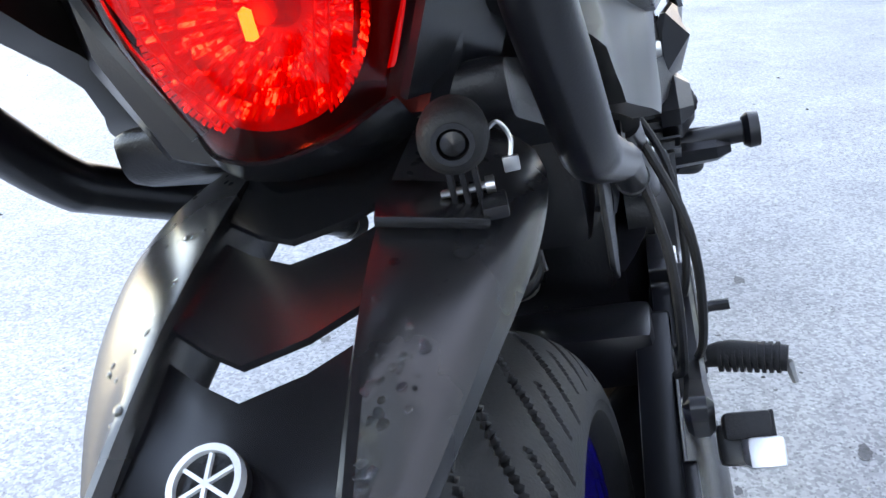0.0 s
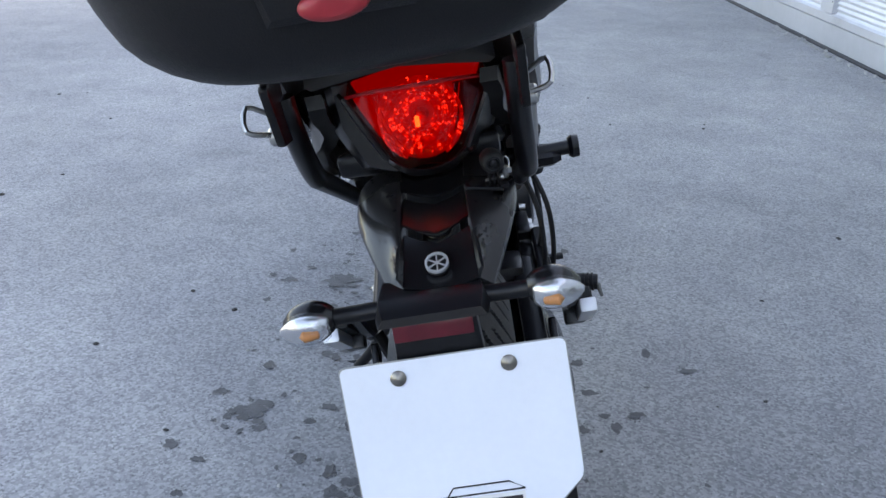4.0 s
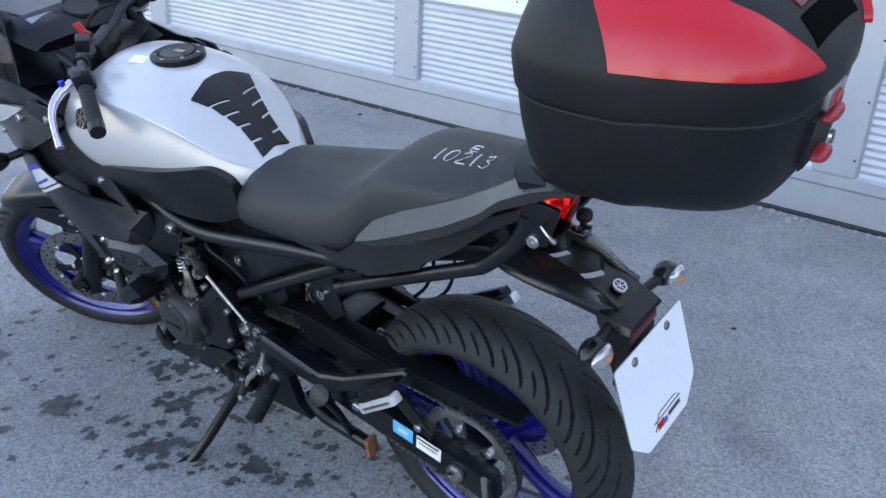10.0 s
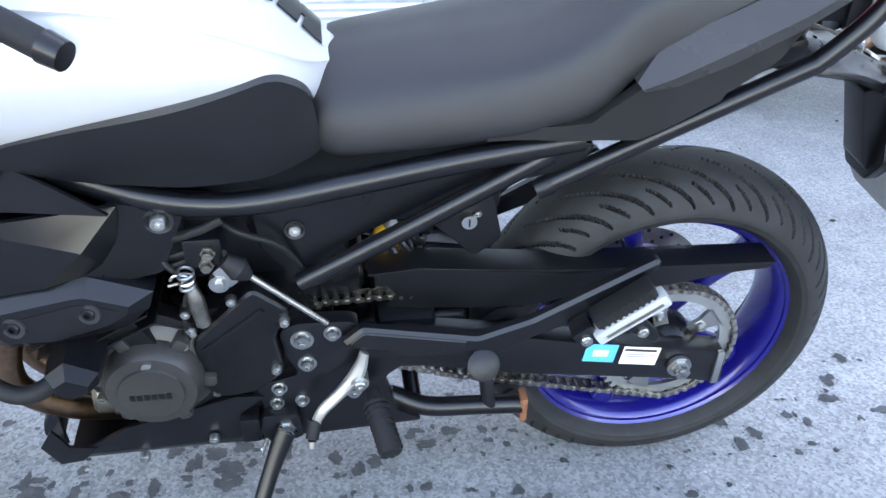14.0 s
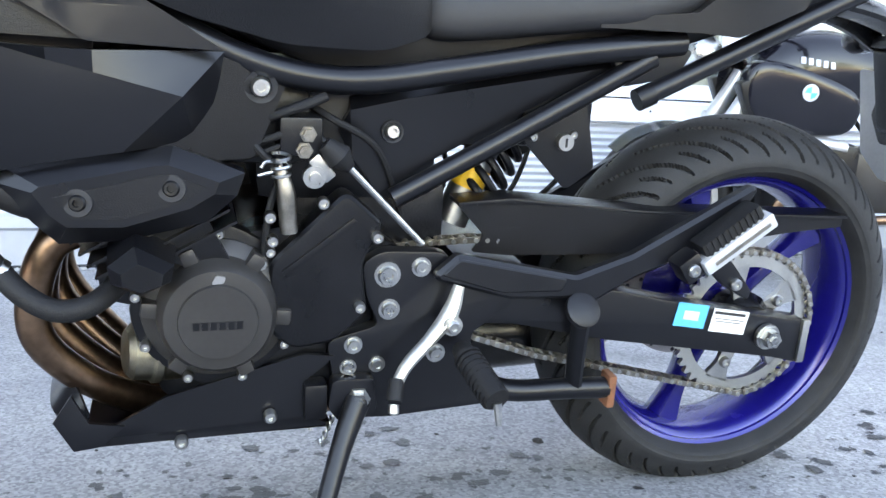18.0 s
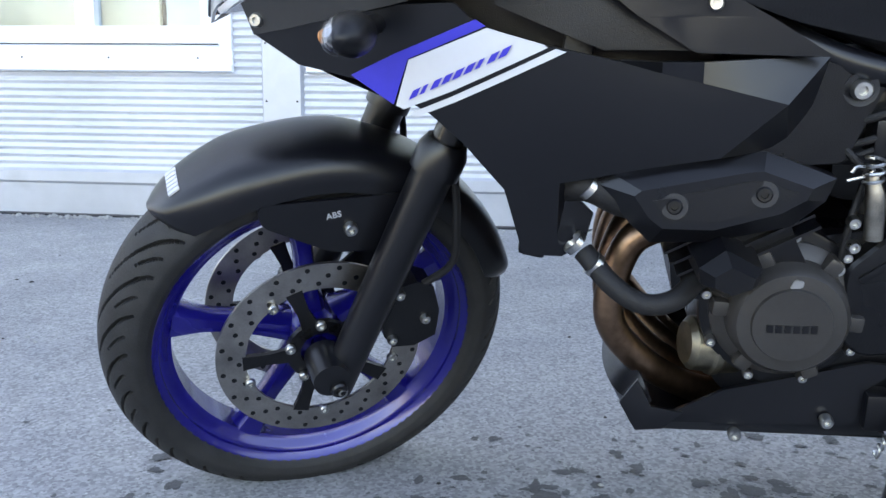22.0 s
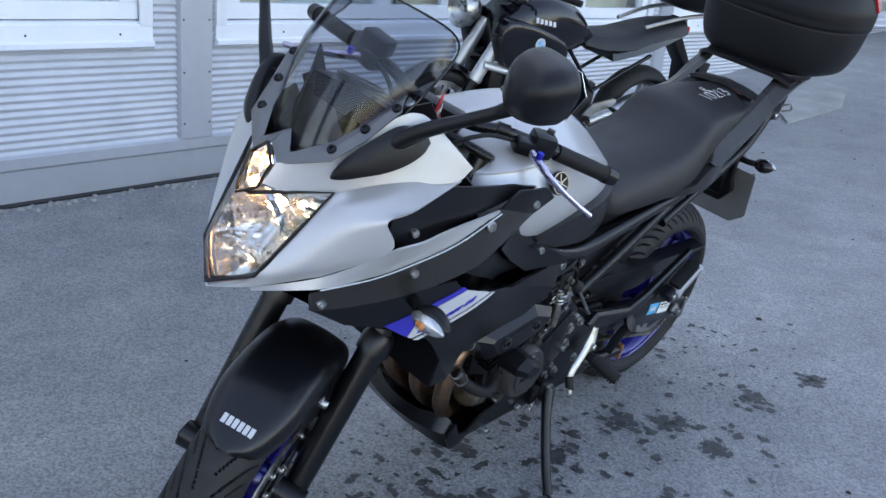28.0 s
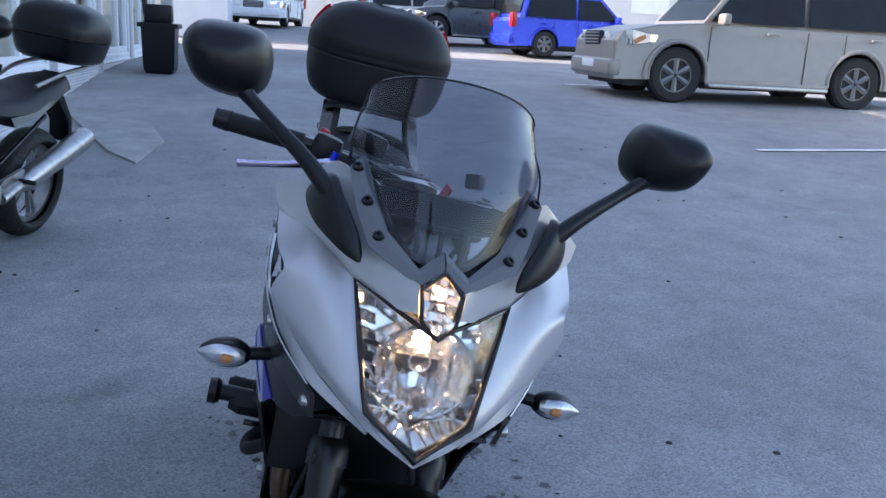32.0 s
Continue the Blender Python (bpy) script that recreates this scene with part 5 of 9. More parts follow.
part("engine_front", loft([[(-w, y, 0.41), (w, y, 0.41), (w, y + 0.01, 0.5), (-w, y + 0.01, 0.5)] for w, y in ((0.15, 0.84), (0.15, 0.895), (0.13, 0.925))], 1, 1), engine_black, bike)
part("oil_filter", lathe([(-0.03, 0), (-0.03, 0.038), (0.0, 0.038), (0.004, 0.041), (0.012, 0.041), (0.016, 0.037), (0.036, 0.035), (0.043, 0.027), (0.045, 0.0)], 30, align((-0.105, 0.862, 0.33), (-0.22, 0.92, 0.1)), False), filter_metal, bike, "dull champagne oil filter can")
part("chrome_valve", tube([(-0.17, 0.722, 0.575), (-0.172, 0.716, 0.545), (-0.17, 0.712, 0.5)], [0.0075, 0.0115, 0.0105], 14, 3), dark_steel, bike, "bare metal valve body")
part("chrome_valve_spring", tube([(-0.175 + 0.01 * math.cos(i * 0.8), 0.722 + 0.01 * math.sin(i * 0.8), 0.565 + i * 0.0012) for i in range(28)], 0.0022, 6, 2), steel, bike)
part("rod_boot", tube([(-0.17, 0.672, 0.605), (-0.172, 0.655, 0.59), (-0.172, 0.642, 0.577)], [0.01, 0.017, 0.007], 12, 3), grip_rubber, bike)
part("tie_rod", tube([(-0.172, 0.645, 0.58), (-0.165, 0.547, 0.479)], 0.0042, 10, 0), steel, bike, "bright steel shift rod")
cables = (((-0.12, 0.8, 0.66), (-0.15, 0.73, 0.64), (-0.15, 0.69, 0.62), (-0.16, 0.67, 0.605)), ((-0.12, 0.79, 0.64), (-0.16, 0.75, 0.6), (-0.165, 0.735, 0.585), (-0.165, 0.722, 0.575)), ((-0.1, 0.7, 0.65), (-0.14, 0.66, 0.63), (-0.13, 0.6, 0.59), (-0.1, 0.56, 0.5)), ((-0.14, 0.72, 0.56), (-0.16, 0.735, 0.52), (-0.155, 0.74, 0.46)), ((0.12, 0.3, 0.7), (0.15, 0.2, 0.62), (0.15, 0.22, 0.5), (0.14, 0.32, 0.42), (0.13, 0.42, 0.36)), ((0.13, 0.32, 0.7), (0.17, 0.27, 0.6), (0.17, 0.3, 0.47), (0.15, 0.4, 0.38)), ((0.12, 0.5, 0.68), (0.16, 0.45, 0.6), (0.165, 0.42, 0.5), (0.15, 0.45, 0.42)))
for c in cables:
    part("cable", tube(c, 0.0045, 8, 6), grip_rubber, bike)
part("throttle_block", box((-0.14, 0.698, 0.612), (0.05, 0.05, 0.046), bevel=0.006), plastic, bike)
for y, z in ((0.691, 0.616), (0.695, 0.597)):
    part("throttle_bolt", add_hex(bmesh.new(), (-0.172, y, z), (-1, 0, 0), 0.0075, 0.006), dark_steel, bike)
part("selector_cam", add_lathe(box((-0.168, 0.674, 0.576), (0.006, 0.016, 0.034), pose(0, 0, 0, -40), bevel=0.003), [(-0.178, 0), (-0.178, 0.0065), (-0.172, 0.007), (-0.172, 0.0135), (-0.16, 0.0135), (-0.16, 0)], 20, Matrix.Translation((0, 0.683, 0.566)), False), steel, bike, "bright clamp of the shift rod")
part("cable_clip", tube([(-0.17, 0.748, 0.568), (-0.17, 0.727, 0.574), (-0.17, 0.722, 0.582), (-0.17, 0.738, 0.584), (-0.17, 0.744, 0.577)], 0.0022, 8, 3), steel, bike)
for k, (y, z) in enumerate(((0.699, 0.646), (0.715, 0.64), (0.725, 0.612), (0.732, 0.596))):
    part("throttle_hose", tube([(-0.155, y - 0.03, z + 0.012), (-0.16, y, z), (-0.15, y + 0.03, z - 0.012)], 0.006 - 0.0008 * k, 10, 4), grip_rubber, bike)
part("throttle_body", box((0, 0.74, 0.62), (0.26, 0.12, 0.1), bevel=0.02), engine_black, bike)
side_panel("belly_pan", rounded([(0.962, 0.234), (0.912, 0.257), (0.856, 0.288), (0.691, 0.332), (0.649, 0.327), (0.69, 0.293), (0.687, 0.25), (0.65, 0.223), (0.728, 0.222), (0.965, 0.222)], 0.004), satin_black, 0.0, 0.006, lambda y, z: -0.155 + (0.96 - y) * 0.02 + max(0, 0.24 - z) * 0.6, 0.03, "black plastic belly pan")
part("belly_floor", loft([[(-0.14, y, 0.222), (-0.1, y, z), (0.1, y, z), (0.14, y, 0.222), (0.1, y, z + 0.007), (-0.1, y, z + 0.007)] for y, z in ((0.65, 0.212), (0.8, 0.208), (0.955, 0.218))], 1, 1), satin_black, bike)
part("belly_nose", shell([[(-0.155, 0.945, 0.27), (-0.12, 0.963, 0.298), (-0.06, 0.985, 0.285), (0, 0.99, 0.28), (0.06, 0.985, 0.285), (0.12, 0.963, 0.298), (0.155, 0.945, 0.27)], [(-0.155, 0.955, 0.258), (-0.125, 0.987, 0.264), (-0.06, 1.0, 0.256), (0, 1.004, 0.254), (0.06, 1.0, 0.256), (0.125, 0.987, 0.264), (0.155, 0.955, 0.258)], [(-0.153, 0.962, 0.224), (-0.12, 0.972, 0.222), (-0.06, 0.978, 0.22), (0, 0.98, 0.219), (0.06, 0.978, 0.22), (0.12, 0.972, 0.222), (0.153, 0.962, 0.224)]], 0.004, 1, 3), satin_black, bike, "pointed black nose of the belly pan", smooth=20)
both("belly_nose_wing", lambda: prism([(0.905, 0.255), (0.945, 0.262), (0.963, 0.3), (0.985, 0.266), (0.964, 0.226), (0.93, 0.23)], -0.158, -0.152, 0.001), satin_black)
for s in (-1, 1):
    bm = bmesh.new()
    for y, z in ((0.732, 0.254), (0.84, 0.228)):
        add_bolt(bm, (s * 0.16, y, z), (s, 0, 0), 0.0085, 0.006)
    loose("belly_bolt", bm, steel, bike)

# foot controls
brk = rounded([(0.618, 0.45), (0.593, 0.465), (0.518, 0.462), (0.502, 0.455), (0.51, 0.43), (0.403, 0.404), (0.416, 0.384), (0.468, 0.345), (0.451, 0.269), (0.407, 0.242), (0.576, 0.232), (0.642, 0.236), (0.66, 0.347), (0.593, 0.365), (0.611, 0.404)], 0.012)
for s in (-1, 1):
    b = part("foot_bracket", prism(brk, s * 0.146, s * 0.12, 0.005), satin_black, bike, "black cast footrest bracket")
    bm = bmesh.new()
    for y, z, r in ((0.585, 0.434, 0.017), (0.541, 0.443, 0.013), (0.581, 0.387, 0.014), (0.626, 0.34, 0.012), (0.632, 0.309, 0.011), (0.594, 0.311, 0.011), (0.515, 0.322, 0.013)):
        add_lathe(bm, [(0, 0), (0, r), (0.002, r), (0.002, r * 0.75), (0.009, r * 0.65), (0.009, r * 0.35), (0.006, r * 0.3), (0.006, 0)], 18, align((s * 0.146, y, z), (s, 0, 0)), False)
    loose("bracket_bolt", bm, steel, b)
    arm = part("pillion_bracket", prism(rounded([(0.528, 0.438), (0.498, 0.464), (0.441, 0.452), (0.33, 0.429), (0.251, 0.456), (0.175, 0.498), (0.078, 0.552), (0.07, 0.546), (0.075, 0.532), (0.131, 0.478), (0.166, 0.452), (0.245, 0.422), (0.302, 0.39), (0.327, 0.397), (0.423, 0.4), (0.524, 0.429)], 0.006), s * 0.168, s * 0.146, 0.007, 1), satin_black, bike, "black cast pillion footrest arm", smooth=20)
    part("heel_guard", prism(rounded([(0.52, 0.438), (0.497, 0.459), (0.345, 0.427), (0.352, 0.41), (0.437, 0.411)], 0.005), s * 0.171, s * 0.166, 0.002, 1), dotted, arm, "dimpled heel guard")
    lift = -0.01 - max(0, s) * 0.012
    peg = part("pillion_peg", box((s * 0.2, 0.118, 0.492 + lift), (0.026, 0.118, 0.022), pose(0, 0, 0, -36), bevel=0.004), trim, bike, "folded alloy pillion peg with rubber top")
    part("peg_groove", box((s * 0.2135, 0.116, 0.493 + lift), (0.002, 0.092, 0.005), pose(0, 0, 0, -36)), dark_steel, peg)
    part("peg_rubber", box((s * 0.19, 0.129, 0.509 + lift), (0.034, 0.098, 0.02), pose(0, 0, 0, -36), bevel=0.004), grip_rubber, peg)
    for k in range(10):
        u = (k - 4.5) * 0.0092
        part("rubber_rib", box((s * 0.2075, 0.129 + u * 0.81, 0.509 + lift - u * 0.588), (0.003, 0.0042, 0.02), pose(0, 0, 0, -36)), grip_rubber, peg)
    part("peg_hinge", box((s * 0.186, 0.178, 0.456 + lift), (0.036, 0.034, 0.036), pose(0, 0, 0, -36), bevel=0.006), satin_black, peg)
    part("peg_bolt", bolt((s * 0.206, 0.18, 0.455 + lift), (s, 0, 0), 0.009), steel, peg)
    part("guard_stay", prism(rounded([(0.115, 0.47), (0.135, 0.44), (0.09, 0.4), (0.045, 0.375), (0.04, 0.39), (0.075, 0.43)], 0.006), s * 0.15, s * 0.138, 0.003), satin_black, arm)
    part("stay_bolt", bolt((s * 0.153, 0.071, 0.402), (s, 0, 0), 0.009), steel, arm)
    pz = 0.335 if s > 0 else 0.308
    foot = part("rider_peg", tube([(s * 0.165, 0.487, 0.335), (s * 0.2, 0.482, (0.335 + pz) / 2 + 0.006), (s * 0.264, 0.468, pz)], [0.012, 0.017, 0.016], 14, 3), grip_rubber, bike, "ribbed rubber rider footpeg")
    bm = bmesh.new()
    for k in range(9):
        add_lathe(bm, [(-0.0022, 0.014), (-0.0022, 0.019), (0.0022, 0.019), (0.0022, 0.014)], 14, align((s * (0.19 + k * 0.008), 0.484 - k * 0.0019, 0.337 + (pz - 0.335) * (k + 2) / 9), (s, -0.2, (pz - 0.335) * 12)))
    loose("peg_rib", bm, grip_rubber, foot)
    part("peg_feeler", tube([(s * 0.264, 0.468, pz - 0.004), (s * 0.27, 0.466, pz - 0.032)], [0.006, 0.004], 8, 0), steel, foot)
part("shift_lever", add_lathe(tube([(-0.172, 0.497, 0.425), (-0.176, 0.508, 0.39), (-0.18, 0.535, 0.355), (-0.184, 0.563, 0.325), (-0.188, 0.577, 0.3)], [0.008, 0.0125, 0.0095, 0.009, 0.008], 10, 4, flat=0.6), [(-0.186, 0), (-0.186, 0.013), (-0.165, 0.013), (-0.165, 0)], 16, Matrix.Translation((0, 0.506, 0.375)), False), pale_alloy, bike, "bare alloy gear lever")
part("lever_bolt", bolt((-0.19, 0.506, 0.375), (-1, 0, 0), 0.009, 0.004), steel, bike)
part("shift_rubber", tube([(-0.185, 0.576, 0.306), (-0.2, 0.582, 0.283)], 0.0105, 12, 0), grip_rubber, bike)
part("shift_tip", lathe([(-0.006, 0), (-0.006, 0.007), (0.005, 0.007), (0.008, 0)], 12, align((-0.204, 0.583, 0.274), (-0.4, 0.1, -0.9)), False), steel, bike)
part("brake_pedal", tube([(0.165, 0.5, 0.31), (0.17, 0.57, 0.3), (0.178, 0.64, 0.318), (0.215, 0.645, 0.322)], 0.008, 10, 4), satin_black, bike)
stand = part("side_stand", tube([(-0.165, 0.621, 0.272), (-0.2, 0.65, 0.215), (-0.262, 0.69, 0.125), (-0.318, 0.722, 0.064)], [0.017, 0.0135, 0.0125, 0.012], 14, 3), satin_black, bike, "black side stand, folded out")
part("stand_foot", tube([(-0.30, 0.722, 0.076), (-0.335, 0.725, 0.074), (-0.37, 0.745, 0.078)], [0.014, 0.016, 0.01], 12, 3, flat=0.5), satin_black, stand)
part("stand_bracket", prism(rounded([(0.655, 0.3), (0.6, 0.3), (0.595, 0.25), (0.64, 0.235), (0.66, 0.26)], 0.008), -0.165, -0.14, 0.003), satin_black, stand)
part("stand_pivot", add_hex(bmesh.new(), (-0.171, 0.621, 0.272), (-1, 0, 0), 0.012, 0.008), steel, stand)
part("stand_spring", tube([(-0.15 + 0.006 * math.cos(i * 0.9), 0.64 + i * 0.0006, 0.27 - i * 0.0016 + 0.006 * math.sin(i * 0.9)) for i in range(44)], 0.0018, 6, 2), steel, stand)
part("stand_switch", box((-0.15, 0.675, 0.27), (0.03, 0.03, 0.05), bevel=0.006), plastic, bike)
cs = part("centre_stand", tube([(-0.11, 0.46, 0.27), (-0.12, 0.4, 0.245), (-0.125, 0.32, 0.243), (-0.13, 0.245, 0.242)], 0.016, 14, 4), satin_black, bike, "black centre stand, folded up")
part("stand_shoe", box((-0.13, 0.243, 0.24), (0.03, 0.012, 0.05), bevel=0.003), rust, cs)
part("stand_arm", tube([(-0.13, 0.3, 0.25), (-0.15, 0.31, 0.32), (-0.172, 0.32, 0.374)], 0.0135, 10, 3, flat=0.6), satin_black, cs)
part("stand_pad", lathe([(-0.006, 0), (-0.006, 0.024), (0.004, 0.025), (0.006, 0.022), (0.006, 0)], 20, align((-0.178, 0.323, 0.385), (-0.75, -0.1, 0.6)), False), dotted, cs)
part("stand_leg", tube([(0.11, 0.46, 0.27), (0.12, 0.4, 0.245), (0.13, 0.25, 0.242)], 0.016, 14, 4), satin_black, cs)
part("stand_cross", tube([(-0.12, 0.42, 0.25), (0.12, 0.42, 0.25)], 0.014, 12, 0), satin_black, cs)

# ---- front of the motorcycle: fairing, lamps, screen ----
side_panel("fairing_lower", [(1.237, 0.772), (1.174, 0.773), (1.142, 0.742), (1.053, 0.722), (1.0, 0.708), (0.957, 0.6945), (0.914, 0.6835), (0.871, 0.6725), (0.828, 0.662), (0.859, 0.631), (0.89, 0.6), (0.973, 0.587), (1.061, 0.57), (1.123, 0.556), (1.172, 0.619), (1.208, 0.652), (1.265, 0.684), (1.337, 0.697), (1.37, 0.702), (1.43, 0.735), (1.39, 0.742), (1.27, 0.765)], satin_black, 0.0, 0.006, label="satin black lower fairing")


def fairing_tip():
    """The rear end of the lower fairing: a bright upper bevel, a rear bevel and a lower one, meeting in a point."""
    crease = [(side_x(y, z) - 0.0004, y, z) for y, z in ((1.0, 0.708), (0.957, 0.6945), (0.914, 0.6835), (0.871, 0.6725), (0.828, 0.662))]
    edge = [(-0.224, 1.0, 0.711), (-0.214, 0.957, 0.707), (-0.207, 0.914, 0.7055), (-0.198, 0.85, 0.7065), (-0.186, 0.784, 0.7065)]
    rear = [(-0.178, 0.788, 0.68), (-0.176, 0.795, 0.652), (-0.178, 0.818, 0.616), (-0.183, 0.836, 0.606), (side_x(0.89, 0.6), 0.89, 0.6), (side_x(0.859, 0.631), 0.859, 0.631)]
    return facets(crease + edge + rear, [[0, 1, 6, 5], [1, 2, 7, 6], [2, 3, 8, 7], [3, 4, 9, 8], [4, 10, 9], [4, 11, 10], [4, 12, 11], [4, 15, 13, 12], [15, 14, 13]], 0.008)


both("radiator_shroud", lambda: facets([(side_x(1.063, 0.575), 1.063, 0.575), (side_x(1.127, 0.562), 1.127, 0.562), (-0.17, 1.107, 0.472), (-0.168, 1.06, 0.47), (-0.16, 1.033, 0.487), (-0.158, 1.024, 0.521), (-0.172, 1.054, 0.556), (-0.178, 1.066, 0.5)], [[0, 1, 7], [1, 2, 7], [2, 3, 7], [3, 4, 7], [4, 5, 7], [5, 6, 7], [6, 0, 7]], 0.006), satin_black, label="black shroud beside the radiator", smooth=10)
both("fairing_tip", fairing_tip, satin_black, label="bevelled rear end of the lower fairing", smooth=16)
side_panel("fairing_grey", [(1.44, 0.772), (1.38, 0.8), (1.309, 0.829), (1.213, 0.862), (1.115, 0.907), (1.106, 0.909), (0.997, 0.877), (1.032, 0.85), (1.138, 0.799), (1.237, 0.773), (1.39, 0.742), (1.43, 0.735)], grey_cowl, 0.004, 0.006, label="graphite painted fairing band")
side_panel("fairing_inner", [(1.35, 0.88), (1.345, 0.926), (1.28, 0.978), (1.245, 0.99), (1.232, 0.966), (1.1, 0.945), (1.063, 0.943), (1.0, 0.93), (1.106, 0.909), (1.236, 0.896), (1.293, 0.878)], satin_black, -0.01, 0.006, label="black inner fairing panel")
side_panel("fairing_rear_cap", rounded([(1.104, 0.909), (1.062, 0.938), (0.986, 0.931), (0.945, 0.901), (0.997, 0.877)], 0.006), plastic, 0.005, 0.006)
side_panel("fairing_middle", [(1.138, 0.796), (0.997, 0.874), (0.957, 0.884), (0.987, 0.842), (1.036, 0.797), (0.984, 0.753), (0.921, 0.713), (1.018, 0.717), (1.134, 0.768)], plastic, -0.03, 0.006)
side_panel("frame_cover", rounded([(1.036, 0.797), (0.987, 0.842), (0.963, 0.813), (0.92, 0.796), (0.878, 0.766), (0.842, 0.745), (0.786, 0.7095), (0.85, 0.711), (0.921, 0.713), (0.984, 0.753)], 0.004), satin_black, -0.012, 0.006)
COVER_OUT = [(1.024, 0.568), (1.004, 0.579), (0.855, 0.605), (0.839, 0.605), (0.763, 0.575), (0.772, 0.549), (0.805, 0.519), (0.892, 0.499), (0.96, 0.497), (0.983, 0.52)]
COVER_IN = [(0.98, 0.559), (0.972, 0.565), (0.859, 0.587), (0.844, 0.588), (0.792, 0.569), (0.797, 0.556), (0.823, 0.54), (0.892, 0.52), (0.948, 0.521), (0.964, 0.534)]
for o in both("engine_side_cover", lambda: loft([[(-0.16, y, z) for y, z in COVER_OUT], [(-0.187, y, z) for y, z in COVER_OUT], [(-0.208, y, z) for y, z in COVER_IN]], 1, 1), satin_black, label="black bevelled engine side cover", smooth=16):
    side = -1 if o.data.vertices[0].co.x < 0 else 1
    part("dimpled_inset", prism([(0.96, 0.5535), (0.858, 0.577), (0.844, 0.5775), (0.806, 0.564), (0.831, 0.546), (0.895, 0.5285), (0.945, 0.5295)], side * 0.2075, side * 0.2092), dotted, o)
side_panel("fairing_decal_blue", [(1.3, 0.694), (1.243, 0.72), (1.152, 0.756), (1.141, 0.749), (1.229, 0.714), (1.25, 0.662)], blue_decal, 0.0025, 0.002)
side_panel("fairing_decal_white", [(1.228, 0.713), (1.14, 0.747), (1.08, 0.729), (1.076, 0.726), (1.181, 0.679), (1.238, 0.657), (1.247, 0.661)], white_paint, 0.0028, 0.002, label="pale silver stripe decal")
side_panel("fairing_decal_stripe", [(1.232, 0.652), (1.181, 0.673), (1.068, 0.7245), (1.057, 0.721), (1.175, 0.668), (1.222, 0.649)], white_paint, 0.0028, 0.002)
for k in range(9):
    wy, wz, wd = 1.231 - k * 0.0128, 0.6685 + k * 0.0058, 0.006 if k in (1, 6) else 0.0095
    side_panel("decal_print_bar", [(wy, wz), (wy - wd, wz + wd * 0.46), (wy - wd - 0.006, wz + wd * 0.46 + 0.0105), (wy - 0.006, wz + 0.0105)], blue_decal, 0.0046, 0.0015)
for s in (-1, 1):
    for y, z, r in ((1.42, 0.753, 0.0085), (1.284, 0.814, 0.0085), (1.132, 0.882, 0.0105), (1.009, 0.901, 0.0085), (0.906, 0.765, 0.008), (0.842, 0.563, 0.009), (0.936, 0.548, 0.009)):
        x = -0.2095 if z < 0.6 else side_x(y, z) - (0.006 if z > 0.74 and y > 1.0 else 0.002)
        part("fairing_bolt", bolt((-s * x, y, z), (s, 0.15, 0.1), r, 0.005), steel if z > 0.6 else plastic, bike)
        if z < 0.6:
            part("bolt_recess", lathe([(-0.003, r * 1.0), (-0.003, r * 1.75), (0.0012, r * 1.65), (0.0012, r * 1.0)], 20, align((-s * x, y, z), (s, 0.15, 0.1))), ink, bike)
    part("fairing_bolt", bolt((-s * (side_x(1.3, 0.893) + 0.008), 1.3, 0.893), (s, 0.2, 0.1), 0.008, 0.006), steel, bike)
    part("gusset_bolt", bolt((s * 0.166, 0.744, 0.668), (s, 0, 0), 0.0115, 0.008), steel, bike)
    part("bolt_recess", lathe([(-0.004, 0.0115), (-0.004, 0.019), (0.0015, 0.0185), (-0.001, 0.0125)], 24, align((s * 0.1645, 0.744, 0.668), (s, 0, 0))), ink, bike)
    part("bolt_recess", lathe([(-0.004, 0.0095), (-0.004, 0.0145), (0.0015, 0.014), (-0.001, 0.0105)], 24, align((s * 0.1225, 0.581, 0.612), (s, 0, 0.1))), ink, bike)
    part("cover_bolt", bolt((s * 0.121, 0.581, 0.612), (s, 0, 0.1), 0.0095, 0.007), steel, bike)
part("fairing_core", loft([[(-w, y, z0), (-w, y, z1), (w, y, z1), (w, y, z0)] for y, w, z0, z1 in ((0.92, 0.12, 0.68, 0.82), (1.1, 0.15, 0.62, 0.86), (1.3, 0.14, 0.68, 0.86), (1.4, 0.1, 0.74, 0.84))], 2, 1), plastic, bike)
part("fairing_chin", loft([[(-0.12, 1.43, 0.742), (0, 1.43, 0.72), (0.12, 1.43, 0.742)], [(-0.15, 1.36, 0.70), (0, 1.34, 0.69), (0.15, 1.36, 0.70)], [(-0.18, 1.25, 0.66), (0, 1.25, 0.67), (0.18, 1.25, 0.66)]], 3, 3, False, False), plastic, bike)

# silver nose
def cheek():
    return shell([[(-0.116, 1.396, 0.936), (-0.105, 1.424, 0.9), (-0.094, 1.45, 0.862), (-0.074, 1.502, 0.786), (-0.001, 1.543, 0.736)],
                  [(-0.174, 1.334, 0.971), (-0.17, 1.383, 0.936), (-0.162, 1.414, 0.897), (-0.142, 1.446, 0.828), (-0.07, 1.502, 0.764)],
                  [(-0.237, 1.242, 0.99), (-0.229, 1.323, 0.95), (-0.214, 1.368, 0.927), (-0.2215, 1.356, 0.876), (-0.144, 1.4235, 0.8035)]], 0.004, 6, 6)


SEAM = [(-0.066, 1.5, 0.753), (-0.147, 1.428, 0.782), (-0.186, 1.362, 0.806), (-0.21, 1.309, 0.829), (-0.23, 1.213, 0.862), (-0.234, 1.113, 0.905)]


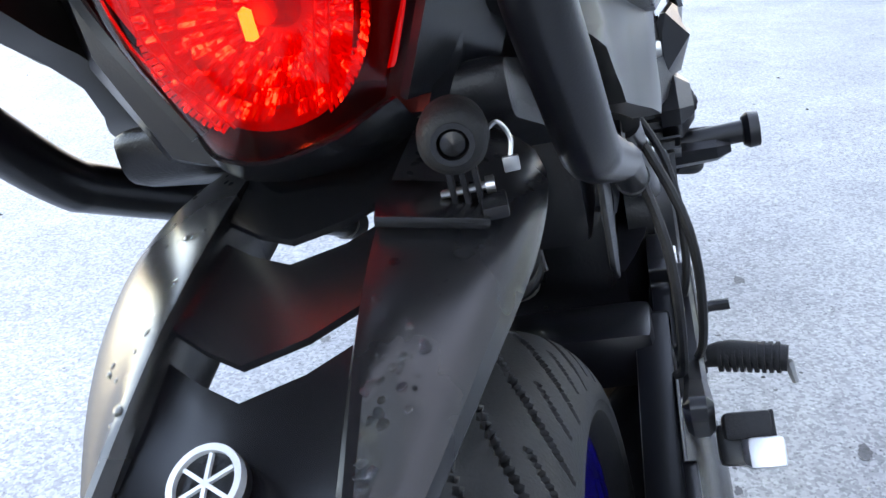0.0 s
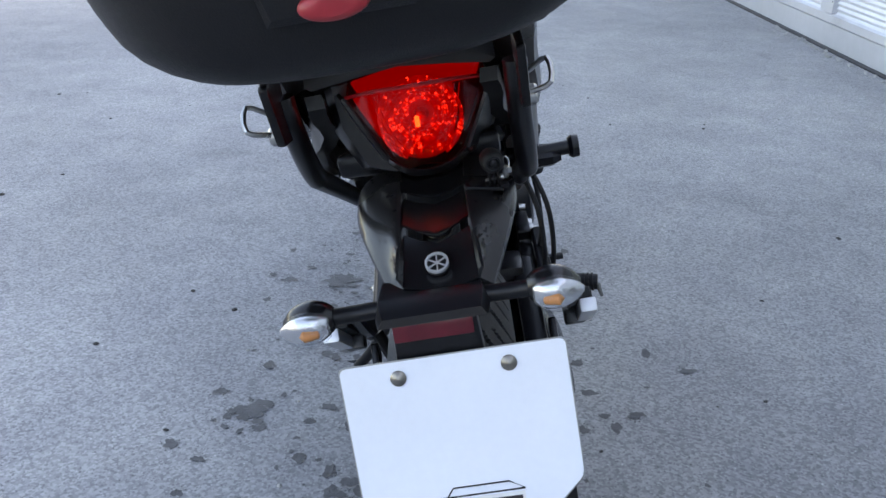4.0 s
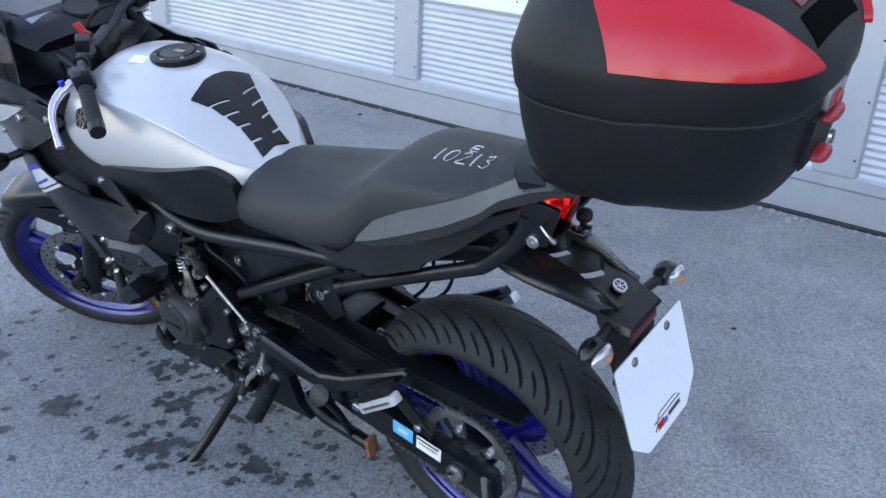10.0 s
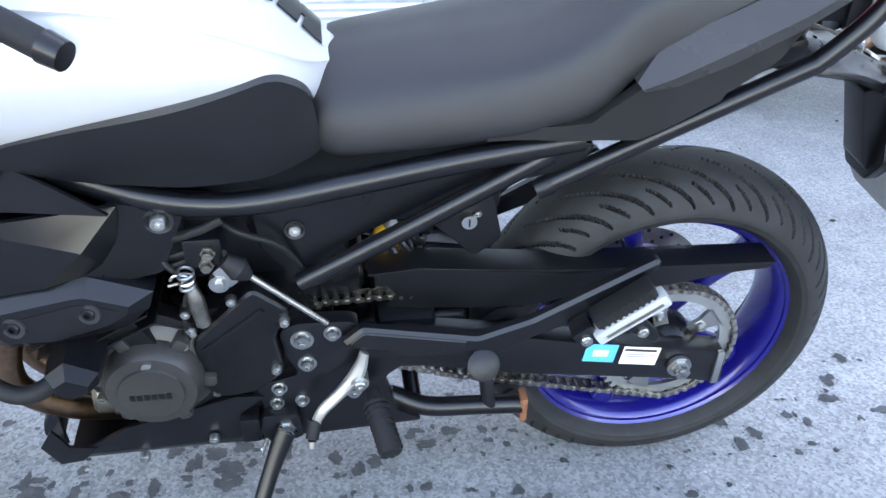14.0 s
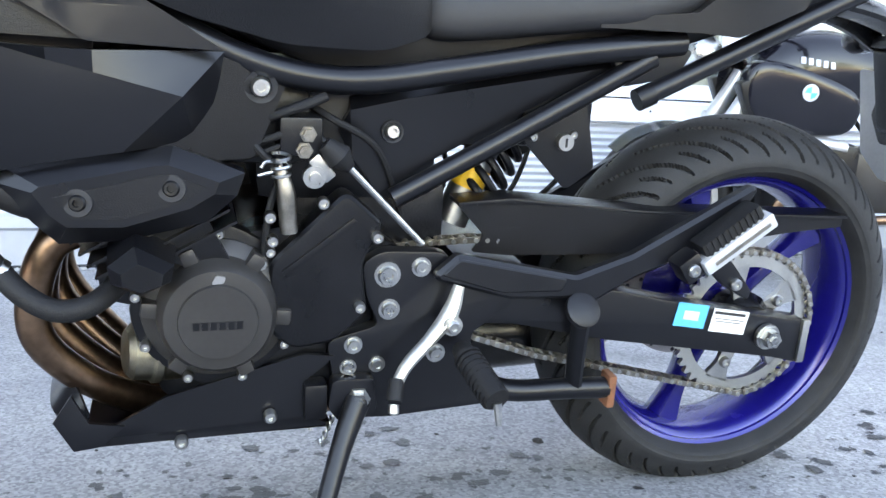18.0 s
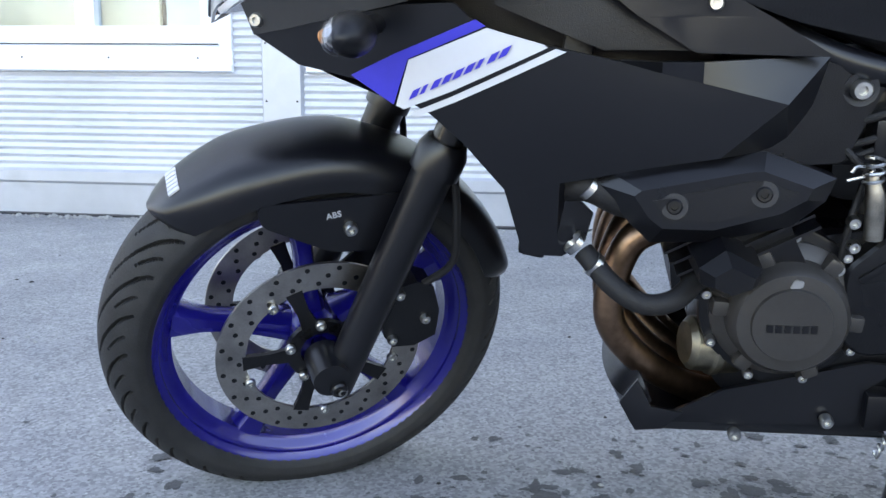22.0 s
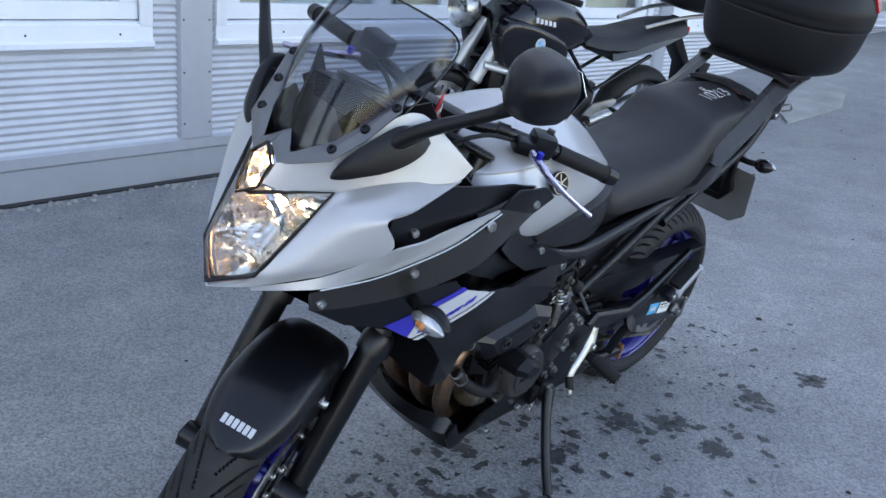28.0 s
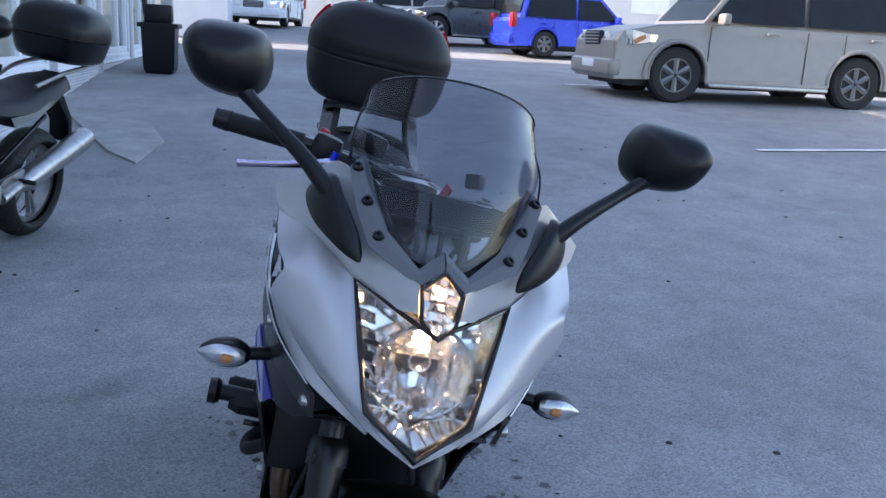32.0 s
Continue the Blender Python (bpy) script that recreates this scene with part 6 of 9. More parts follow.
def strip():
    return shell([[(-0.066, 1.504, 0.76), (-0.144, 1.422, 0.802), (-0.2215, 1.353, 0.874), (-0.231, 1.293, 0.882), (-0.235, 1.236, 0.896), (-0.234, 1.113, 0.908)], SEAM], 0.004, 5, 6)


def brow():
    return shell([[(-0.034, 1.457, 0.963), (-0.06, 1.436, 0.973), (-0.1, 1.392, 1.0), (-0.142, 1.318, 1.068), (-0.162, 1.29, 1.08), (-0.18, 1.272, 1.07)],
                  [(-0.03, 1.476, 0.928), (-0.06, 1.446, 0.922), (-0.1145, 1.393, 0.931), (-0.17, 1.335, 0.966), (-0.2335, 1.26, 0.987), (-0.249, 1.236, 1.016)]], 0.004, 6, 6)


both("nose_cheek", cheek, silver, label="silver painted nose panel", smooth=50)
both("nose_strip", strip, silver, label="silver side of the nose", smooth=50)
both("nose_pinstripe", lambda: tube([(x - 0.0045, y, z) for x, y, z in SEAM[1:]], 0.0014, 6, 4), trim)
both("nose_brow", brow, silver, smooth=50)
both("nose_inner", lambda: shell([[(-0.145, 1.25, 1.09), (-0.1, 1.3, 1.06), (-0.06, 1.36, 1.0), (0, 1.4, 0.97)], [(-0.17, 1.2, 1.0), (-0.12, 1.25, 0.98), (-0.06, 1.3, 0.95), (0, 1.32, 0.94)], [(-0.2, 1.15, 0.94), (-0.14, 1.18, 0.92), (-0.07, 1.2, 0.91), (0, 1.2, 0.91)]], 0.004, 4, 4), plastic, smooth=50)

# headlight
head = part("headlight", loft([[(-0.118, 1.39, 0.935), (0, 1.455, 0.905), (0.118, 1.39, 0.935), (0.076, 1.488, 0.786), (0, 1.522, 0.748), (-0.076, 1.488, 0.786)], [(-0.1, 1.33, 0.92), (0, 1.36, 0.9), (0.1, 1.33, 0.92), (0.07, 1.38, 0.79), (0, 1.4, 0.76), (-0.07, 1.38, 0.79)]], 1, 1, False), reflector, bike, "lit clear headlight with faceted reflector", smooth=20)
part("lamp_back", loft([[(-0.11, 1.345, 0.93), (0, 1.37, 0.91), (0.11, 1.345, 0.93), (0.075, 1.4, 0.785), (0, 1.42, 0.755), (-0.075, 1.4, 0.785)], [(-0.1, 1.33, 0.92), (0, 1.36, 0.9), (0.1, 1.33, 0.92), (0.07, 1.38, 0.79), (0, 1.4, 0.76), (-0.07, 1.38, 0.79)]], 1, 1), reflector, head)
bm = bmesh.new()
mm = align((0, 1.4, 0.842), (0, 0.96, -0.12))
rings = []
for i in range(15):
    r = 0.009 + 0.061 * i / 14
    ring = []
    for q in range(96):
        a = 2 * math.pi * q / 96
        flute = 0.0035 * (1 if math.floor(r * math.cos(a) / 0.0135 + 0.5) % 2 else -1) * min(1.0, i / 5)
        ring.append(bm.verts.new(mm @ Vector((0.06 * (r / 0.07) ** 2 - 0.01 + flute, r * math.cos(a), r * math.sin(a)))))
    rings.append(ring)
for a, b in zip(rings, rings[1:]):
    for j in range(96):
        bm.faces.new((a[j], a[(j + 1) % 96], b[(j + 1) % 96], b[j]))
bmesh.ops.solidify(bm, geom=bm.faces[:], thickness=0.002)
part("reflector_bowl", bm, reflector, head, "bright fluted reflector bowl", smooth=14)
part("bowl_rim", lathe([(0.048, 0.069), (0.056, 0.0705), (0.056, 0.0735), (0.046, 0.0735)], 64, mm), reflector, head, "polished bowl rim")
part("bulb_shield", lathe([(0.006, 0.012), (0.02, 0.014), (0.021, 0.0165), (0.006, 0.0145)], 28, mm), reflector, head)
part("bulb", lathe([(-0.02, 0), (-0.018, 0.007), (0.01, 0.007), (0.016, 0)], 16, align((0.0, 1.42, 0.866), (0, 1, -0.1)), False), head_bulb, head, "glowing headlight bulb", smooth=60)
bm = bmesh.new()
for k in range(9):
    add_box(bm, (-0.052 + k * 0.013, 1.468 - abs(k - 4) * 0.005, 0.776 + abs(k - 4) * 0.004), (0.0118, 0.004, 0.034), pose(0, 0, 0, -48 + 6 * (k % 2), 0, (k - 4) * 7))
for k in range(6):
    for s in (-1, 1):
        add_box(bm, (s * (0.093 - k * 0.004), 1.4 + k * 0.013, 0.912 - k * 0.02), (0.03, 0.003, 0.0175), pose(0, 0, 0, -24 + 10 * (k % 2), 0, -s * 34))
loose("reflector_facet", bm, reflector, head)
for s in (-1, 1):
    part("inner_bezel", tube([(s * 0.112, 1.398, 0.926), (s * 0.092, 1.446, 0.86), (s * 0.071, 1.496, 0.787), (s * 0.001, 1.53, 0.751)], 0.0042, 8, 2), gloss_black, head)
    for k in range(11):
        u = k / 10
        part("amber_bead", box((s * (0.067 - 0.062 * u), 1.503 + 0.034 * u, 0.779 - 0.03 * u), (0.0052, 0.004, 0.006), pose(0, 0, 0, 0, 0, -s * 28), bevel=0.001), amber, head)


def lens_half():
    return shell([[(-0.115, 1.4, 0.934), (-0.094, 1.452, 0.862), (-0.073, 1.503, 0.787), (-0.002, 1.54, 0.748)],
                  [(-0.05, 1.452, 0.915), (-0.047, 1.492, 0.855), (-0.04, 1.525, 0.795), (-0.001, 1.545, 0.752)],
                  [(0.0, 1.478, 0.902), (0.0, 1.51, 0.85), (0.0, 1.535, 0.795), (0.0, 1.547, 0.755)]], 0.002, 4, 5)
for o in both("headlight_lens", lens_half, clear_lens, head, "clear headlight lens", 60):
    o.visible_shadow = False
both("lens_rim", lambda: tube([(0.0, 1.482, 0.9), (-0.05, 1.452, 0.918), (-0.115, 1.4, 0.938), (-0.095, 1.452, 0.862), (-0.074, 1.504, 0.787), (0.0, 1.543, 0.747)], 0.0035, 8, 0), gloss_black, head)
part("position_light", loft([[(0, 1.448, 0.98), (-0.026, 1.456, 0.956), (-0.021, 1.47, 0.922), (0, 1.488, 0.908), (0.021, 1.47, 0.922), (0.026, 1.456, 0.956)], [(0, 1.41, 0.972), (-0.02, 1.415, 0.955), (-0.017, 1.43, 0.925), (0, 1.44, 0.912), (0.017, 1.43, 0.925), (0.02, 1.415, 0.955)]], 1, 1, False), reflector, head, "lit position light above the headlight", smooth=20)
bm = bmesh.new()
for k in range(5):
    for j in range(4):
        add_box(bm, (-0.0165 + 0.011 * j, 1.424 + 0.006 * k + 0.003 * (j in (1, 2)), 0.966 - 0.0115 * k), (0.0108, 0.003, 0.0112), pose(0, 0, 0, (-22, 8, 26, -6)[(j + k) % 4], 0, (16, -14, 10, -20)[(j + 2 * k) % 4]))
loose("position_facet", bm, reflector, head)
part("position_bulb", lathe([(-0.008, 0), (-0.006, 0.0075), (0.006, 0.0075), (0.012, 0)], 14, align((0, 1.448, 0.952), (0, 1, 0)), False), side_bulb, head, "glowing position bulb")
part("position_lens", shell([[(-0.001, 1.45, 0.982), (0, 1.4505, 0.982), (0.001, 1.45, 0.982)], [(-0.027, 1.462, 0.957), (0, 1.474, 0.957), (0.027, 1.462, 0.957)], [(-0.022, 1.479, 0.921), (0, 1.489, 0.921), (0.022, 1.479, 0.921)], [(-0.001, 1.5, 0.906), (0, 1.5005, 0.906), (0.001, 1.5, 0.906)]], 0.002, 4, 4), clear_lens, head, smooth=60).visible_shadow = False
part("position_rim", tube([(0, 1.452, 0.984), (-0.029, 1.463, 0.958), (-0.024, 1.481, 0.92), (0, 1.503, 0.904), (0.024, 1.481, 0.92), (0.029, 1.463, 0.958), (0, 1.452, 0.984)], 0.0032, 8, 0), gloss_black, head)

# screen, mirrors, dash
def screen_rows(k=0.0):
    top = [(-0.135, 1.205, 1.168), (-0.128, 1.222, 1.198), (-0.075, 1.272, 1.224), (0, 1.288, 1.232), (0.075, 1.272, 1.224), (0.128, 1.222, 1.198), (0.135, 1.205, 1.168)]
    mid = [(-0.148, 1.262, 1.118), (-0.125, 1.305, 1.12), (-0.072, 1.352, 1.108), (0, 1.372, 1.1), (0.072, 1.352, 1.108), (0.125, 1.305, 1.12), (0.148, 1.262, 1.118)]
    low = [(-0.134, 1.305, 1.072), (-0.112, 1.352, 1.03), (-0.07, 1.396, 0.992), (0, 1.418, 0.978), (0.07, 1.396, 0.992), (0.112, 1.352, 1.03), (0.134, 1.305, 1.072)]
    return [top, mid, low]
screen = part("windscreen", shell(screen_rows(), 0.0025, 6, 4), screen_glass, bike, "smoked clear windscreen with dust specks", smooth=60)
screen.visible_shadow = False
part("screen_edge", tube([(-0.145, 1.305, 1.075), (-0.15, 1.262, 1.118), (-0.138, 1.205, 1.165), (-0.128, 1.22, 1.199), (-0.075, 1.271, 1.225), (0, 1.287, 1.233), (0.075, 1.271, 1.225), (0.128, 1.22, 1.199), (0.138, 1.205, 1.165), (0.15, 1.262, 1.118), (0.145, 1.305, 1.075)], 0.0018, 6, 4), gloss_black, screen)
def skirt():
    """A grey band along the lower edge of the screen, with a raised V in the middle."""
    upper = [(-0.126, 1.29, 1.098), (-0.105, 1.341, 1.052), (-0.083, 1.386, 1.012), (-0.0355, 1.4351, 0.9784), (-0.001, 1.4088, 1.0027)]
    lower = [(-0.149, 1.318, 1.08), (-0.131, 1.366, 1.03), (-0.109, 1.412, 0.992), (-0.0346, 1.4562, 0.9604), (-0.001, 1.4452, 0.9831)]
    middle = [tuple((a + b) / 2 + c for a, b, c in zip(p, q, (0, 0.003, 0.003))) for p, q in zip(upper, lower)]
    return shell([upper, middle, lower], 0.0025, 2, 1)


both("screen_skirt", skirt, screen_grey, screen, "grey screen base", 20)
for s in (-1, 1):
    for x, y, z in ((0.096, 1.398, 1.003), (0.117, 1.355, 1.041), (0.137, 1.314, 1.0795)):
        part("screen_bolt", bolt((s * x, y + 0.003, z + 0.002), (s * 0.35, 0.6, 0.7), 0.0085, 0.005), plastic, screen)
    base = part("mirror", loft([[(s * (0.35 + 0.064 * a * k), 1.262 + dy + 0.02 * a * k, 1.185 + 0.054 * b * k) for a, b in ((1.0, 0.25), (0.75, 0.85), (0.1, 1.0), (-0.7, 0.9), (-1.0, 0.2), (-0.92, -0.6), (-0.4, -0.95), (0.55, -0.7))] for dy, k in ((-0.03, 0.99), (-0.022, 1.0), (0.005, 0.95), (0.033, 0.75), (0.052, 0.3))], 4, 4), plastic, bike, "black oval rear-view mirror on a stalk", smooth=60)
    part("mirror_glass", prism([(s * 0.06 * a, 0.05 * b) for a, b in ((1.0, 0.25), (0.75, 0.85), (0.1, 1.0), (-0.7, 0.9), (-1.0, 0.2), (-0.92, -0.6), (-0.4, -0.95), (0.55, -0.7))], -0.0005, 0.0005, axis="y"), mirror_mat, base, m=pose(s * 0.35, 1.2275, 1.185, -9, 0, 0))
    part("mirror_stalk", tube([(s * 0.165, 1.345, 1.035), (s * 0.21, 1.325, 1.075), (s * 0.262, 1.295, 1.11), (s * 0.3, 1.275, 1.135), (s * 0.325, 1.27, 1.155)], [0.015, 0.0125, 0.0105, 0.0105, 0.014], 12, 4), plastic, base)
    part("mirror_foot", loft([[(s * (x + 0.02 * k), y + 0.004 * k, z - wz * 0.5), (s * x, y + 0.012 * k, z + wz), (s * (x - 0.016 * k), y + 0.002 * k, z + wz * 1.1), (s * (x - 0.004 * k), y - 0.012 * k, z - 0.006 * k)] for x, y, z, wz, k in ((0.116, 1.412, 0.966, 0.001, 0.15), (0.124, 1.404, 0.974, 0.006, 0.6), (0.14, 1.388, 0.99, 0.014, 0.95), (0.163, 1.36, 1.01, 0.026, 1), (0.178, 1.33, 1.028, 0.03, 1), (0.185, 1.305, 1.04, 0.02, 0.9), (0.188, 1.285, 1.045, 0.006, 0.3))], 4, 3), plastic, base, smooth=60)
    fi = part("front_indicator", loft([[(s * x, 1.275 + r * 1.1 * math.cos(a), 0.748 + r * math.sin(a)) for a in [k * math.pi / 4 for k in range(8)]] for x, r in ((0.235, 0.011), (0.25, 0.02), (0.27, 0.024), (0.295, 0.017), (0.312, 0.004))], 4, 3), plastic, bike, "teardrop front indicator", smooth=60)
    part("stem", tube([(s * 0.2, 1.262, 0.752), (s * 0.24, 1.272, 0.749)], 0.011, 12, 0), plastic, fi)
    def front_lens(k):
        return loft([[(s * x, 1.29 + r * k * 0.7 * math.cos(a), 0.748 + r * k * math.sin(a)) for a in [q * math.pi / 6 for q in range(12)]] for x, r in ((0.242, 0.011), (0.254, 0.019), (0.272, 0.022), (0.295, 0.016), (0.313, 0.004))], 4, 2)
    part("indicator_lens", front_lens(1.0), clear_lens, fi, "clear indicator lens", smooth=60).visible_shadow = False
    part("indicator_reflector", front_lens(0.8), lamp_lens, fi, "silvered reflector", smooth=60)
    part("indicator_bulb", lathe([(-0.012, 0), (-0.008, 0.0065), (0.006, 0.0075), (0.01, 0)], 12, align((s * 0.27, 1.301, 0.747), (s, 0.2, 0)), False), amber, fi)
dash = part("dashboard", loft([[(-0.11, 1.3, 1.02), (-0.11, 1.285, 1.055), (0.11, 1.285, 1.055), (0.11, 1.3, 1.02)], [(-0.12, 1.23, 1.005), (-0.12, 1.215, 1.04), (0.12, 1.215, 1.04), (0.12, 1.23, 1.005)], [(-0.1, 1.18, 0.985), (-0.1, 1.17, 1.01), (0.1, 1.17, 1.01), (0.1, 1.18, 0.985)]], 2, 2), plastic, bike, "black instrument cluster")
part("rev_counter", lathe([(0, 0), (0, 0.045), (0.01, 0.046), (0.012, 0.042), (0.008, 0.04), (0.008, 0)], 32, align((0.045, 1.235, 1.045), (0, -0.35, 1)), False), engine_grey, dash)
part("display", box((-0.05, 1.235, 1.048), (0.08, 0.05, 0.004), pose(0, 0, 0, 19), bevel=0.002), clear_lens, dash)
part("display_face", box((-0.05, 1.235, 1.045), (0.076, 0.046, 0.003), pose(0, 0, 0, 19)), alloy, dash)

# fork, front mudguard, bars: all turned with the steering
AX = Vector((0, -math.sin(radians(26)), math.cos(radians(26))))
for s in (-1, 1):
    b0 = Vector((s * 0.108, 1.432, 0.262))
    leg = part("fork_leg", add_lathe(tube([b0, b0 + AX * 0.36], [0.0245, 0.028], 18, 3), [(0.355, 0), (0.355, 0.0335), (0.385, 0.0335), (0.4, 0.027), (0.4, 0)], 20, Matrix.Translation(b0) @ AX.to_track_quat("X", "Z").to_matrix().to_4x4(), False), satin_black, bike, "satin black fork leg", m=STEER)
    part("fork_tube", tube([b0 + AX * 0.38, b0 + AX * 0.79], 0.0215, 18, 0), gloss_black, leg)
    part("axle_clamp", add_bolt(add_lathe(bmesh.new(), [(-0.03, 0), (-0.03, 0.026), (0.028, 0.028), (0.028, 0)], 20, Matrix.Translation((s * 0.108, 1.44, 0.3)), False), (s * 0.14, 1.432, 0.284), (s, 0, 0), 0.012, 0.006), satin_black, leg)
    part("axle_bolt", bolt((s * 0.138, 1.428, 0.28), (s, 0, 0), 0.008, 0.008), steel, leg)
    cal = part("brake_caliper", loft([[(s * x, 1.31 + dy, 0.36 + dz) for dy, dz in ((-0.03, -0.045), (0.035, -0.05), (0.045, 0.0), (0.02, 0.05), (-0.03, 0.04))] for x in (0.062, 0.07, 0.1, 0.108)], 2, 2), engine_black, leg, "black two-piston brake caliper")
    bm = bmesh.new()
    for y, z in ((1.33, 0.4), (1.345, 0.325), (1.295, 0.35)):
        add_bolt(bm, (s * 0.11, y, z), (s, 0, 0), 0.0075, 0.006)
    loose("caliper_bolt", bm, steel, cal)
    part("brake_hose", tube([(s * 0.1, 1.3, 0.4), (s * 0.115, 1.255, 0.44), (s * 0.12, 1.25, 0.52), (s * 0.115, 1.245, 0.6), (s * 0.09, 1.18, 0.72)], 0.0055, 8, 5), grip_rubber, leg)
for z0, d in ((0.79, 0.03), (0.97, 0.02)):
    part("triple_clamp", box((0, 1.43 - (z0 - 0.262) * 0.4877 - 0.01, z0), (0.27, 0.09, d), pose(0, 0, 0, 26), bevel=0.012), engine_black, bike, m=STEER)
rows = []
for a, hw, lift in ((52, 0.02, -0.002), (55, 0.05, 0.0), (61, 0.066, 0.004), (69, 0.076, 0.006), (78, 0.08, 0.008), (95, 0.08, 0.01), (110, 0.078, 0.006), (130, 0.072, 0.002), (150, 0.066, 0.0), (166, 0.06, -0.002), (172, 0.04, -0.004)):
    ar = radians(a)
    rows.append([(x, 1.44 + (0.312 + lift * w * 0.35 - drop) * math.cos(ar), 0.3 + (0.312 + lift * w * 0.35 - drop) * math.sin(ar)) for x, drop, w in ((-hw, 0.05, 0), (-hw * 0.96, 0.022, 0.2), (-hw * 0.7, 0.004, 0.7), (0, 0, 1), (hw * 0.7, 0.004, 0.7), (hw * 0.96, 0.022, 0.2), (hw, 0.05, 0))])
fender = part("front_mudguard", shell(rows, 0.003, 4, 4), satin_black, bike, "satin black front mudguard", smooth=50, m=STEER)
for s in (-1, 1):
    part("mudguard_ear", panel(rounded([(1.5, 0.56), (1.3, 0.54), (1.33, 0.46), (1.41, 0.47), (1.5, 0.53)], 0.02), lambda y, z: s * 0.081, 0.006), satin_black, fender)
    part("mudguard_bolt", bolt((s * 0.086, 1.385, 0.505), (s, 0, 0), 0.0095, 0.006), steel, fender)
    text_part("ABS", 0.012, 0.0006, trim, fender, Matrix.Translation((s * 0.0825, 1.405, 0.528)) @ pose(0, 0, 0, 90, 0, s * 90) @ pose(0, 0, 0, 0, 0, s * -4))
bm = bmesh.new()
for k in range(6):
    a = radians(60.5)
    add_box(bm, (-0.0262 + k * 0.0105, 1.44 + 0.3125 * math.cos(a), 0.3 + 0.3125 * math.sin(a)), (0.0078, 0.004, 0.0165), pose(0, 0, 0, 60.5))
loose("mudguard_print_bar", bm, white_paint, fender, "row of white lettering shown as bars")
bar = part("handlebar", tube([(-0.26, 0.985, 1.012), (-0.2, 1.02, 1.02), (-0.12, 1.062, 1.026), (-0.07, 1.072, 1.012), (0, 1.075, 1.006), (0.07, 1.072, 1.012), (0.12, 1.062, 1.026), (0.2, 1.02, 1.02), (0.26, 0.985, 1.012)], 0.0115, 14, 5), gloss_black, bike, "black tubular handlebar turned to one side", m=STEER)
part("bar_clamp", box((0, 1.075, 1.0), (0.1, 0.04, 0.045), bevel=0.01), engine_black, bar)
for s in (-1, 1):
    g = part("grip", tube([(s * 0.228, 1.003, 1.016), (s * 0.335, 0.936, 0.997)], 0.0165, 18, 0), grip_rubber, bar, "black rubber grip")
    part("bar_end", tube([(s * 0.332, 0.938, 0.9975), (s * 0.352, 0.925, 0.994)], [0.0185, 0.0165], 18, 0), gloss_black, bar)
    part("switch_box", box((s * 0.195, 1.022, 1.024), (0.05, 0.045, 0.048), pose(0, 0, 0, 0, 0, s * -32), bevel=0.012), plastic, bar)
    part("switch", box((s * 0.2, 1.005, 1.048), (0.016, 0.012, 0.01), bevel=0.003), red_fob if s > 0 else engine_grey, bar)
    lv = part("lever", tube([(s * 0.185, 1.055, 1.015), (s * 0.225, 1.08, 1.005), (s * 0.265, 1.082, 0.99), (s * 0.31, 1.062, 0.968), (s * 0.342, 1.042, 0.952)], [0.011, 0.0105, 0.008, 0.0065, 0.0085], 12, 5, flat=0.75), purple_alloy, bar, "violet anodised hand lever")
    part("lever_adjuster", lathe([(-0.009, 0), (-0.009, 0.0065), (0.009, 0.0065), (0.009, 0)], 16, align((s * 0.205, 1.072, 1.02), (0, 0, 1)), False), blue_anod, lv)
    part("lever_bracket", box((s * 0.165, 1.05, 1.018), (0.04, 0.045, 0.03), pose(0, 0, 0, 0, 0, s * -28), bevel=0.008), engine_black, bar)
    part("control_cable", tube([(s * 0.15, 1.06, 1.02), (s * 0.1, 1.13, 1.03), (s * 0.05, 1.16, 0.98), (s * 0.06, 1.12, 0.88)], 0.0045, 8, 6), grip_rubber, bar)
part("brake_reservoir", box((0.16, 1.075, 1.065), (0.06, 0.04, 0.035), pose(0, 0, 0, 0, 0, -20), bevel=0.008), plastic, bar)
part("mount_clamp", lathe([(-0.012, 0), (-0.012, 0.014), (0.012, 0.014), (0.012, 0)], 18, align((-0.12, 1.062, 1.027), (1, 0.4, 0)), False), plastic, bar)
part("phone_mount", box((-0.13, 1.03, 1.075), (0.04, 0.03, 0.03), pose(0, 0, 0, 20, 0, 30), bevel=0.006), plastic, bar)
key = part("ignition", lathe([(0, 0), (0, 0.02), (0.035, 0.02), (0.038, 0.015), (0.038, 0)], 20, align((0, 1.13, 0.975), (0, -0.3, 1)), False), engine_black, bike, m=STEER)
part("key", box((0, 1.118, 1.035), (0.003, 0.022, 0.04), pose(0, 0, 0, -15), bevel=0.001), red_fob, key, "ignition key with red head")
part("key_tag", box((-0.012, 1.1, 0.985), (0.004, 0.03, 0.05), pose(0, 0, 0, 10, 15, 20), bevel=0.002), red_fob, key, "red key tag")
part("key_ring", lathe([(-0.001, 0.012), (-0.001, 0.014), (0.001, 0.014), (0.001, 0.012)], 20, align((-0.004, 1.108, 1.02), (1, 0.3, 0))), steel, key)
for k in range(5):
    part("front_cable", tube([(-0.1 + 0.05 * k, 1.1, 0.98), (-0.08 + 0.04 * k, 1.17, 0.95 - 0.02 * (k % 2)), (-0.06 + 0.03 * k, 1.16, 0.85), (-0.05 + 0.02 * k, 1.1, 0.78)], 0.005, 8, 5), grip_rubber, bike)

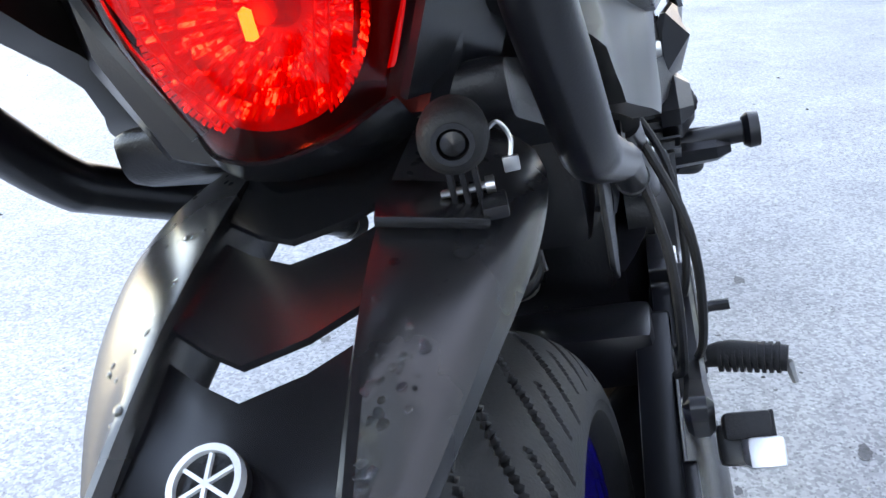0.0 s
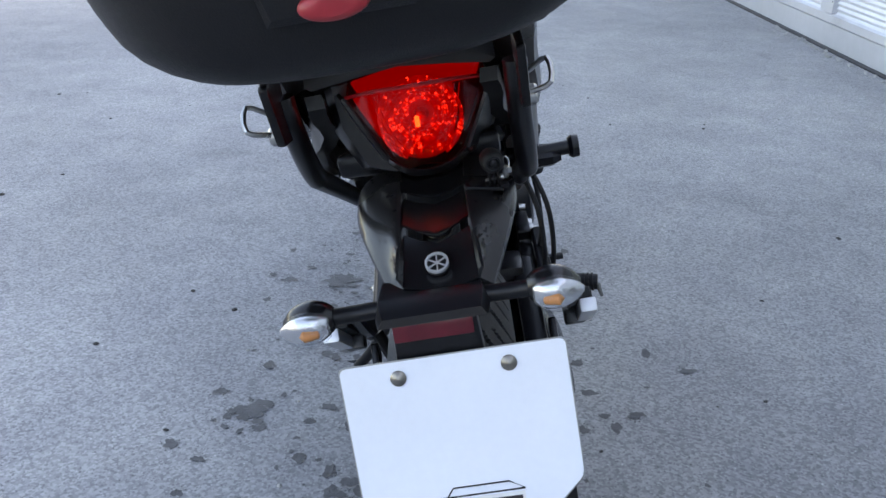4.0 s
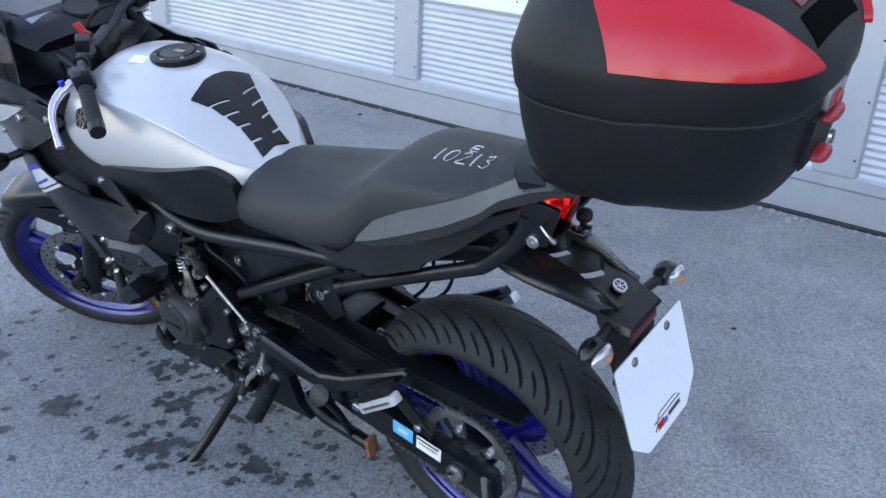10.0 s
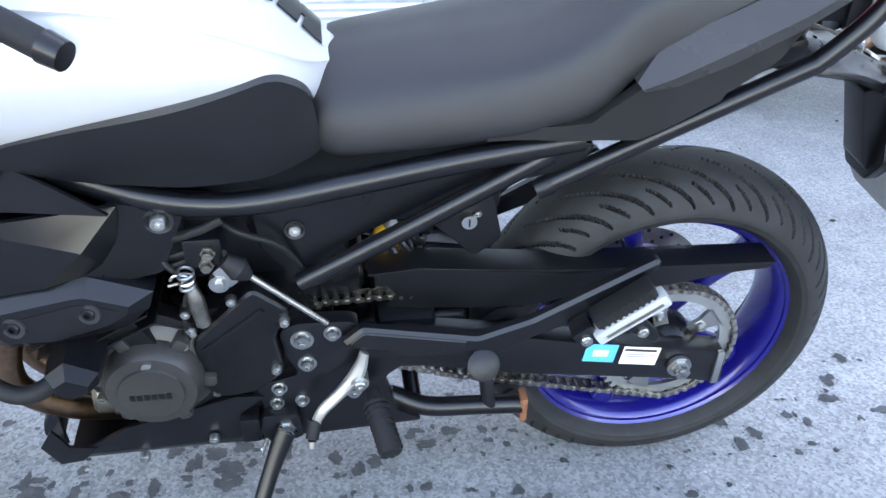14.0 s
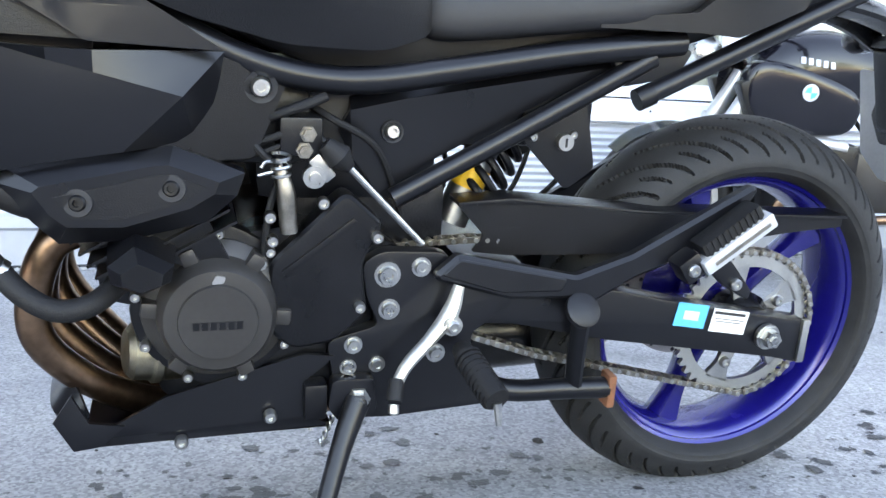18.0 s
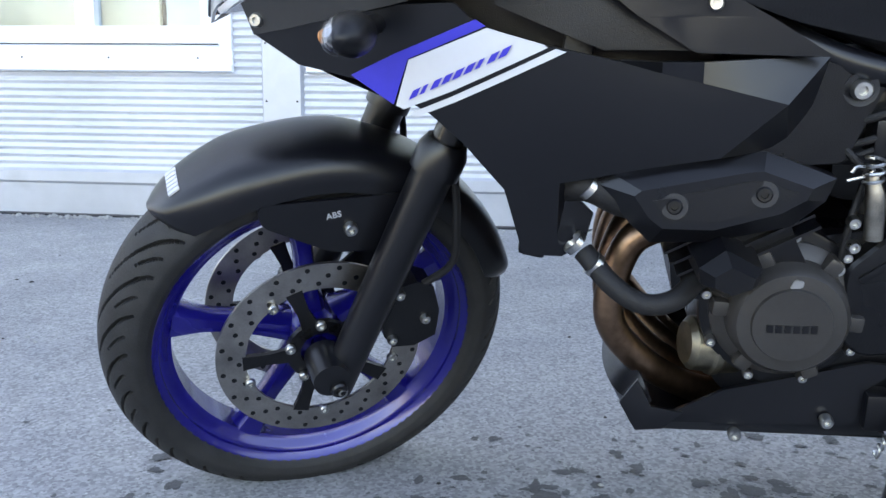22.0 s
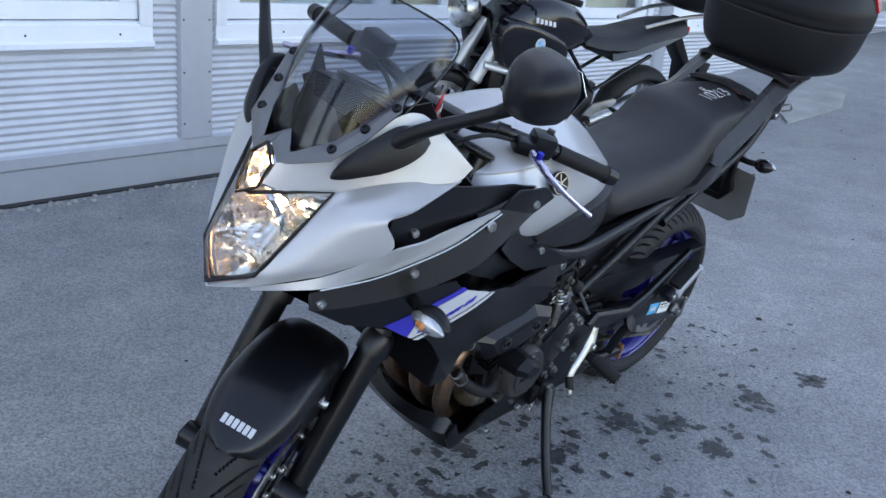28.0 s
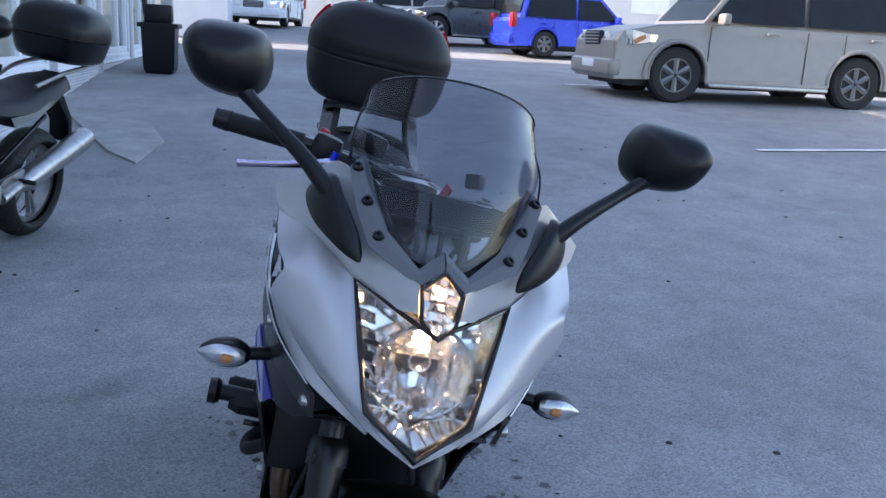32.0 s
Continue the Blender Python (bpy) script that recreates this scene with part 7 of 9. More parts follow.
# rain drops on the tail and tank covers
rnd = random.Random(5)
bm = bmesh.new()
for k in range(190):
    s = 1 if rnd.random() < 0.72 else -1
    y = rnd.uniform(-0.275, -0.065)
    for (ya, za, ia, oa), (yb, zb, ib, ob_) in zip(FIN, FIN[1:]):
        if yb <= y <= ya:
            t = (y - ya) / (yb - ya)
            z, xi, xo = za + (zb - za) * t, ia + (ib - ia) * t + 0.007, oa + (ob_ - oa) * t - 0.013
    u = rnd.random()
    r = rnd.choice((0.0009, 0.0012, 0.0016, 0.002, 0.0026))
    add_lathe(bm, [(-0.001, 0), (0, r), (r * 0.35, r * 0.75), (r * 0.5, 0)], 9, align((LX + s * (xi + (xo - xi) * u), y, z + 0.004 - 0.012 * u + 0.0002), (s * 0.25, -0.22, 1)) @ Matrix.Diagonal((1, rnd.uniform(0.7, 1.5), rnd.uniform(0.8, 1.4), 1)), False)
tagged(part("rainwater", bm, water, bike, "clear rain drops"), kind="stuff")

# ---- luggage and the small camera ----
case = thing("top_case", "black ribbed luggage case with red side reflectors, on the rack", "luggage case", M_BIKE)


def case_ring(z, hw, front, back, r=0.55):
    cy, hy = (front + back) / 2, (front - back) / 2
    pts = []
    for k in range(24):
        a = 2 * math.pi * k / 24
        c, s = math.cos(a), math.sin(a)
        e = 2 / 3.2
        k = 1 - 0.12 * max(0.0, -math.copysign(abs(s) ** e, s))
        pts.append((0.003 + hw * 0.955 * k * math.copysign(abs(c) ** e, c), cy + hy * math.copysign(abs(s) ** e, s) - 0.03 * (abs(c) ** 3) * (1 if s < 0 else -0.5) * -1, z + 0.012 * abs(c) ** 2))
    return pts


case_rings = [case_ring(z, h, f, b) for z, h, f, b in ((1.024, 0.15, -0.23, -0.47), (1.028, 0.188, -0.205, -0.505), (1.055, 0.22, -0.192, -0.53), (1.11, 0.238, -0.184, -0.545), (1.15, 0.2425, -0.1805, -0.554), (1.164, 0.2435, -0.18, -0.556))]
body = part("case_base", loft(case_rings, 3, 2), case_black, case, "black grained case base", smooth=50)
lid_rings = [case_ring(z, h, f, b) for z, h, f, b in ((1.168, 0.244, -0.1795, -0.557), (1.176, 0.248, -0.176, -0.5605), (1.19, 0.249, -0.1755, -0.562), (1.2, 0.249, -0.174, -0.563), (1.22, 0.248, -0.174, -0.562), (1.24, 0.24, -0.18, -0.556), (1.262, 0.229, -0.188, -0.54), (1.295, 0.204, -0.204, -0.502), (1.323, 0.165, -0.225, -0.458), (1.34, 0.11, -0.255, -0.41), (1.348, 0.04, -0.295, -0.36))]
lid = part("case_lid", loft(lid_rings, 3, 2), case_black, case, "black domed case lid", smooth=50)
part("case_seam", loft([case_ring(1.162, 0.2425, -0.1805, -0.5555), case_ring(1.171, 0.2425, -0.1805, -0.5555)], 1, 2), ink, case)


lid_skin = on_skin(lid)


def lid_patch(outline, lift, thick=0.004, step=0.02):
    bm = panel([(a, b) for a, b in outline], lambda y, z: 0.0, thick, step)
    for v in bm.verts:
        up, x, y = v.co.x, v.co.y, v.co.z
        v.co = Vector((x, y, lid_skin(x, y) + lift - (thick if abs(up) > thick / 2 else 0)))
    return bm


red_catch = mat("dull red plastic", (0.3, 0.015, 0.022), 0.4, vary=0.15, scale=30)
LID = ((1.19, 0.246, -0.177, -0.56), (1.2, 0.249, -0.174, -0.563), (1.22, 0.248, -0.174, -0.562), (1.24, 0.24, -0.18, -0.556), (1.262, 0.229, -0.188, -0.54), (1.295, 0.204, -0.204, -0.502), (1.323, 0.165, -0.225, -0.458), (1.34, 0.11, -0.255, -0.41), (1.348, 0.04, -0.295, -0.36))


def lid_point(a, z, out=0.0):
    """A place on the lid's skin at the turn a and the height z, moved outwards."""
    row = [np.interp(z, [r[0] for r in LID], [r[i] for r in LID]) for i in (1, 2, 3)]
    hw, front, back = row[0] + out, row[1] + out, row[2] - out
    cy, hy, c, s, e = (front + back) / 2, (front - back) / 2, math.cos(a), math.sin(a), 2 / 3.2
    k = 1 - 0.12 * max(0.0, -math.copysign(abs(s) ** e, s))
    return Vector((0.003 + hw * 0.955 * k * math.copysign(abs(c) ** e, c), cy + hy * math.copysign(abs(s) ** e, s) - 0.03 * (abs(c) ** 3) * (1 if s < 0 else -0.5) * -1, z + 0.012 * abs(c) ** 2 + out))


def lid_turn(x, y, z):
    return min((math.pi + math.pi * q / 400 for q in range(200)), key=lambda a: (lid_point(a, z).xy - Vector((x, y))).length)


t_top, t_low, t_tip = lid_turn(-0.165, -0.28, 1.3), lid_turn(-0.225, -0.375, 1.225), lid_turn(-0.083, -0.56, 1.218)
for s in (-1, 1):
    rows = []
    for i in range(15):
        u = i / 14
        z_low, z_up = 1.22 - 0.006 * u, np.interp(u, (0, 0.25, 0.5, 0.75, 0.9, 1.0), (1.303, 1.308, 1.302, 1.276, 1.244, 1.22))
        row = []
        for j in range(7):
            v = j / 6
            a0 = t_low + (t_top - t_low) * v
            p = lid_point(a0 + (t_tip - a0) * u, z_low + (z_up - z_low) * v, 0.008)
            row.append((p.x if s < 0 else 0.006 - p.x, p.y, p.z))
        rows.append(row)
    part("case_reflector", shell(rows, 0.012, 2, 2), red_paint, lid, "glossy red side reflector", smooth=60)
# no recess is cut; a black patch on the lid paints its shade
hnd = part("handle_shade_patch", lid_patch([(-0.07, -0.527), (0.066, -0.527), (0.07, -0.552), (-0.076, -0.552)], 0.002, 0.01, 0.012), hollow, lid, "black patch painted as the shade in the lid handle recess")
part("lid_lamp", lid_patch([(-0.058, -0.508), (0.038, -0.508), (0.034, -0.522), (-0.055, -0.522)], 0.003, 0.004, 0.01), smoked_red, lid, "dark red strip")
part("lid_badge", lid_patch(rounded([(-0.058, -0.47), (0.04, -0.47), (0.042, -0.498), (-0.06, -0.498)], 0.008), 0.003, 0.004, 0.01), alloy, lid, "silver maker badge")
part("badge_face", lid_patch(rounded([(-0.057, -0.4711), (0.039, -0.4711), (0.041, -0.4969), (-0.059, -0.4969)], 0.0075), 0.0042, 0.004, 0.01), ink, lid)
part("badge_mark", lid_patch([(-0.046, -0.478), (-0.03, -0.478), (-0.036, -0.49), (-0.041, -0.49)], 0.0052, 0.003, 0.01), white_paint, lid)
part("badge_bar", lid_patch([(-0.02, -0.48), (0.026, -0.48), (0.026, -0.488), (-0.02, -0.488)], 0.0052, 0.003, 0.01), white_paint, lid)
tp = part("tape_label", lid_patch([(-0.027, -0.389), (-0.075, -0.4), (-0.055, -0.471), (-0.007, -0.46)], 0.002, 0.003, 0.01), tape, lid, "strip of masking tape with a written number")
num = text_part("#10213", 0.022, 0.0004, ink, tp, Matrix.Identity(4))
for v in num.data.vertices:
    c, s = math.cos(radians(105)), math.sin(radians(105))
    x, y = -0.041 + v.co.x * c - v.co.y * s, -0.43 + v.co.x * s + v.co.y * c
    v.co = Vector((x, y, lid_skin(x, y) + 0.0032 + v.co.z))
latch = part("case_latch", loft([[(-0.058, -0.545, 1.148), (0.058, -0.545, 1.148), (0.052, -0.54, 1.07), (-0.045, -0.54, 1.07)], [(-0.054, -0.557, 1.144), (0.054, -0.557, 1.144), (0.046, -0.546, 1.075), (-0.04, -0.546, 1.075)]], 1, 1), case_black, body)
part("latch_label", box((0.0, -0.5565, 1.163), (0.064, 0.012, 0.024), pose(0, 0, 0, 6), bevel=0.001), alloy, body, "silver label with a red triangle")
part("label_mark", prism([(-0.016, 1.155), (0.016, 1.155), (0.0, 1.171)], -0.5655, -0.562, axis="y"), red_paint, body)
part("latch_upper", loft([[(0.004 + 0.03 * math.cos(a) * k, -0.556 - d * 0.7, 1.136 + 0.009 * math.sin(a) * k) for a in [q * math.pi / 6 for q in range(12)]] for d, k in ((0, 1), (0.012, 0.95), (0.018, 0.6))], 2, 2), red_catch, body, "red release catch")
part("latch_key", lathe([(0, 0), (0, 0.0095), (0.004, 0.009), (0.005, 0)], 20, align((-0.002, -0.562, 1.107), (0, -1, 0)), False), steel, body, "round key lock")
part("latch_lower", loft([[(0.002 + 0.023 * math.cos(a) * k, -0.548 - d * 0.7, 1.08 + 0.01 * math.sin(a) * k) for a in [q * math.pi / 6 for q in range(12)]] for d, k in ((0, 1), (0.016, 0.95), (0.022, 0.6))], 2, 2), red_catch, body, "red release catch")

MC = M_BIKE @ pose(0.085, -0.16, 0.807, 8, 0, 10) @ Matrix.Diagonal((0.7, 0.7, 0.7, 1))
dcam = thing("action_camera", "small round black camera clamped to the mudguard fin", "camera", MC)
part("body", lathe([(-0.017, 0), (-0.017, 0.015), (-0.012, 0.0185), (0.0, 0.0195), (0.012, 0.0185), (0.017, 0.014), (0.017, 0.009), (0.013, 0.0085), (0.013, 0)], 40, align((0, 0, 0.04), (0, -1, 0.1)), False), grip_rubber, dcam, "round rubbery black body", smooth=50)
part("lens_ring", lathe([(0.0, 0.0085), (0.0, 0.0115), (0.002, 0.0115), (0.002, 0.0085)], 30, align((0, -0.0165, 0.0416), (0, -1, 0.1))), gloss_black, dcam)
part("lens", lathe([(0, 0), (0, 0.0085), (0.003, 0.0065), (0.0045, 0)], 24, align((0, -0.0135, 0.0413), (0, -1, 0.1)), False), gloss_black, dcam, "dark glass lens")
for x in (-0.007, 0.0, 0.007):
    part("mount_prong", prism(rounded([(-0.007, -0.012), (0.007, -0.012), (0.006, 0.026), (-0.006, 0.026)], 0.004), x - 0.0016, x + 0.0016, 0.0005), plastic, dcam)
part("thumb_screw", add_lathe(tube([(-0.014, 0, 0.007), (0.014, 0, 0.007)], 0.0025, 10, 0), [(0.011, 0), (0.011, 0.005), (0.016, 0.005), (0.016, 0)], 14, Matrix.Translation((0, 0, 0.007)), False), steel, dcam)
part("base_plate", box((-0.02, 0.0, 0.003), (0.062, 0.046, 0.007), pose(0, 0, 0, 0, 15, 0), bevel=0.002), gloss_black, dcam)
part("base_clip", box((0.014, -0.01, -0.001), (0.014, 0.02, 0.008), bevel=0.002), plastic, dcam)
part("tether", tube([(0.016, 0.005, 0.035), (0.024, 0.004, 0.04), (0.029, 0.004, 0.03), (0.027, 0.0, 0.02)], 0.0014, 6, 5), alloy, dcam)
part("tether_tag", box((0.027, -0.001, 0.017), (0.009, 0.003, 0.009), bevel=0.001), alloy, dcam)

# ---- the yard ----
def asphalt_mat():
    m = mat("worn asphalt", (0.27, 0.27, 0.272), 0.9, vary=0.16, scale=0.9, bump=0.4, bump_scale=260, rough_vary=0.08, spots=(1.6, 0.33, (0.21, 0.21, 0.213)))
    t = m.node_tree
    n, ln = t.nodes, t.links
    b = n["Principled BSDF"]
    src = b.inputs["Base Color"].links[0].from_socket
    co = [x for x in n if x.type == "TEX_COORD"][0]
    vor = n.new("ShaderNodeTexVoronoi")
    vor.inputs["Scale"].default_value = 170
    ln.new(co.outputs["Object"], vor.inputs["Vector"])
    rr = n.new("ShaderNodeValToRGB")
    rr.color_ramp.elements[0].color, rr.color_ramp.elements[1].color = (0.7, 0.7, 0.71, 1), (1.32, 1.32, 1.31, 1)
    sep = n.new("ShaderNodeSeparateColor")
    ln.new(vor.outputs["Color"], sep.inputs[0])
    ln.new(sep.outputs[0], rr.inputs[0])
    mx = n.new("ShaderNodeMix")
    mx.data_type, mx.blend_type = "RGBA", "MULTIPLY"
    mx.inputs[0].default_value = 1.0
    ln.new(src, mx.inputs[6])
    ln.new(rr.outputs[0], mx.inputs[7])
    # long dusty streaks and dark worn patches
    big = n.new("ShaderNodeTexNoise")
    big.inputs["Scale"].default_value, big.inputs["Detail"].default_value = 0.35, 9
    ln.new(co.outputs["Object"], big.inputs["Vector"])
    r2 = n.new("ShaderNodeValToRGB")
    r2.color_ramp.elements[0].position, r2.color_ramp.elements[1].position = 0.35, 0.7
    r2.color_ramp.elements[0].color, r2.color_ramp.elements[1].color = (0.8, 0.8, 0.82, 1), (1.14, 1.13, 1.11, 1)
    ln.new(big.outputs["Fac"], r2.inputs[0])
    m2 = n.new("ShaderNodeMix")
    m2.data_type, m2.blend_type = "RGBA", "MULTIPLY"
    m2.inputs[0].default_value = 1.0
    ln.new(mx.outputs[2], m2.inputs[6])
    ln.new(r2.outputs[0], m2.inputs[7])
    # dark pits, pale stones and blotches of dust
    last = m2.outputs[2]
    for scale, lo, hi, ca, cb in ((85, 0.08, 0.2, (0.5, 0.5, 0.51, 1), (1, 1, 1, 1)), (30, 0.05, 0.085, (1.6, 1.59, 1.55, 1), (1, 1, 1, 1)), (17, 0.035, 0.06, (0.42, 0.42, 0.42, 1), (1, 1, 1, 1)), (4.2, 0.4, 0.66, (0.92, 0.92, 0.93, 1), (1.07, 1.07, 1.06, 1))):
        if scale > 10:
            pits = n.new("ShaderNodeTexVoronoi")
            src2 = pits.outputs["Distance"]
        else:
            pits = n.new("ShaderNodeTexNoise")
            pits.inputs["Detail"].default_value = 10
            src2 = pits.outputs["Fac"]
        pits.inputs["Scale"].default_value = scale
        ln.new(co.outputs["Object"], pits.inputs["Vector"])
        r3 = n.new("ShaderNodeValToRGB")
        r3.color_ramp.elements[0].position, r3.color_ramp.elements[1].position = lo, hi
        r3.color_ramp.elements[0].color, r3.color_ramp.elements[1].color = ca, cb
        ln.new(src2, r3.inputs[0])
        m3 = n.new("ShaderNodeMix")
        m3.data_type, m3.blend_type = "RGBA", "MULTIPLY"
        m3.inputs[0].default_value = 1.0
        ln.new(last, m3.inputs[6])
        ln.new(r3.outputs[0], m3.inputs[7])
        last = m3.outputs[2]
    ln.new(last, b.inputs["Base Color"])
    return m


asphalt = asphalt_mat()
wet = mat("wet asphalt", (0.055, 0.055, 0.058), 0.55, vary=0.6, scale=40, bump=0.8, bump_scale=160, rough_vary=0.2)
crumb = mat("dark crumbs", (0.03, 0.028, 0.026), 0.85, vary=0.5, scale=30)
pvc = mat("white window plastic", (0.74, 0.77, 0.82), 0.38, vary=0.05, scale=2)
sheet = mat("pale corrugated sheet", (0.52, 0.54, 0.58), 0.45, 0.25, vary=0.1, scale=1.5, spots=(1.2, 0.3, (0.46, 0.48, 0.52)))
flash = mat("grey base flashing", (0.4, 0.42, 0.46), 0.42, 0.3, vary=0.1, scale=1.2, spots=(2.5, 0.3, (0.34, 0.35, 0.38)))
concrete = mat("grey concrete", (0.3, 0.3, 0.29), 0.9, vary=0.25, scale=4, bump=0.5, bump_scale=60)
ply = mat("pale plywood", (0.76, 0.66, 0.5), 0.6, vary=0.2, scale=1.4)
# the dimness of the unlit room is put into this dark grey
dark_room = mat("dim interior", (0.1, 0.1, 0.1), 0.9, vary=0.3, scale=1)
post_paint = mat("blue grey post paint", (0.16, 0.22, 0.28), 0.5, vary=0.12, scale=3)
window_glass = sheet_glass("window glass", (0.86, 0.9, 0.92), 1.05)


def ground_z(x, y):
    """The yard rises gently behind the motorcycle."""
    z = 0.0
    steps = ((-2.0, 0.0), (-4.0, 0.1), (-9.7, 0.58), (-19.0, 0.9), (-28.0, 1.38), (-45.0, 1.5), (-500.0, 1.5))
    for (ya, za), (yb, zb) in zip(steps, steps[1:]):
        if yb <= y <= ya:
            z = za + (zb - za) * (y - ya) / (yb - ya)
    return z + 0.012 - 0.02 * math.exp(-((x - 0.02) ** 2 + (y - 1.5) ** 2) / 0.16)


bm = bmesh.new()
def axis_steps(lo, hi, fine_lo, fine_hi, fine):
    out = [lo, lo * 0.4, lo * 0.15, lo * 0.06]
    v = fine_lo
    while v <= fine_hi + 1e-6:
        out.append(v)
        v += fine
    return sorted(set(round(q, 3) for q in out + [hi * 0.06, hi * 0.15, hi * 0.4, hi]))
gx = sorted(set(axis_steps(-400, 400, -3, 3, 0.25) + [-20, -15, -10, -8, -6, -4.5, 4, 6, 9, 14]))
gy = sorted(set(axis_steps(-400, 400, -4, 4, 0.25) + [-45, -36, -28, -23, -19, -16, -13, -11, -9.7, -8.5, -7, -5.5, 5, 7, 10, 14]))
vs = [[bm.verts.new((x, y, ground_z(x, y))) for x in gx] for y in gy]
for j in range(len(gy) - 1):
    for i in range(len(gx) - 1):
        bm.faces.new((vs[j][i], vs[j][i + 1], vs[j + 1][i + 1], vs[j + 1][i]))
tagged(part("ground", bm, asphalt, smooth=60), "worn grey asphalt with dust and small stones", "ground", kind="structure")

# drips and wet marks beside the bike
rnd = random.Random(11)
bm = bmesh.new()
def blot(bm, x, y, r, seed):
    q = random.Random(seed)
    n = 30
    st = q.uniform(0.75, 1.35)
    waves = [(h, q.uniform(0, 6.28), q.uniform(0.3, 1.0) * 0.3 / h ** 0.6) for h in (2, 3, 4, 5, 7, 9, 11)]
    rad = [r * max(0.35, 1 + sum(w * math.sin(h * 2 * math.pi * k / n + f) for h, f, w in waves)) for k in range(n)]
    z = ground_z(x, y) + 0.0016 + 0.0001 * (seed % 9)
    mid = bm.verts.new((x, y, z))
    vs = [bm.verts.new((x + rad[k] * st * math.cos(2 * math.pi * k / n), y + rad[k] / st * math.sin(2 * math.pi * k / n), z)) for k in range(n)]
    for k in range(n):
        bm.faces.new((mid, vs[k], vs[(k + 1) % n]))
    for k in range(5):
        a, d, t = q.uniform(0, 6.28), r * q.uniform(1.25, 1.9), r * q.uniform(0.07, 0.2)
        c = (x + d * math.cos(a), y + d * math.sin(a))
        bm.faces.new([bm.verts.new((c[0] + t * math.cos(b), c[1] + t * math.sin(b), z)) for b in (0.3, 1.5, 2.6, 3.9, 5.2)])
spots = 0
while spots < 420:
    y = rnd.gauss(0.65, 0.75)
    x = 0.1 - 0.08 * y + rnd.choice((rnd.gauss(-0.05, 0.16), rnd.gauss(-0.3, 0.16), rnd.gauss(0.12, 0.14)))
    if -0.9 < y < 2.1 and x < 0.6:
        blot(bm, x, y, rnd.choice((0.004, 0.005, 0.006, 0.008, 0.011, 0.015)), spots)
        spots += 1
for k, (cx, cy, s) in enumerate(((-0.26, 0.88, 0.1), (-0.13, 0.62, 0.075), (0.0, 1.16, 0.09), (-0.1, 0.33, 0.06), (-0.25, -0.15, 0.07), (-0.12, 0.98, 0.07), (-0.2, 0.2, 0.06), (-0.42, 0.55, 0.07), (-0.35, 0.2, 0.05), (-0.33, 1.2, 0.06), (-0.3, -0.45, 0.05), (0.05, 0.8, 0.08))):
    q = random.Random(k)
    for j in range(30):
        a, d = q.uniform(0, 6.28), abs(q.gauss(0, s * 0.55))
        blot(bm, cx + d * math.cos(a), cy + d * math.sin(a) * 1.2, q.uniform(0.005, 0.017), 500 + k * 40 + j)
tagged(part("wet_marks", bm, wet, smooth=0), "dark wet drip marks on the asphalt", "wet marks", kind="stuff")
bm = bmesh.new()
for k in range(420):
    x, y = rnd.uniform(-3, 2.4), rnd.uniform(-3, 5)
    r = rnd.choice((0.002, 0.003, 0.004, 0.006))
    add_lathe(bm, [(-r * 0.5, 0), (0, r), (r * 0.6, r * 0.6), (r * 0.8, 0)], 5, Matrix.Translation((x, y, ground_z(x, y))) @ pose(0, 0, 0, 0, -90, rnd.uniform(0, 360)), False)
tagged(part("gravel", bm, concrete, smooth=0), "loose grit scattered on the asphalt", "grit", kind="stuff")

rnd = random.Random(41)
bm = bmesh.new()
for k in range(260):
    x, y = rnd.uniform(-3.6, 2.3), rnd.uniform(-6.0, 3.4)
    r = rnd.choice((0.003, 0.004, 0.005, 0.008, 0.014))
    add_lathe(bm, [(-r * 0.4, 0), (0, r), (r * 0.35, r * 0.6), (r * 0.5, 0)], 6, Matrix.Translation((x, y, ground_z(x, y) + 0.001)) @ pose(0, 0, 0, 0, -90, rnd.uniform(0, 360)) @ Matrix.Diagonal((1, rnd.uniform(0.5, 1.6), 1, 1)), False)
tagged(part("yard_crumbs", bm, crumb, smooth=0), "dark crumbs scattered on the asphalt", "grit", kind="stuff")

# the building
WALL = pose(2.66, 0, 0, 0, 0, 6.0)
UY0, UY1 = -17.0, 7.6
wall = tagged(part("wall_east", box((0.16, (UY0 + UY1) / 2, 0.3), (0.16, UY1 - UY0, 1.0)), flash, m=WALL), "building wall clad in corrugated sheet", "wall", kind="structure")
part("wall_head", box((0.16, (UY0 + UY1) / 2, 3.65), (0.16, UY1 - UY0, 2.7)), sheet, wall)
tagged(part("roof_east", box((5.0, (UY0 + UY1) / 2, 5.1), (10.4, UY1 - UY0 + 0.6, 0.2)), flash, m=WALL), "flat roof of the building", "roof", kind="structure")
part("back_wall", box((8.0, (UY0 + UY1) / 2, 2.5), (0.2, UY1 - UY0, 5.0)), flash, wall)
for yy in (UY0, UY1):
    part("end_wall", box((4.0, yy, 2.5), (8.0, 0.2, 5.0)), sheet, wall)
part("base_flashing", prism([(0.035, 0.0), (0.018, 0.012), (0.012, 0.16), (0.0, 0.172), (0.0, 0.218), (0.012, 0.23), (0.05, 0.23), (0.05, 0.0)], UY0, UY1, axis="y"), flash, wall, "smooth grey base flashing")
# solid black strip that paints the shade below the flashing
part("foot_shade_strip", box((0.0, (UY0 + UY1) / 2, 0.014), (0.05, UY1 - UY0, 0.012)), ink, wall, "dark strip painted as the shade under the flashing")
rnd = random.Random(17)
bm = bmesh.new()
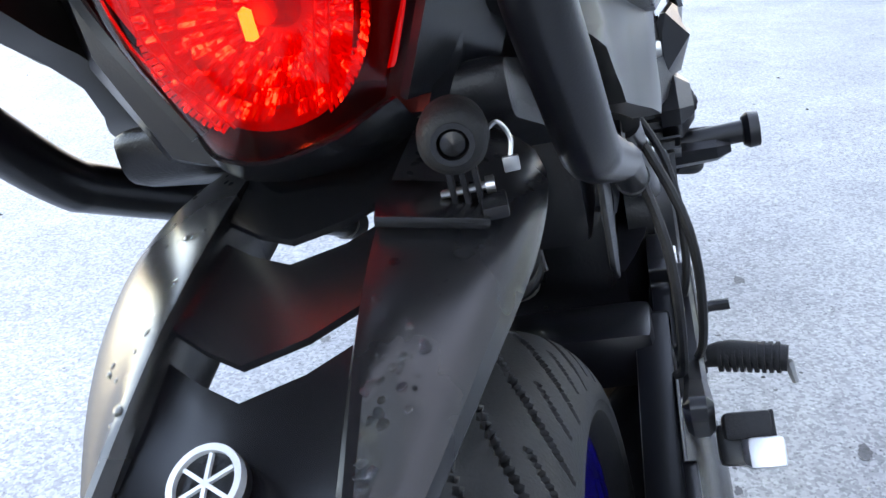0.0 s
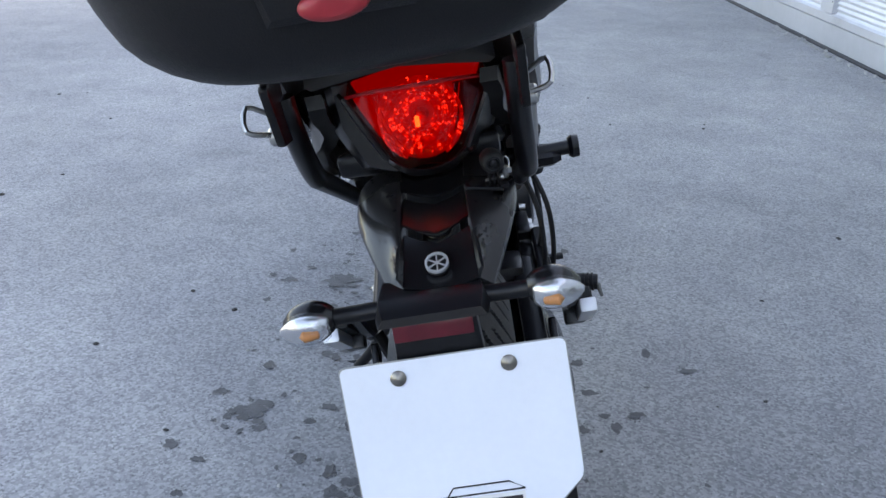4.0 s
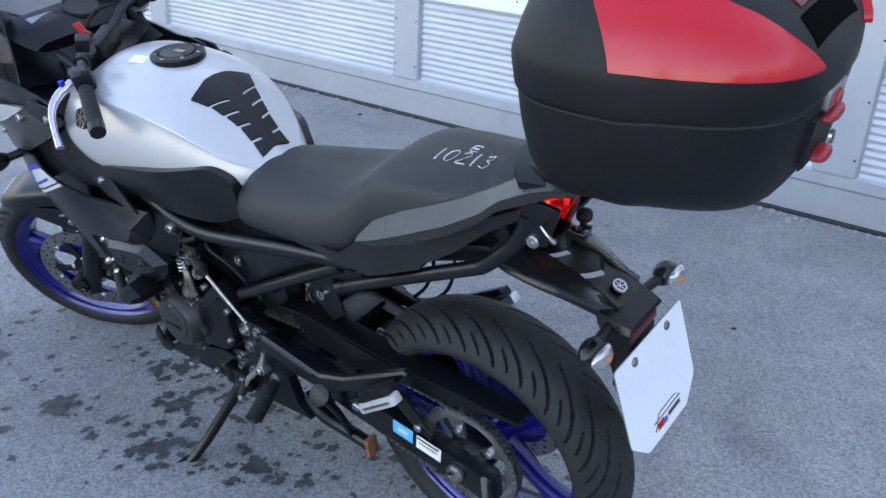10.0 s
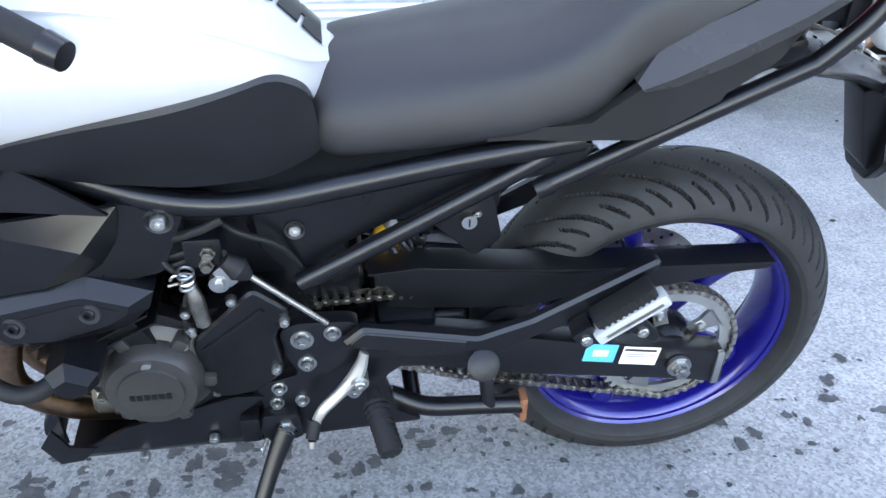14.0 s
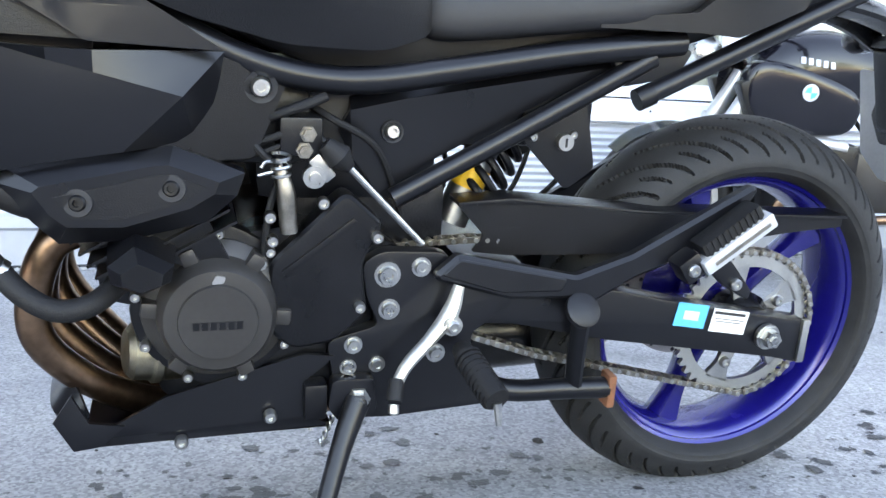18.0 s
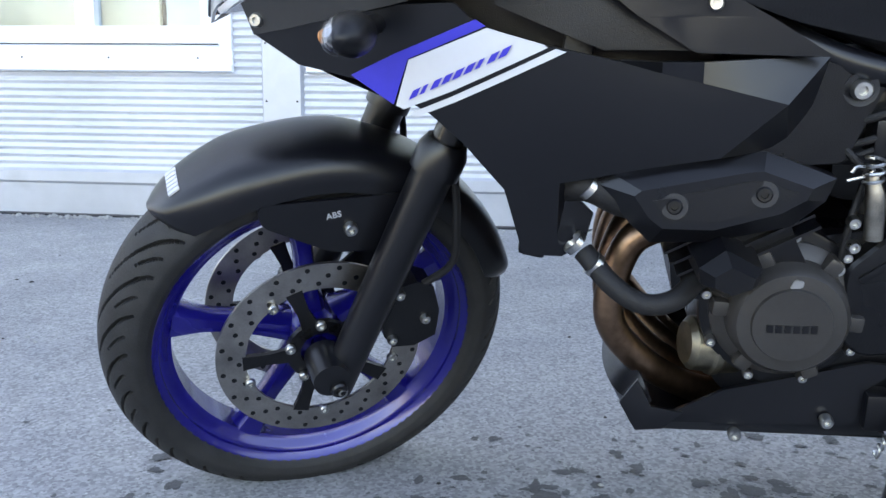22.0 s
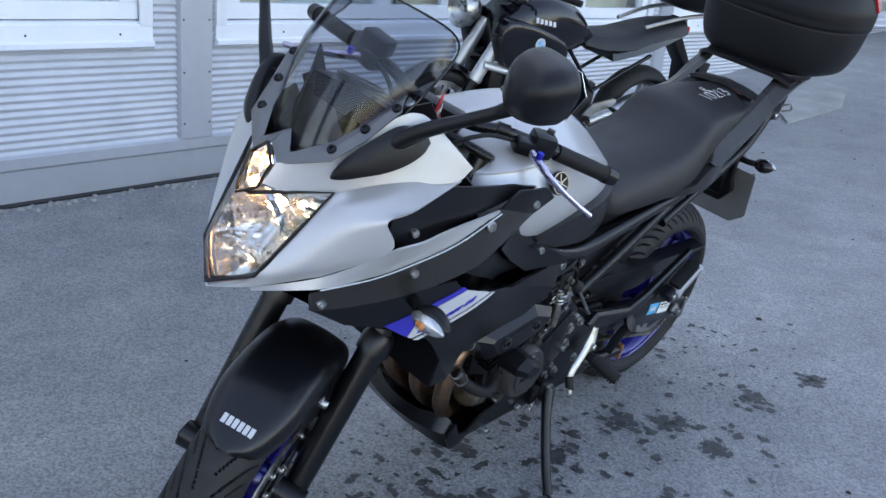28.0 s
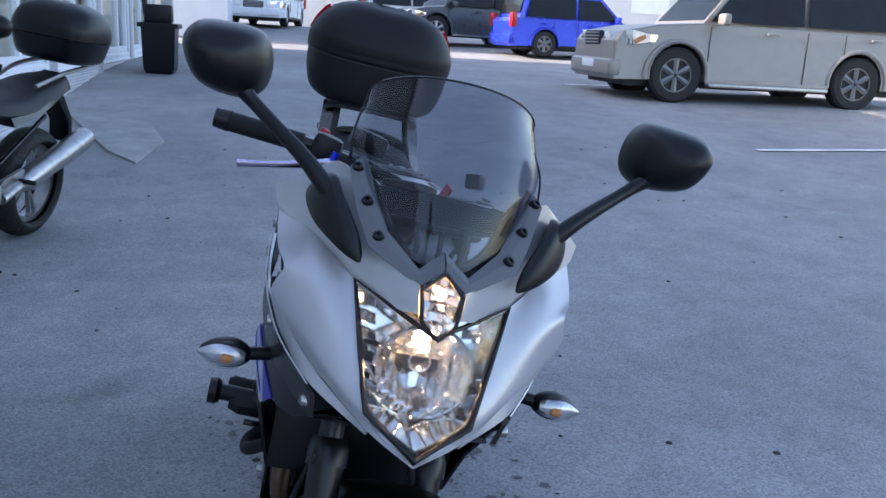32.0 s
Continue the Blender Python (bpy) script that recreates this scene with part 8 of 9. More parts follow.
for k in range(900):
    r = rnd.choice((0.004, 0.006, 0.009, 0.014))
    q = rnd.uniform(-4.5, 5.5)
    add_lathe(bm, [(-r * 0.5, 0), (0, r), (r * 0.6, r * 0.6), (r * 0.8, 0)], 5, Matrix.Translation((-0.035 - abs(rnd.gauss(0, 0.035)), q, 0.014)) @ pose(0, 0, 0, 0, -90, rnd.uniform(0, 360)), False)
tagged(part("wall_grit", bm, concrete, smooth=0, m=WALL), "loose grit and crumbs along the wall foot", "grit", kind="stuff")
pil = [-14.2, -11.8, -9.4, -7.0, -4.3, -1.9, 0.27, 2.62, 4.85, 7.05]
def corrugated(y0, y1, z0, z1, pitch=0.034):
    """A sheet with soft level waves."""
    bm = bmesh.new()
    n = max(1, round((z1 - z0) / pitch))
    prof = []
    for k in range(n * 8 + 1):
        z = z0 + (z1 - z0) * k / (n * 8)
        prof.append((0.0235 - 0.0055 * math.cos(2 * math.pi * k / 8), z))
    a = [bm.verts.new((x, y0, z)) for x, z in prof]
    b = [bm.verts.new((x, y1, z)) for x, z in prof]
    for i in range(len(prof) - 1):
        bm.faces.new((a[i], b[i], b[i + 1], a[i + 1]))
    return bm
for k in range(len(pil) - 1):
    y0, y1 = pil[k] + 0.07, pil[k + 1] - 0.07
    part("corrugated_panel", corrugated(y0, y1, 0.228, 0.7), sheet, wall, smooth=60)
    w0, w1 = y0 + 0.22, y1 - 0.1
    part("corrugated_panel", corrugated(y0, w0, 0.7, 2.34), sheet, wall, smooth=60)
    part("corrugated_panel", corrugated(w1, y1, 0.7, 2.34), sheet, wall, smooth=60)
    cill = part("window_cill", prism([(0.0, 0.672), (-0.012, 0.68), (-0.012, 0.7), (0.006, 0.708), (0.006, 0.775), (0.03, 0.79), (0.12, 0.8), (0.12, 0.672)], w0 - 0.06, w1 + 0.06, axis="y"), pvc, wall, "white plastic window cill band")
    for yy in (w0 - 0.03, w1 + 0.03):
        part("window_casing", box((0.012, yy, 1.55), (0.024, 0.06, 1.56), bevel=0.003), pvc, wall)
    bm = bmesh.new()
    yy = w0 + 0.1
    while yy < w1:
        add_bolt(bm, (0.0055, yy, 0.735), (-1, 0, 0), 0.005, 0.002)
        add_bolt(bm, (0.009, yy + 0.2, 0.19), (-1, 0, 0), 0.006, 0.003)
        yy += 0.42
    for yy in (y0 - 0.135, y0 + 0.005):
        for zz in (0.3, 0.55, 0.8, 1.1):
            add_bolt(bm, (-0.004, yy, zz), (-1, 0, 0), 0.005, 0.002)
    loose("fixing_screw", bm, ink, wall)
    y0, y1 = w0, w1
    win = tagged(part("window_%d" % (k + 1), prism([(0.03, 0.8), (0.03, 0.875), (0.1, 0.875), (0.1, 0.8)], y0, y1, axis="y"), pvc, m=WALL), "white plastic framed window", "window", kind="structure")
    part("window_frame", box((0.065, (y0 + y1) / 2, 2.28), (0.07, y1 - y0, 0.09)), pvc, win)
    part("window_frame", box((0.065, y0 + 0.045, 1.555), (0.07, 0.09, 1.37)), pvc, win)
    part("window_frame", box((0.065, y1 - 0.045, 1.555), (0.07, 0.09, 1.37)), pvc, win)
    cuts = [y0 + 0.09, y0 + (y1 - y0) * 0.36, y1 - 0.09] if k % 2 else [y0 + 0.09, (y0 + y1) / 2, y1 - 0.09]
    part("mullion", box((0.065, cuts[1], 1.555), (0.066, 0.09, 1.37)), pvc, win)
    for a, b in zip(cuts, cuts[1:]):
        part("pane", box((0.075, (a + b) / 2, 1.555), (0.006, b - a, 1.37)), window_glass, win).visible_shadow = False
    tagged(part("pilaster", prism([(0.016, y0 - 0.38), (-0.004, y0 - 0.37), (-0.004, y0 - 0.2), (0.016, y0 - 0.19), (0.1, y0 - 0.19), (0.1, y0 - 0.38)], 0.228, 5.0, axis="z"), flash, wall))
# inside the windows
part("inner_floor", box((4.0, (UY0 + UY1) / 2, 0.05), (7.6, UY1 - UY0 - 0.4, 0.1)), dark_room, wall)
rnd = random.Random(3)
for k in range(27):
    y = UY0 + 0.9 + k * 0.9
    b = tagged(part("storage_board", box((0.2 + 0.02 * (k % 2), y, 1.2), (0.03, 0.88, 2.1 + 0.1 * (k % 3)), pose(0, 0, 0, 0, rnd.uniform(-1.5, 1.5), rnd.uniform(-1.5, 1.5)), bevel=0.004), paper if k % 4 == 1 else ply, m=WALL), "pale board leaning inside the window", "board", group="boards behind the windows")
    lo = min((b.matrix_basis @ v.co).z for v in b.data.vertices)
    b.location.z += 0.1 - lo
# post with a concrete foot
post = thing("post", "blue-grey steel post on a concrete foot", "post", pose(0.15, 6.35, 0, 0, 0, 8))
part("footing", box((0, 0, 0.11), (0.38, 0.38, 0.22), bevel=0.02), concrete, post, "grey concrete foot")
part("shaft", box((0, 0, 2.1), (0.24, 0.24, 3.7), bevel=0.012), post_paint, post)
part("shaft_joint", box((-0.125, 0.0, 0.75), (0.012, 0.06, 0.2), bevel=0.004), dark_steel, post)

# ---- the second motorcycle ----
def roadster(m):
    ob = thing("roadster", "black naked motorcycle with silver fork tubes and flat-twin engine", "motorcycle", m)
    pale_silver = mat("pale silver paint", (0.5, 0.5, 0.5), 0.34, 0.6, vary=0.1)
    black_gloss = mat("deep black lacquer", (0.005, 0.005, 0.008), 0.14, vary=0.2, coat=0.2, Specular_IOR_Level=0.4)
    for nm, y, r, half in (("front_wheel", 1.49, 0.3, 0.058), ("rear_wheel", 0.0, 0.312, 0.085)):
        w = part(nm, lathe([(0.04, 0.226), (0.04, 0.2), (-0.04, 0.2), (-0.04, 0.226), (-0.03, 0.212), (0.03, 0.212)], 56), alloy, ob, "silver cast wheel", m=pose(0, y, r, 12))
        part("tyre", tyre_mesh(r, half, 200, 16), rubber, w, smooth=50)
        part("hub", lathe([(0.05, 0.0), (0.05, 0.04), (-0.05, 0.04), (-0.05, 0.0)], 24, None, False), alloy, w)
        for k in range(5):
            for q in (-1, 1):
                a = 2 * math.pi * k / 5 + q * 0.13
                part("spoke", loft([[Matrix.Rotation(a0, 4, "X") @ Vector((x, t, rr)) for x, t in ((-0.012, -0.008), (0.012, -0.008), (0.012, 0.008), (-0.012, 0.008))] for a0, rr in ((2 * math.pi * k / 5, 0.035), (a, 0.205))], 2, 1), alloy, w)
        if y > 1:
            for s in (-1, 1):
                d, dots = holed_disc(0.11, 0.158, 0.005, s * 0.07, (0.12, 0.135, 0.148), 40)
                br = part("brake_disc", d, disc_steel, w)
                loose("drilling", dots, plastic, br, smooth=0)
                part("disc_carrier", lathe([(s * 0.064, 0.03), (s * 0.064, 0.108), (s * 0.07, 0.108), (s * 0.07, 0.03)], 24), engine_black, br)
    ax = Vector((0, -0.46, 0.888))
    for s in (-1, 1):
        b0 = Vector((s * 0.1, 1.47, 0.28))
        leg = part("fork_leg", tube([b0, b0 + ax * 0.34], [0.026, 0.03], 14, 2), engine_black, ob)
        part("fork_tube", tube([b0 + ax * 0.6, b0 + ax * 0.84], 0.02, 14, 0), steel, leg, "chromed fork tube")
        part("fork_sleeve", tube([b0 + ax * 0.3, b0 + ax * 0.45, b0 + ax * 0.62], [0.036, 0.035, 0.031], 18, 2), pale_silver, leg, "silver painted fork sleeve")
        part("fork_collar", lathe([(-0.012, 0.0), (-0.012, 0.033), (0.02, 0.033), (0.02, 0.0)], 16, align(b0 + ax * 0.6, ax), False), alloy, leg)
        part("caliper", box((s * 0.09, 1.39, 0.4), (0.05, 0.06, 0.1), pose(0, 0, 0, 20), bevel=0.012), engine_black, leg)
        cyl = part("cylinder", loft([[(s * x, 1.0 + 0.075 * c * k, 0.46 + 0.075 * d * k) for c, d in ((1, 0.3), (0.7, 0.9), (-0.5, 1.0), (-1, 0.4), (-0.9, -0.6), (-0.2, -1.0), (0.7, -0.8))] for x, k in ((0.12, 1.1), (0.2, 1.15), (0.3, 1.35), (0.37, 1.28), (0.395, 0.9))], 3, 3), alloy, ob, "silver flat-twin cylinder", smooth=50)
        bm = bmesh.new()
        for k in range(5):
            add_box(bm, (s * (0.15 + k * 0.02), 1.0, 0.46), (0.005, 0.17, 0.16), bevel=0.002)
        loose("cylinder_fin", bm, alloy, cyl)
        head_cover = part("rocker_cover", loft([[(s * x, 1.005 + 0.11 * c * k, 0.45 + 0.085 * d * k) for c, d in ((1, -0.2), (0.85, 0.7), (0.1, 1.0), (-0.75, 0.9), (-1, 0.1), (-0.8, -0.75), (0.0, -1.0), (0.8, -0.85))] for x, k in ((0.3, 1.08), (0.35, 1.06), (0.395, 0.88), (0.405, 0.5))], 3, 3), pale_silver, cyl, "ribbed silver rocker cover", smooth=50)
        bm = bmesh.new()
        for k in range(7):
            add_box(bm, (s * 0.33, 0.95 + k * 0.02, 0.535), (0.11, 0.005, 0.016), pose(0, 0, 0, 0, s * 10), bevel=0.002)
        loose("cover_rib", bm, alloy, head_cover)
        part("cover_cap", lathe([(0, 0), (0, 0.018), (0.008, 0.016), (0.008, 0)], 16, align((s * 0.397, 1.0, 0.46), (s, 0, 0)), False), dark_steel, cyl)
        part("header_pipe", tube([(s * 0.27, 1.06, 0.42), (s * 0.27, 1.12, 0.33), (s * 0.2, 1.05, 0.26), (s * 0.14, 0.8, 0.26), (s * 0.13, 0.5, 0.28)], 0.02, 12, 5), copper_pipe, ob)
        part("lower_rail", tube([(s * 0.13, 1.31, 0.645), (s * 0.17, 1.1, 0.61), (s * 0.18, 0.83, 0.575)], 0.024, 12, 4, flat=0.7), pale_silver, ob, "silver side rail of the frame")
        mi = part("mirror", loft([[(s * (0.38 + 0.06 * k * math.cos(a)), 1.02 + dy, 1.22 + 0.05 * k * math.sin(a)) for a in [q * math.pi / 5 for q in range(10)]] for dy, k in ((-0.02, 1), (0.01, 0.95), (0.03, 0.4))], 3, 3), plastic, ob, smooth=60)
        part("mirror_stem", tube([(s * 0.25, 1.05, 1.05), (s * 0.3, 1.05, 1.14), (s * 0.36, 1.03, 1.19)], 0.007, 8, 4), gloss_black, mi)
        part("grip", tube([(s * 0.26, 1.02, 1.05), (s * 0.38, 0.96, 1.04)], 0.017, 12, 0), grip_rubber, ob)
        part("rear_peg", tube([(s * 0.15, 0.35, 0.4), (s * 0.24, 0.34, 0.4)], 0.013, 10, 0), grip_rubber, ob)
        part("foot_plate", prism(rounded([(0.55, 0.36), (0.5, 0.42), (0.32, 0.46), (0.3, 0.43), (0.45, 0.35)], 0.01), s * 0.16, s * 0.14, 0.003), alloy, ob)
    part("telelever", tube([(-0.1, 1.28, 0.55), (0, 1.34, 0.56), (0.1, 1.28, 0.55)], 0.02, 10, 4), alloy, ob)
    part("front_mudguard", shell([[(x, 1.49 + (0.33 - abs(x) * 0.3) * math.cos(radians(a)), 0.3 + (0.33 - abs(x) * 0.3) * math.sin(radians(a))) for x in (-0.08, -0.05, 0, 0.05, 0.08)] for a in (40, 60, 85, 110, 135)], 0.004, 4, 3), black_gloss, ob, "gloss black front mudguard")
    part("crankcase", box((0, 0.95, 0.42), (0.3, 0.42, 0.32), bevel=0.04), engine_black, ob)
    part("gearbox", box((0, 0.62, 0.42), (0.24, 0.34, 0.26), bevel=0.04), engine_grey, ob)
    part("oil_cooler", box((0, 1.2, 0.5), (0.26, 0.1, 0.24), bevel=0.02), plastic, ob)
    tank2 = part("tank", loft([[(0, y, zb), (-w * 0.8, y, zb), (-w, y, (zb + zt) / 2), (-w * 0.75, y, zt - 0.03), (0, y, zt), (w * 0.75, y, zt - 0.03), (w, y, (zb + zt) / 2), (w * 0.8, y, zb)] for y, zb, zt, w in ((0.58, 0.78, 0.86, 0.11), (0.7, 0.74, 0.96, 0.15), (0.9, 0.7, 1.02, 0.18), (1.1, 0.66, 1.0, 0.19), (1.2, 0.68, 0.93, 0.14))], 4, 4), black_gloss, ob, "gloss black fuel tank", smooth=60)
    for s in (-1, 1):
        part("tank_side", loft([[(s * x, 1.03 + (y - 1.03) * k, 0.75 + (z - 0.75) * k) for y, z in ((1.24, 0.88), (1.12, 0.885), (0.98, 0.85), (0.82, 0.78), (0.8, 0.69), (0.86, 0.62), (1.05, 0.61), (1.2, 0.65), (1.27, 0.76))] for x, k in ((0.12, 1.02), (0.175, 1.0), (0.196, 0.9), (0.203, 0.6), (0.204, 0.1))], 4, 4), black_gloss, tank2, smooth=60)
        part("air_scoop", prism(rounded([(1.3, 0.8), (1.22, 0.84), (1.18, 0.7), (1.24, 0.66)], 0.015), s * 0.19, s * 0.12, 0.01), plastic, tank2)
        em = part("round_badge", lathe([(0, 0), (0, 0.034), (0.004, 0.032), (0.004, 0)], 24, align((s * 0.203, 1.02, 0.78), (s, 0, 0)), False), white_paint, tank2)
        part("badge_quarter", prism([(1.02, 0.78), (1.045, 0.78), (1.037, 0.797), (1.02, 0.804)], s * 0.2085, s * 0.2065), sky_decal, em)
        part("badge_quarter", prism([(1.02, 0.78), (0.995, 0.78), (1.003, 0.763), (1.02, 0.756)], s * 0.2085, s * 0.2065), sky_decal, em)
        bm = bmesh.new()
        for k in range(5):
            add_box(bm, (s * 0.185, 0.94 + k * 0.03, 0.885 + k * 0.004), (0.006, 0.018, 0.026), pose(0, 0, 0, 0, s * -18))
        loose("tank_print_bar", bm, white_paint, tank2)
    part("seat", loft([[(-w, y, z - 0.08), (-w, y, z - 0.03), (-w * 0.7, y, z), (0, y, z + 0.008), (w * 0.7, y, z), (w, y, z - 0.03), (w, y, z - 0.08)] for y, z, w in ((0.62, 0.83, 0.1), (0.5, 0.82, 0.15), (0.3, 0.83, 0.16), (0.18, 0.86, 0.15), (0.0, 0.9, 0.14), (-0.18, 0.92, 0.1))], 4, 3), vinyl, ob, "black vinyl seat", smooth=60)
    part("tail_body", loft([[(-w, y, z), (w, y, z), (w * 0.7, y, z + 0.09), (-w * 0.7, y, z + 0.09)] for y, z, w in ((0.4, 0.68, 0.14), (0.1, 0.74, 0.13), (-0.2, 0.84, 0.09))], 2, 1), black_gloss, ob)
    part("rear_mudguard", prism([(-0.18, 0.85), (-0.34, 0.66), (-0.36, 0.52), (-0.32, 0.52), (-0.3, 0.64), (-0.14, 0.8)], -0.06, 0.06, 0.004), plastic, ob)
    part("tail_light", box((0, -0.24, 0.86), (0.1, 0.05, 0.05), bevel=0.012), red_plastic, ob)
    for s in (-1, 1):
        part("carrier_rail", tube([(s * 0.12, 0.2, 0.88), (s * 0.14, -0.05, 0.95), (s * 0.13, -0.3, 0.98), (s * 0.06, -0.4, 0.98)], 0.012, 10, 5), alloy, ob)
        part("frame_tube", tube([(s * 0.12, 0.75, 0.75), (s * 0.13, 0.5, 0.5), (s * 0.13, 0.1, 0.72)], 0.012, 10, 0), gloss_black, ob)
    sil = part("silencer", loft([[(-0.16 + r * math.cos(a), y, z + r * math.sin(a)) for a in [k * math.pi / 5 for k in range(10)]] for y, z, r in ((0.5, 0.32, 0.025), (0.36, 0.37, 0.03), (0.28, 0.4, 0.058), (0.0, 0.48, 0.064), (-0.28, 0.56, 0.064), (-0.3, 0.565, 0.055))], 3, 3), alloy, ob, "brushed steel silencer", smooth=60)
    part("silencer_cap", lathe([(-0.01, 0.03), (-0.01, 0.06), (0.02, 0.055), (0.02, 0.03)], 24, align((-0.16, -0.31, 0.568), (0, -1, 0.28))), dark_steel, sil)
    hl = part("headlight", lathe([(-0.1, 0), (-0.09, 0.05), (-0.04, 0.088), (0.02, 0.098), (0.03, 0.094), (0.02, 0.086), (-0.03, 0.06), (-0.045, 0)], 36, align((0, 1.42, 0.9), (0, 1, -0.05)), False), steel, ob, "round chrome headlight", smooth=50)
    part("lens", lathe([(0.02, 0), (0.018, 0.05), (0.012, 0.088), (0.016, 0.088), (0.024, 0.05), (0.028, 0)], 30, align((0, 1.42, 0.9), (0, 1, -0.05)), False), clear_lens, hl)
    part("bulb_cover", lathe([(-0.03, 0), (-0.03, 0.02), (0.0, 0.018), (0.0, 0)], 16, align((0, 1.42, 0.9), (0, 1, -0.05)), False), alloy, hl)
    part("instrument", box((0, 1.3, 1.06), (0.2, 0.08, 0.12), pose(0, 0, 0, -30), bevel=0.02), plastic, ob)
    part("flyscreen", shell([[(-0.15, 1.36, 1.02), (0, 1.42, 1.02), (0.15, 1.36, 1.02)], [(-0.16, 1.3, 1.14), (0, 1.36, 1.15), (0.16, 1.3, 1.14)], [(-0.13, 1.26, 1.24), (0, 1.31, 1.26), (0.13, 1.26, 1.24)]], 0.004, 4, 4), gloss_black, ob)
    part("handlebar", tube([(-0.27, 1.015, 1.05), (-0.18, 1.08, 1.05), (-0.08, 1.14, 1.01), (0.08, 1.14, 1.01), (0.18, 1.08, 1.05), (0.27, 1.015, 1.05)], 0.012, 10, 4), gloss_black, ob)
    part("top_yoke", box((0, 1.13, 0.98), (0.24, 0.07, 0.03), bevel=0.01), engine_black, ob)
    part("side_stand", tube([(-0.16, 0.78, 0.27), (-0.24, 0.76, 0.12), (-0.29, 0.75, 0.035)], 0.012, 10, 2), gloss_black, ob)
    part("stand_foot", box((-0.295, 0.75, 0.03), (0.06, 0.04, 0.012), bevel=0.003), gloss_black, ob)
    return ob


M_RB = pose(1.98, -2.34, ground_z(2.0, -2.34) - 0.0, 0, 0, -9) @ pose(0, 0, 0, 0.8, -8, 0)
roadster(M_RB)
rcase = thing("luggage_box", "black smooth luggage box on the second motorcycle's carrier", "luggage case", M_RB)
part("box_base", loft([[(hw * math.copysign(abs(math.cos(a)) ** 0.6, math.cos(a)), -0.25 + hy * math.copysign(abs(math.sin(a)) ** 0.6, math.sin(a)), z) for a in [k * math.pi / 8 for k in range(16)]] for z, hw, hy in ((0.995, 0.17, 0.15), (1.02, 0.21, 0.19), (1.1, 0.235, 0.205), (1.13, 0.24, 0.21))], 3, 2), plastic, rcase, smooth=60)
part("box_lid", loft([[(hw * math.copysign(abs(math.cos(a)) ** 0.6, math.cos(a)), -0.25 + hy * math.copysign(abs(math.sin(a)) ** 0.6, math.sin(a)), z) for a in [k * math.pi / 8 for k in range(16)]] for z, hw, hy in ((1.135, 0.245, 0.215), (1.2, 0.24, 0.21), (1.28, 0.2, 0.17), (1.32, 0.12, 0.1))], 3, 2), plastic, rcase, smooth=60)

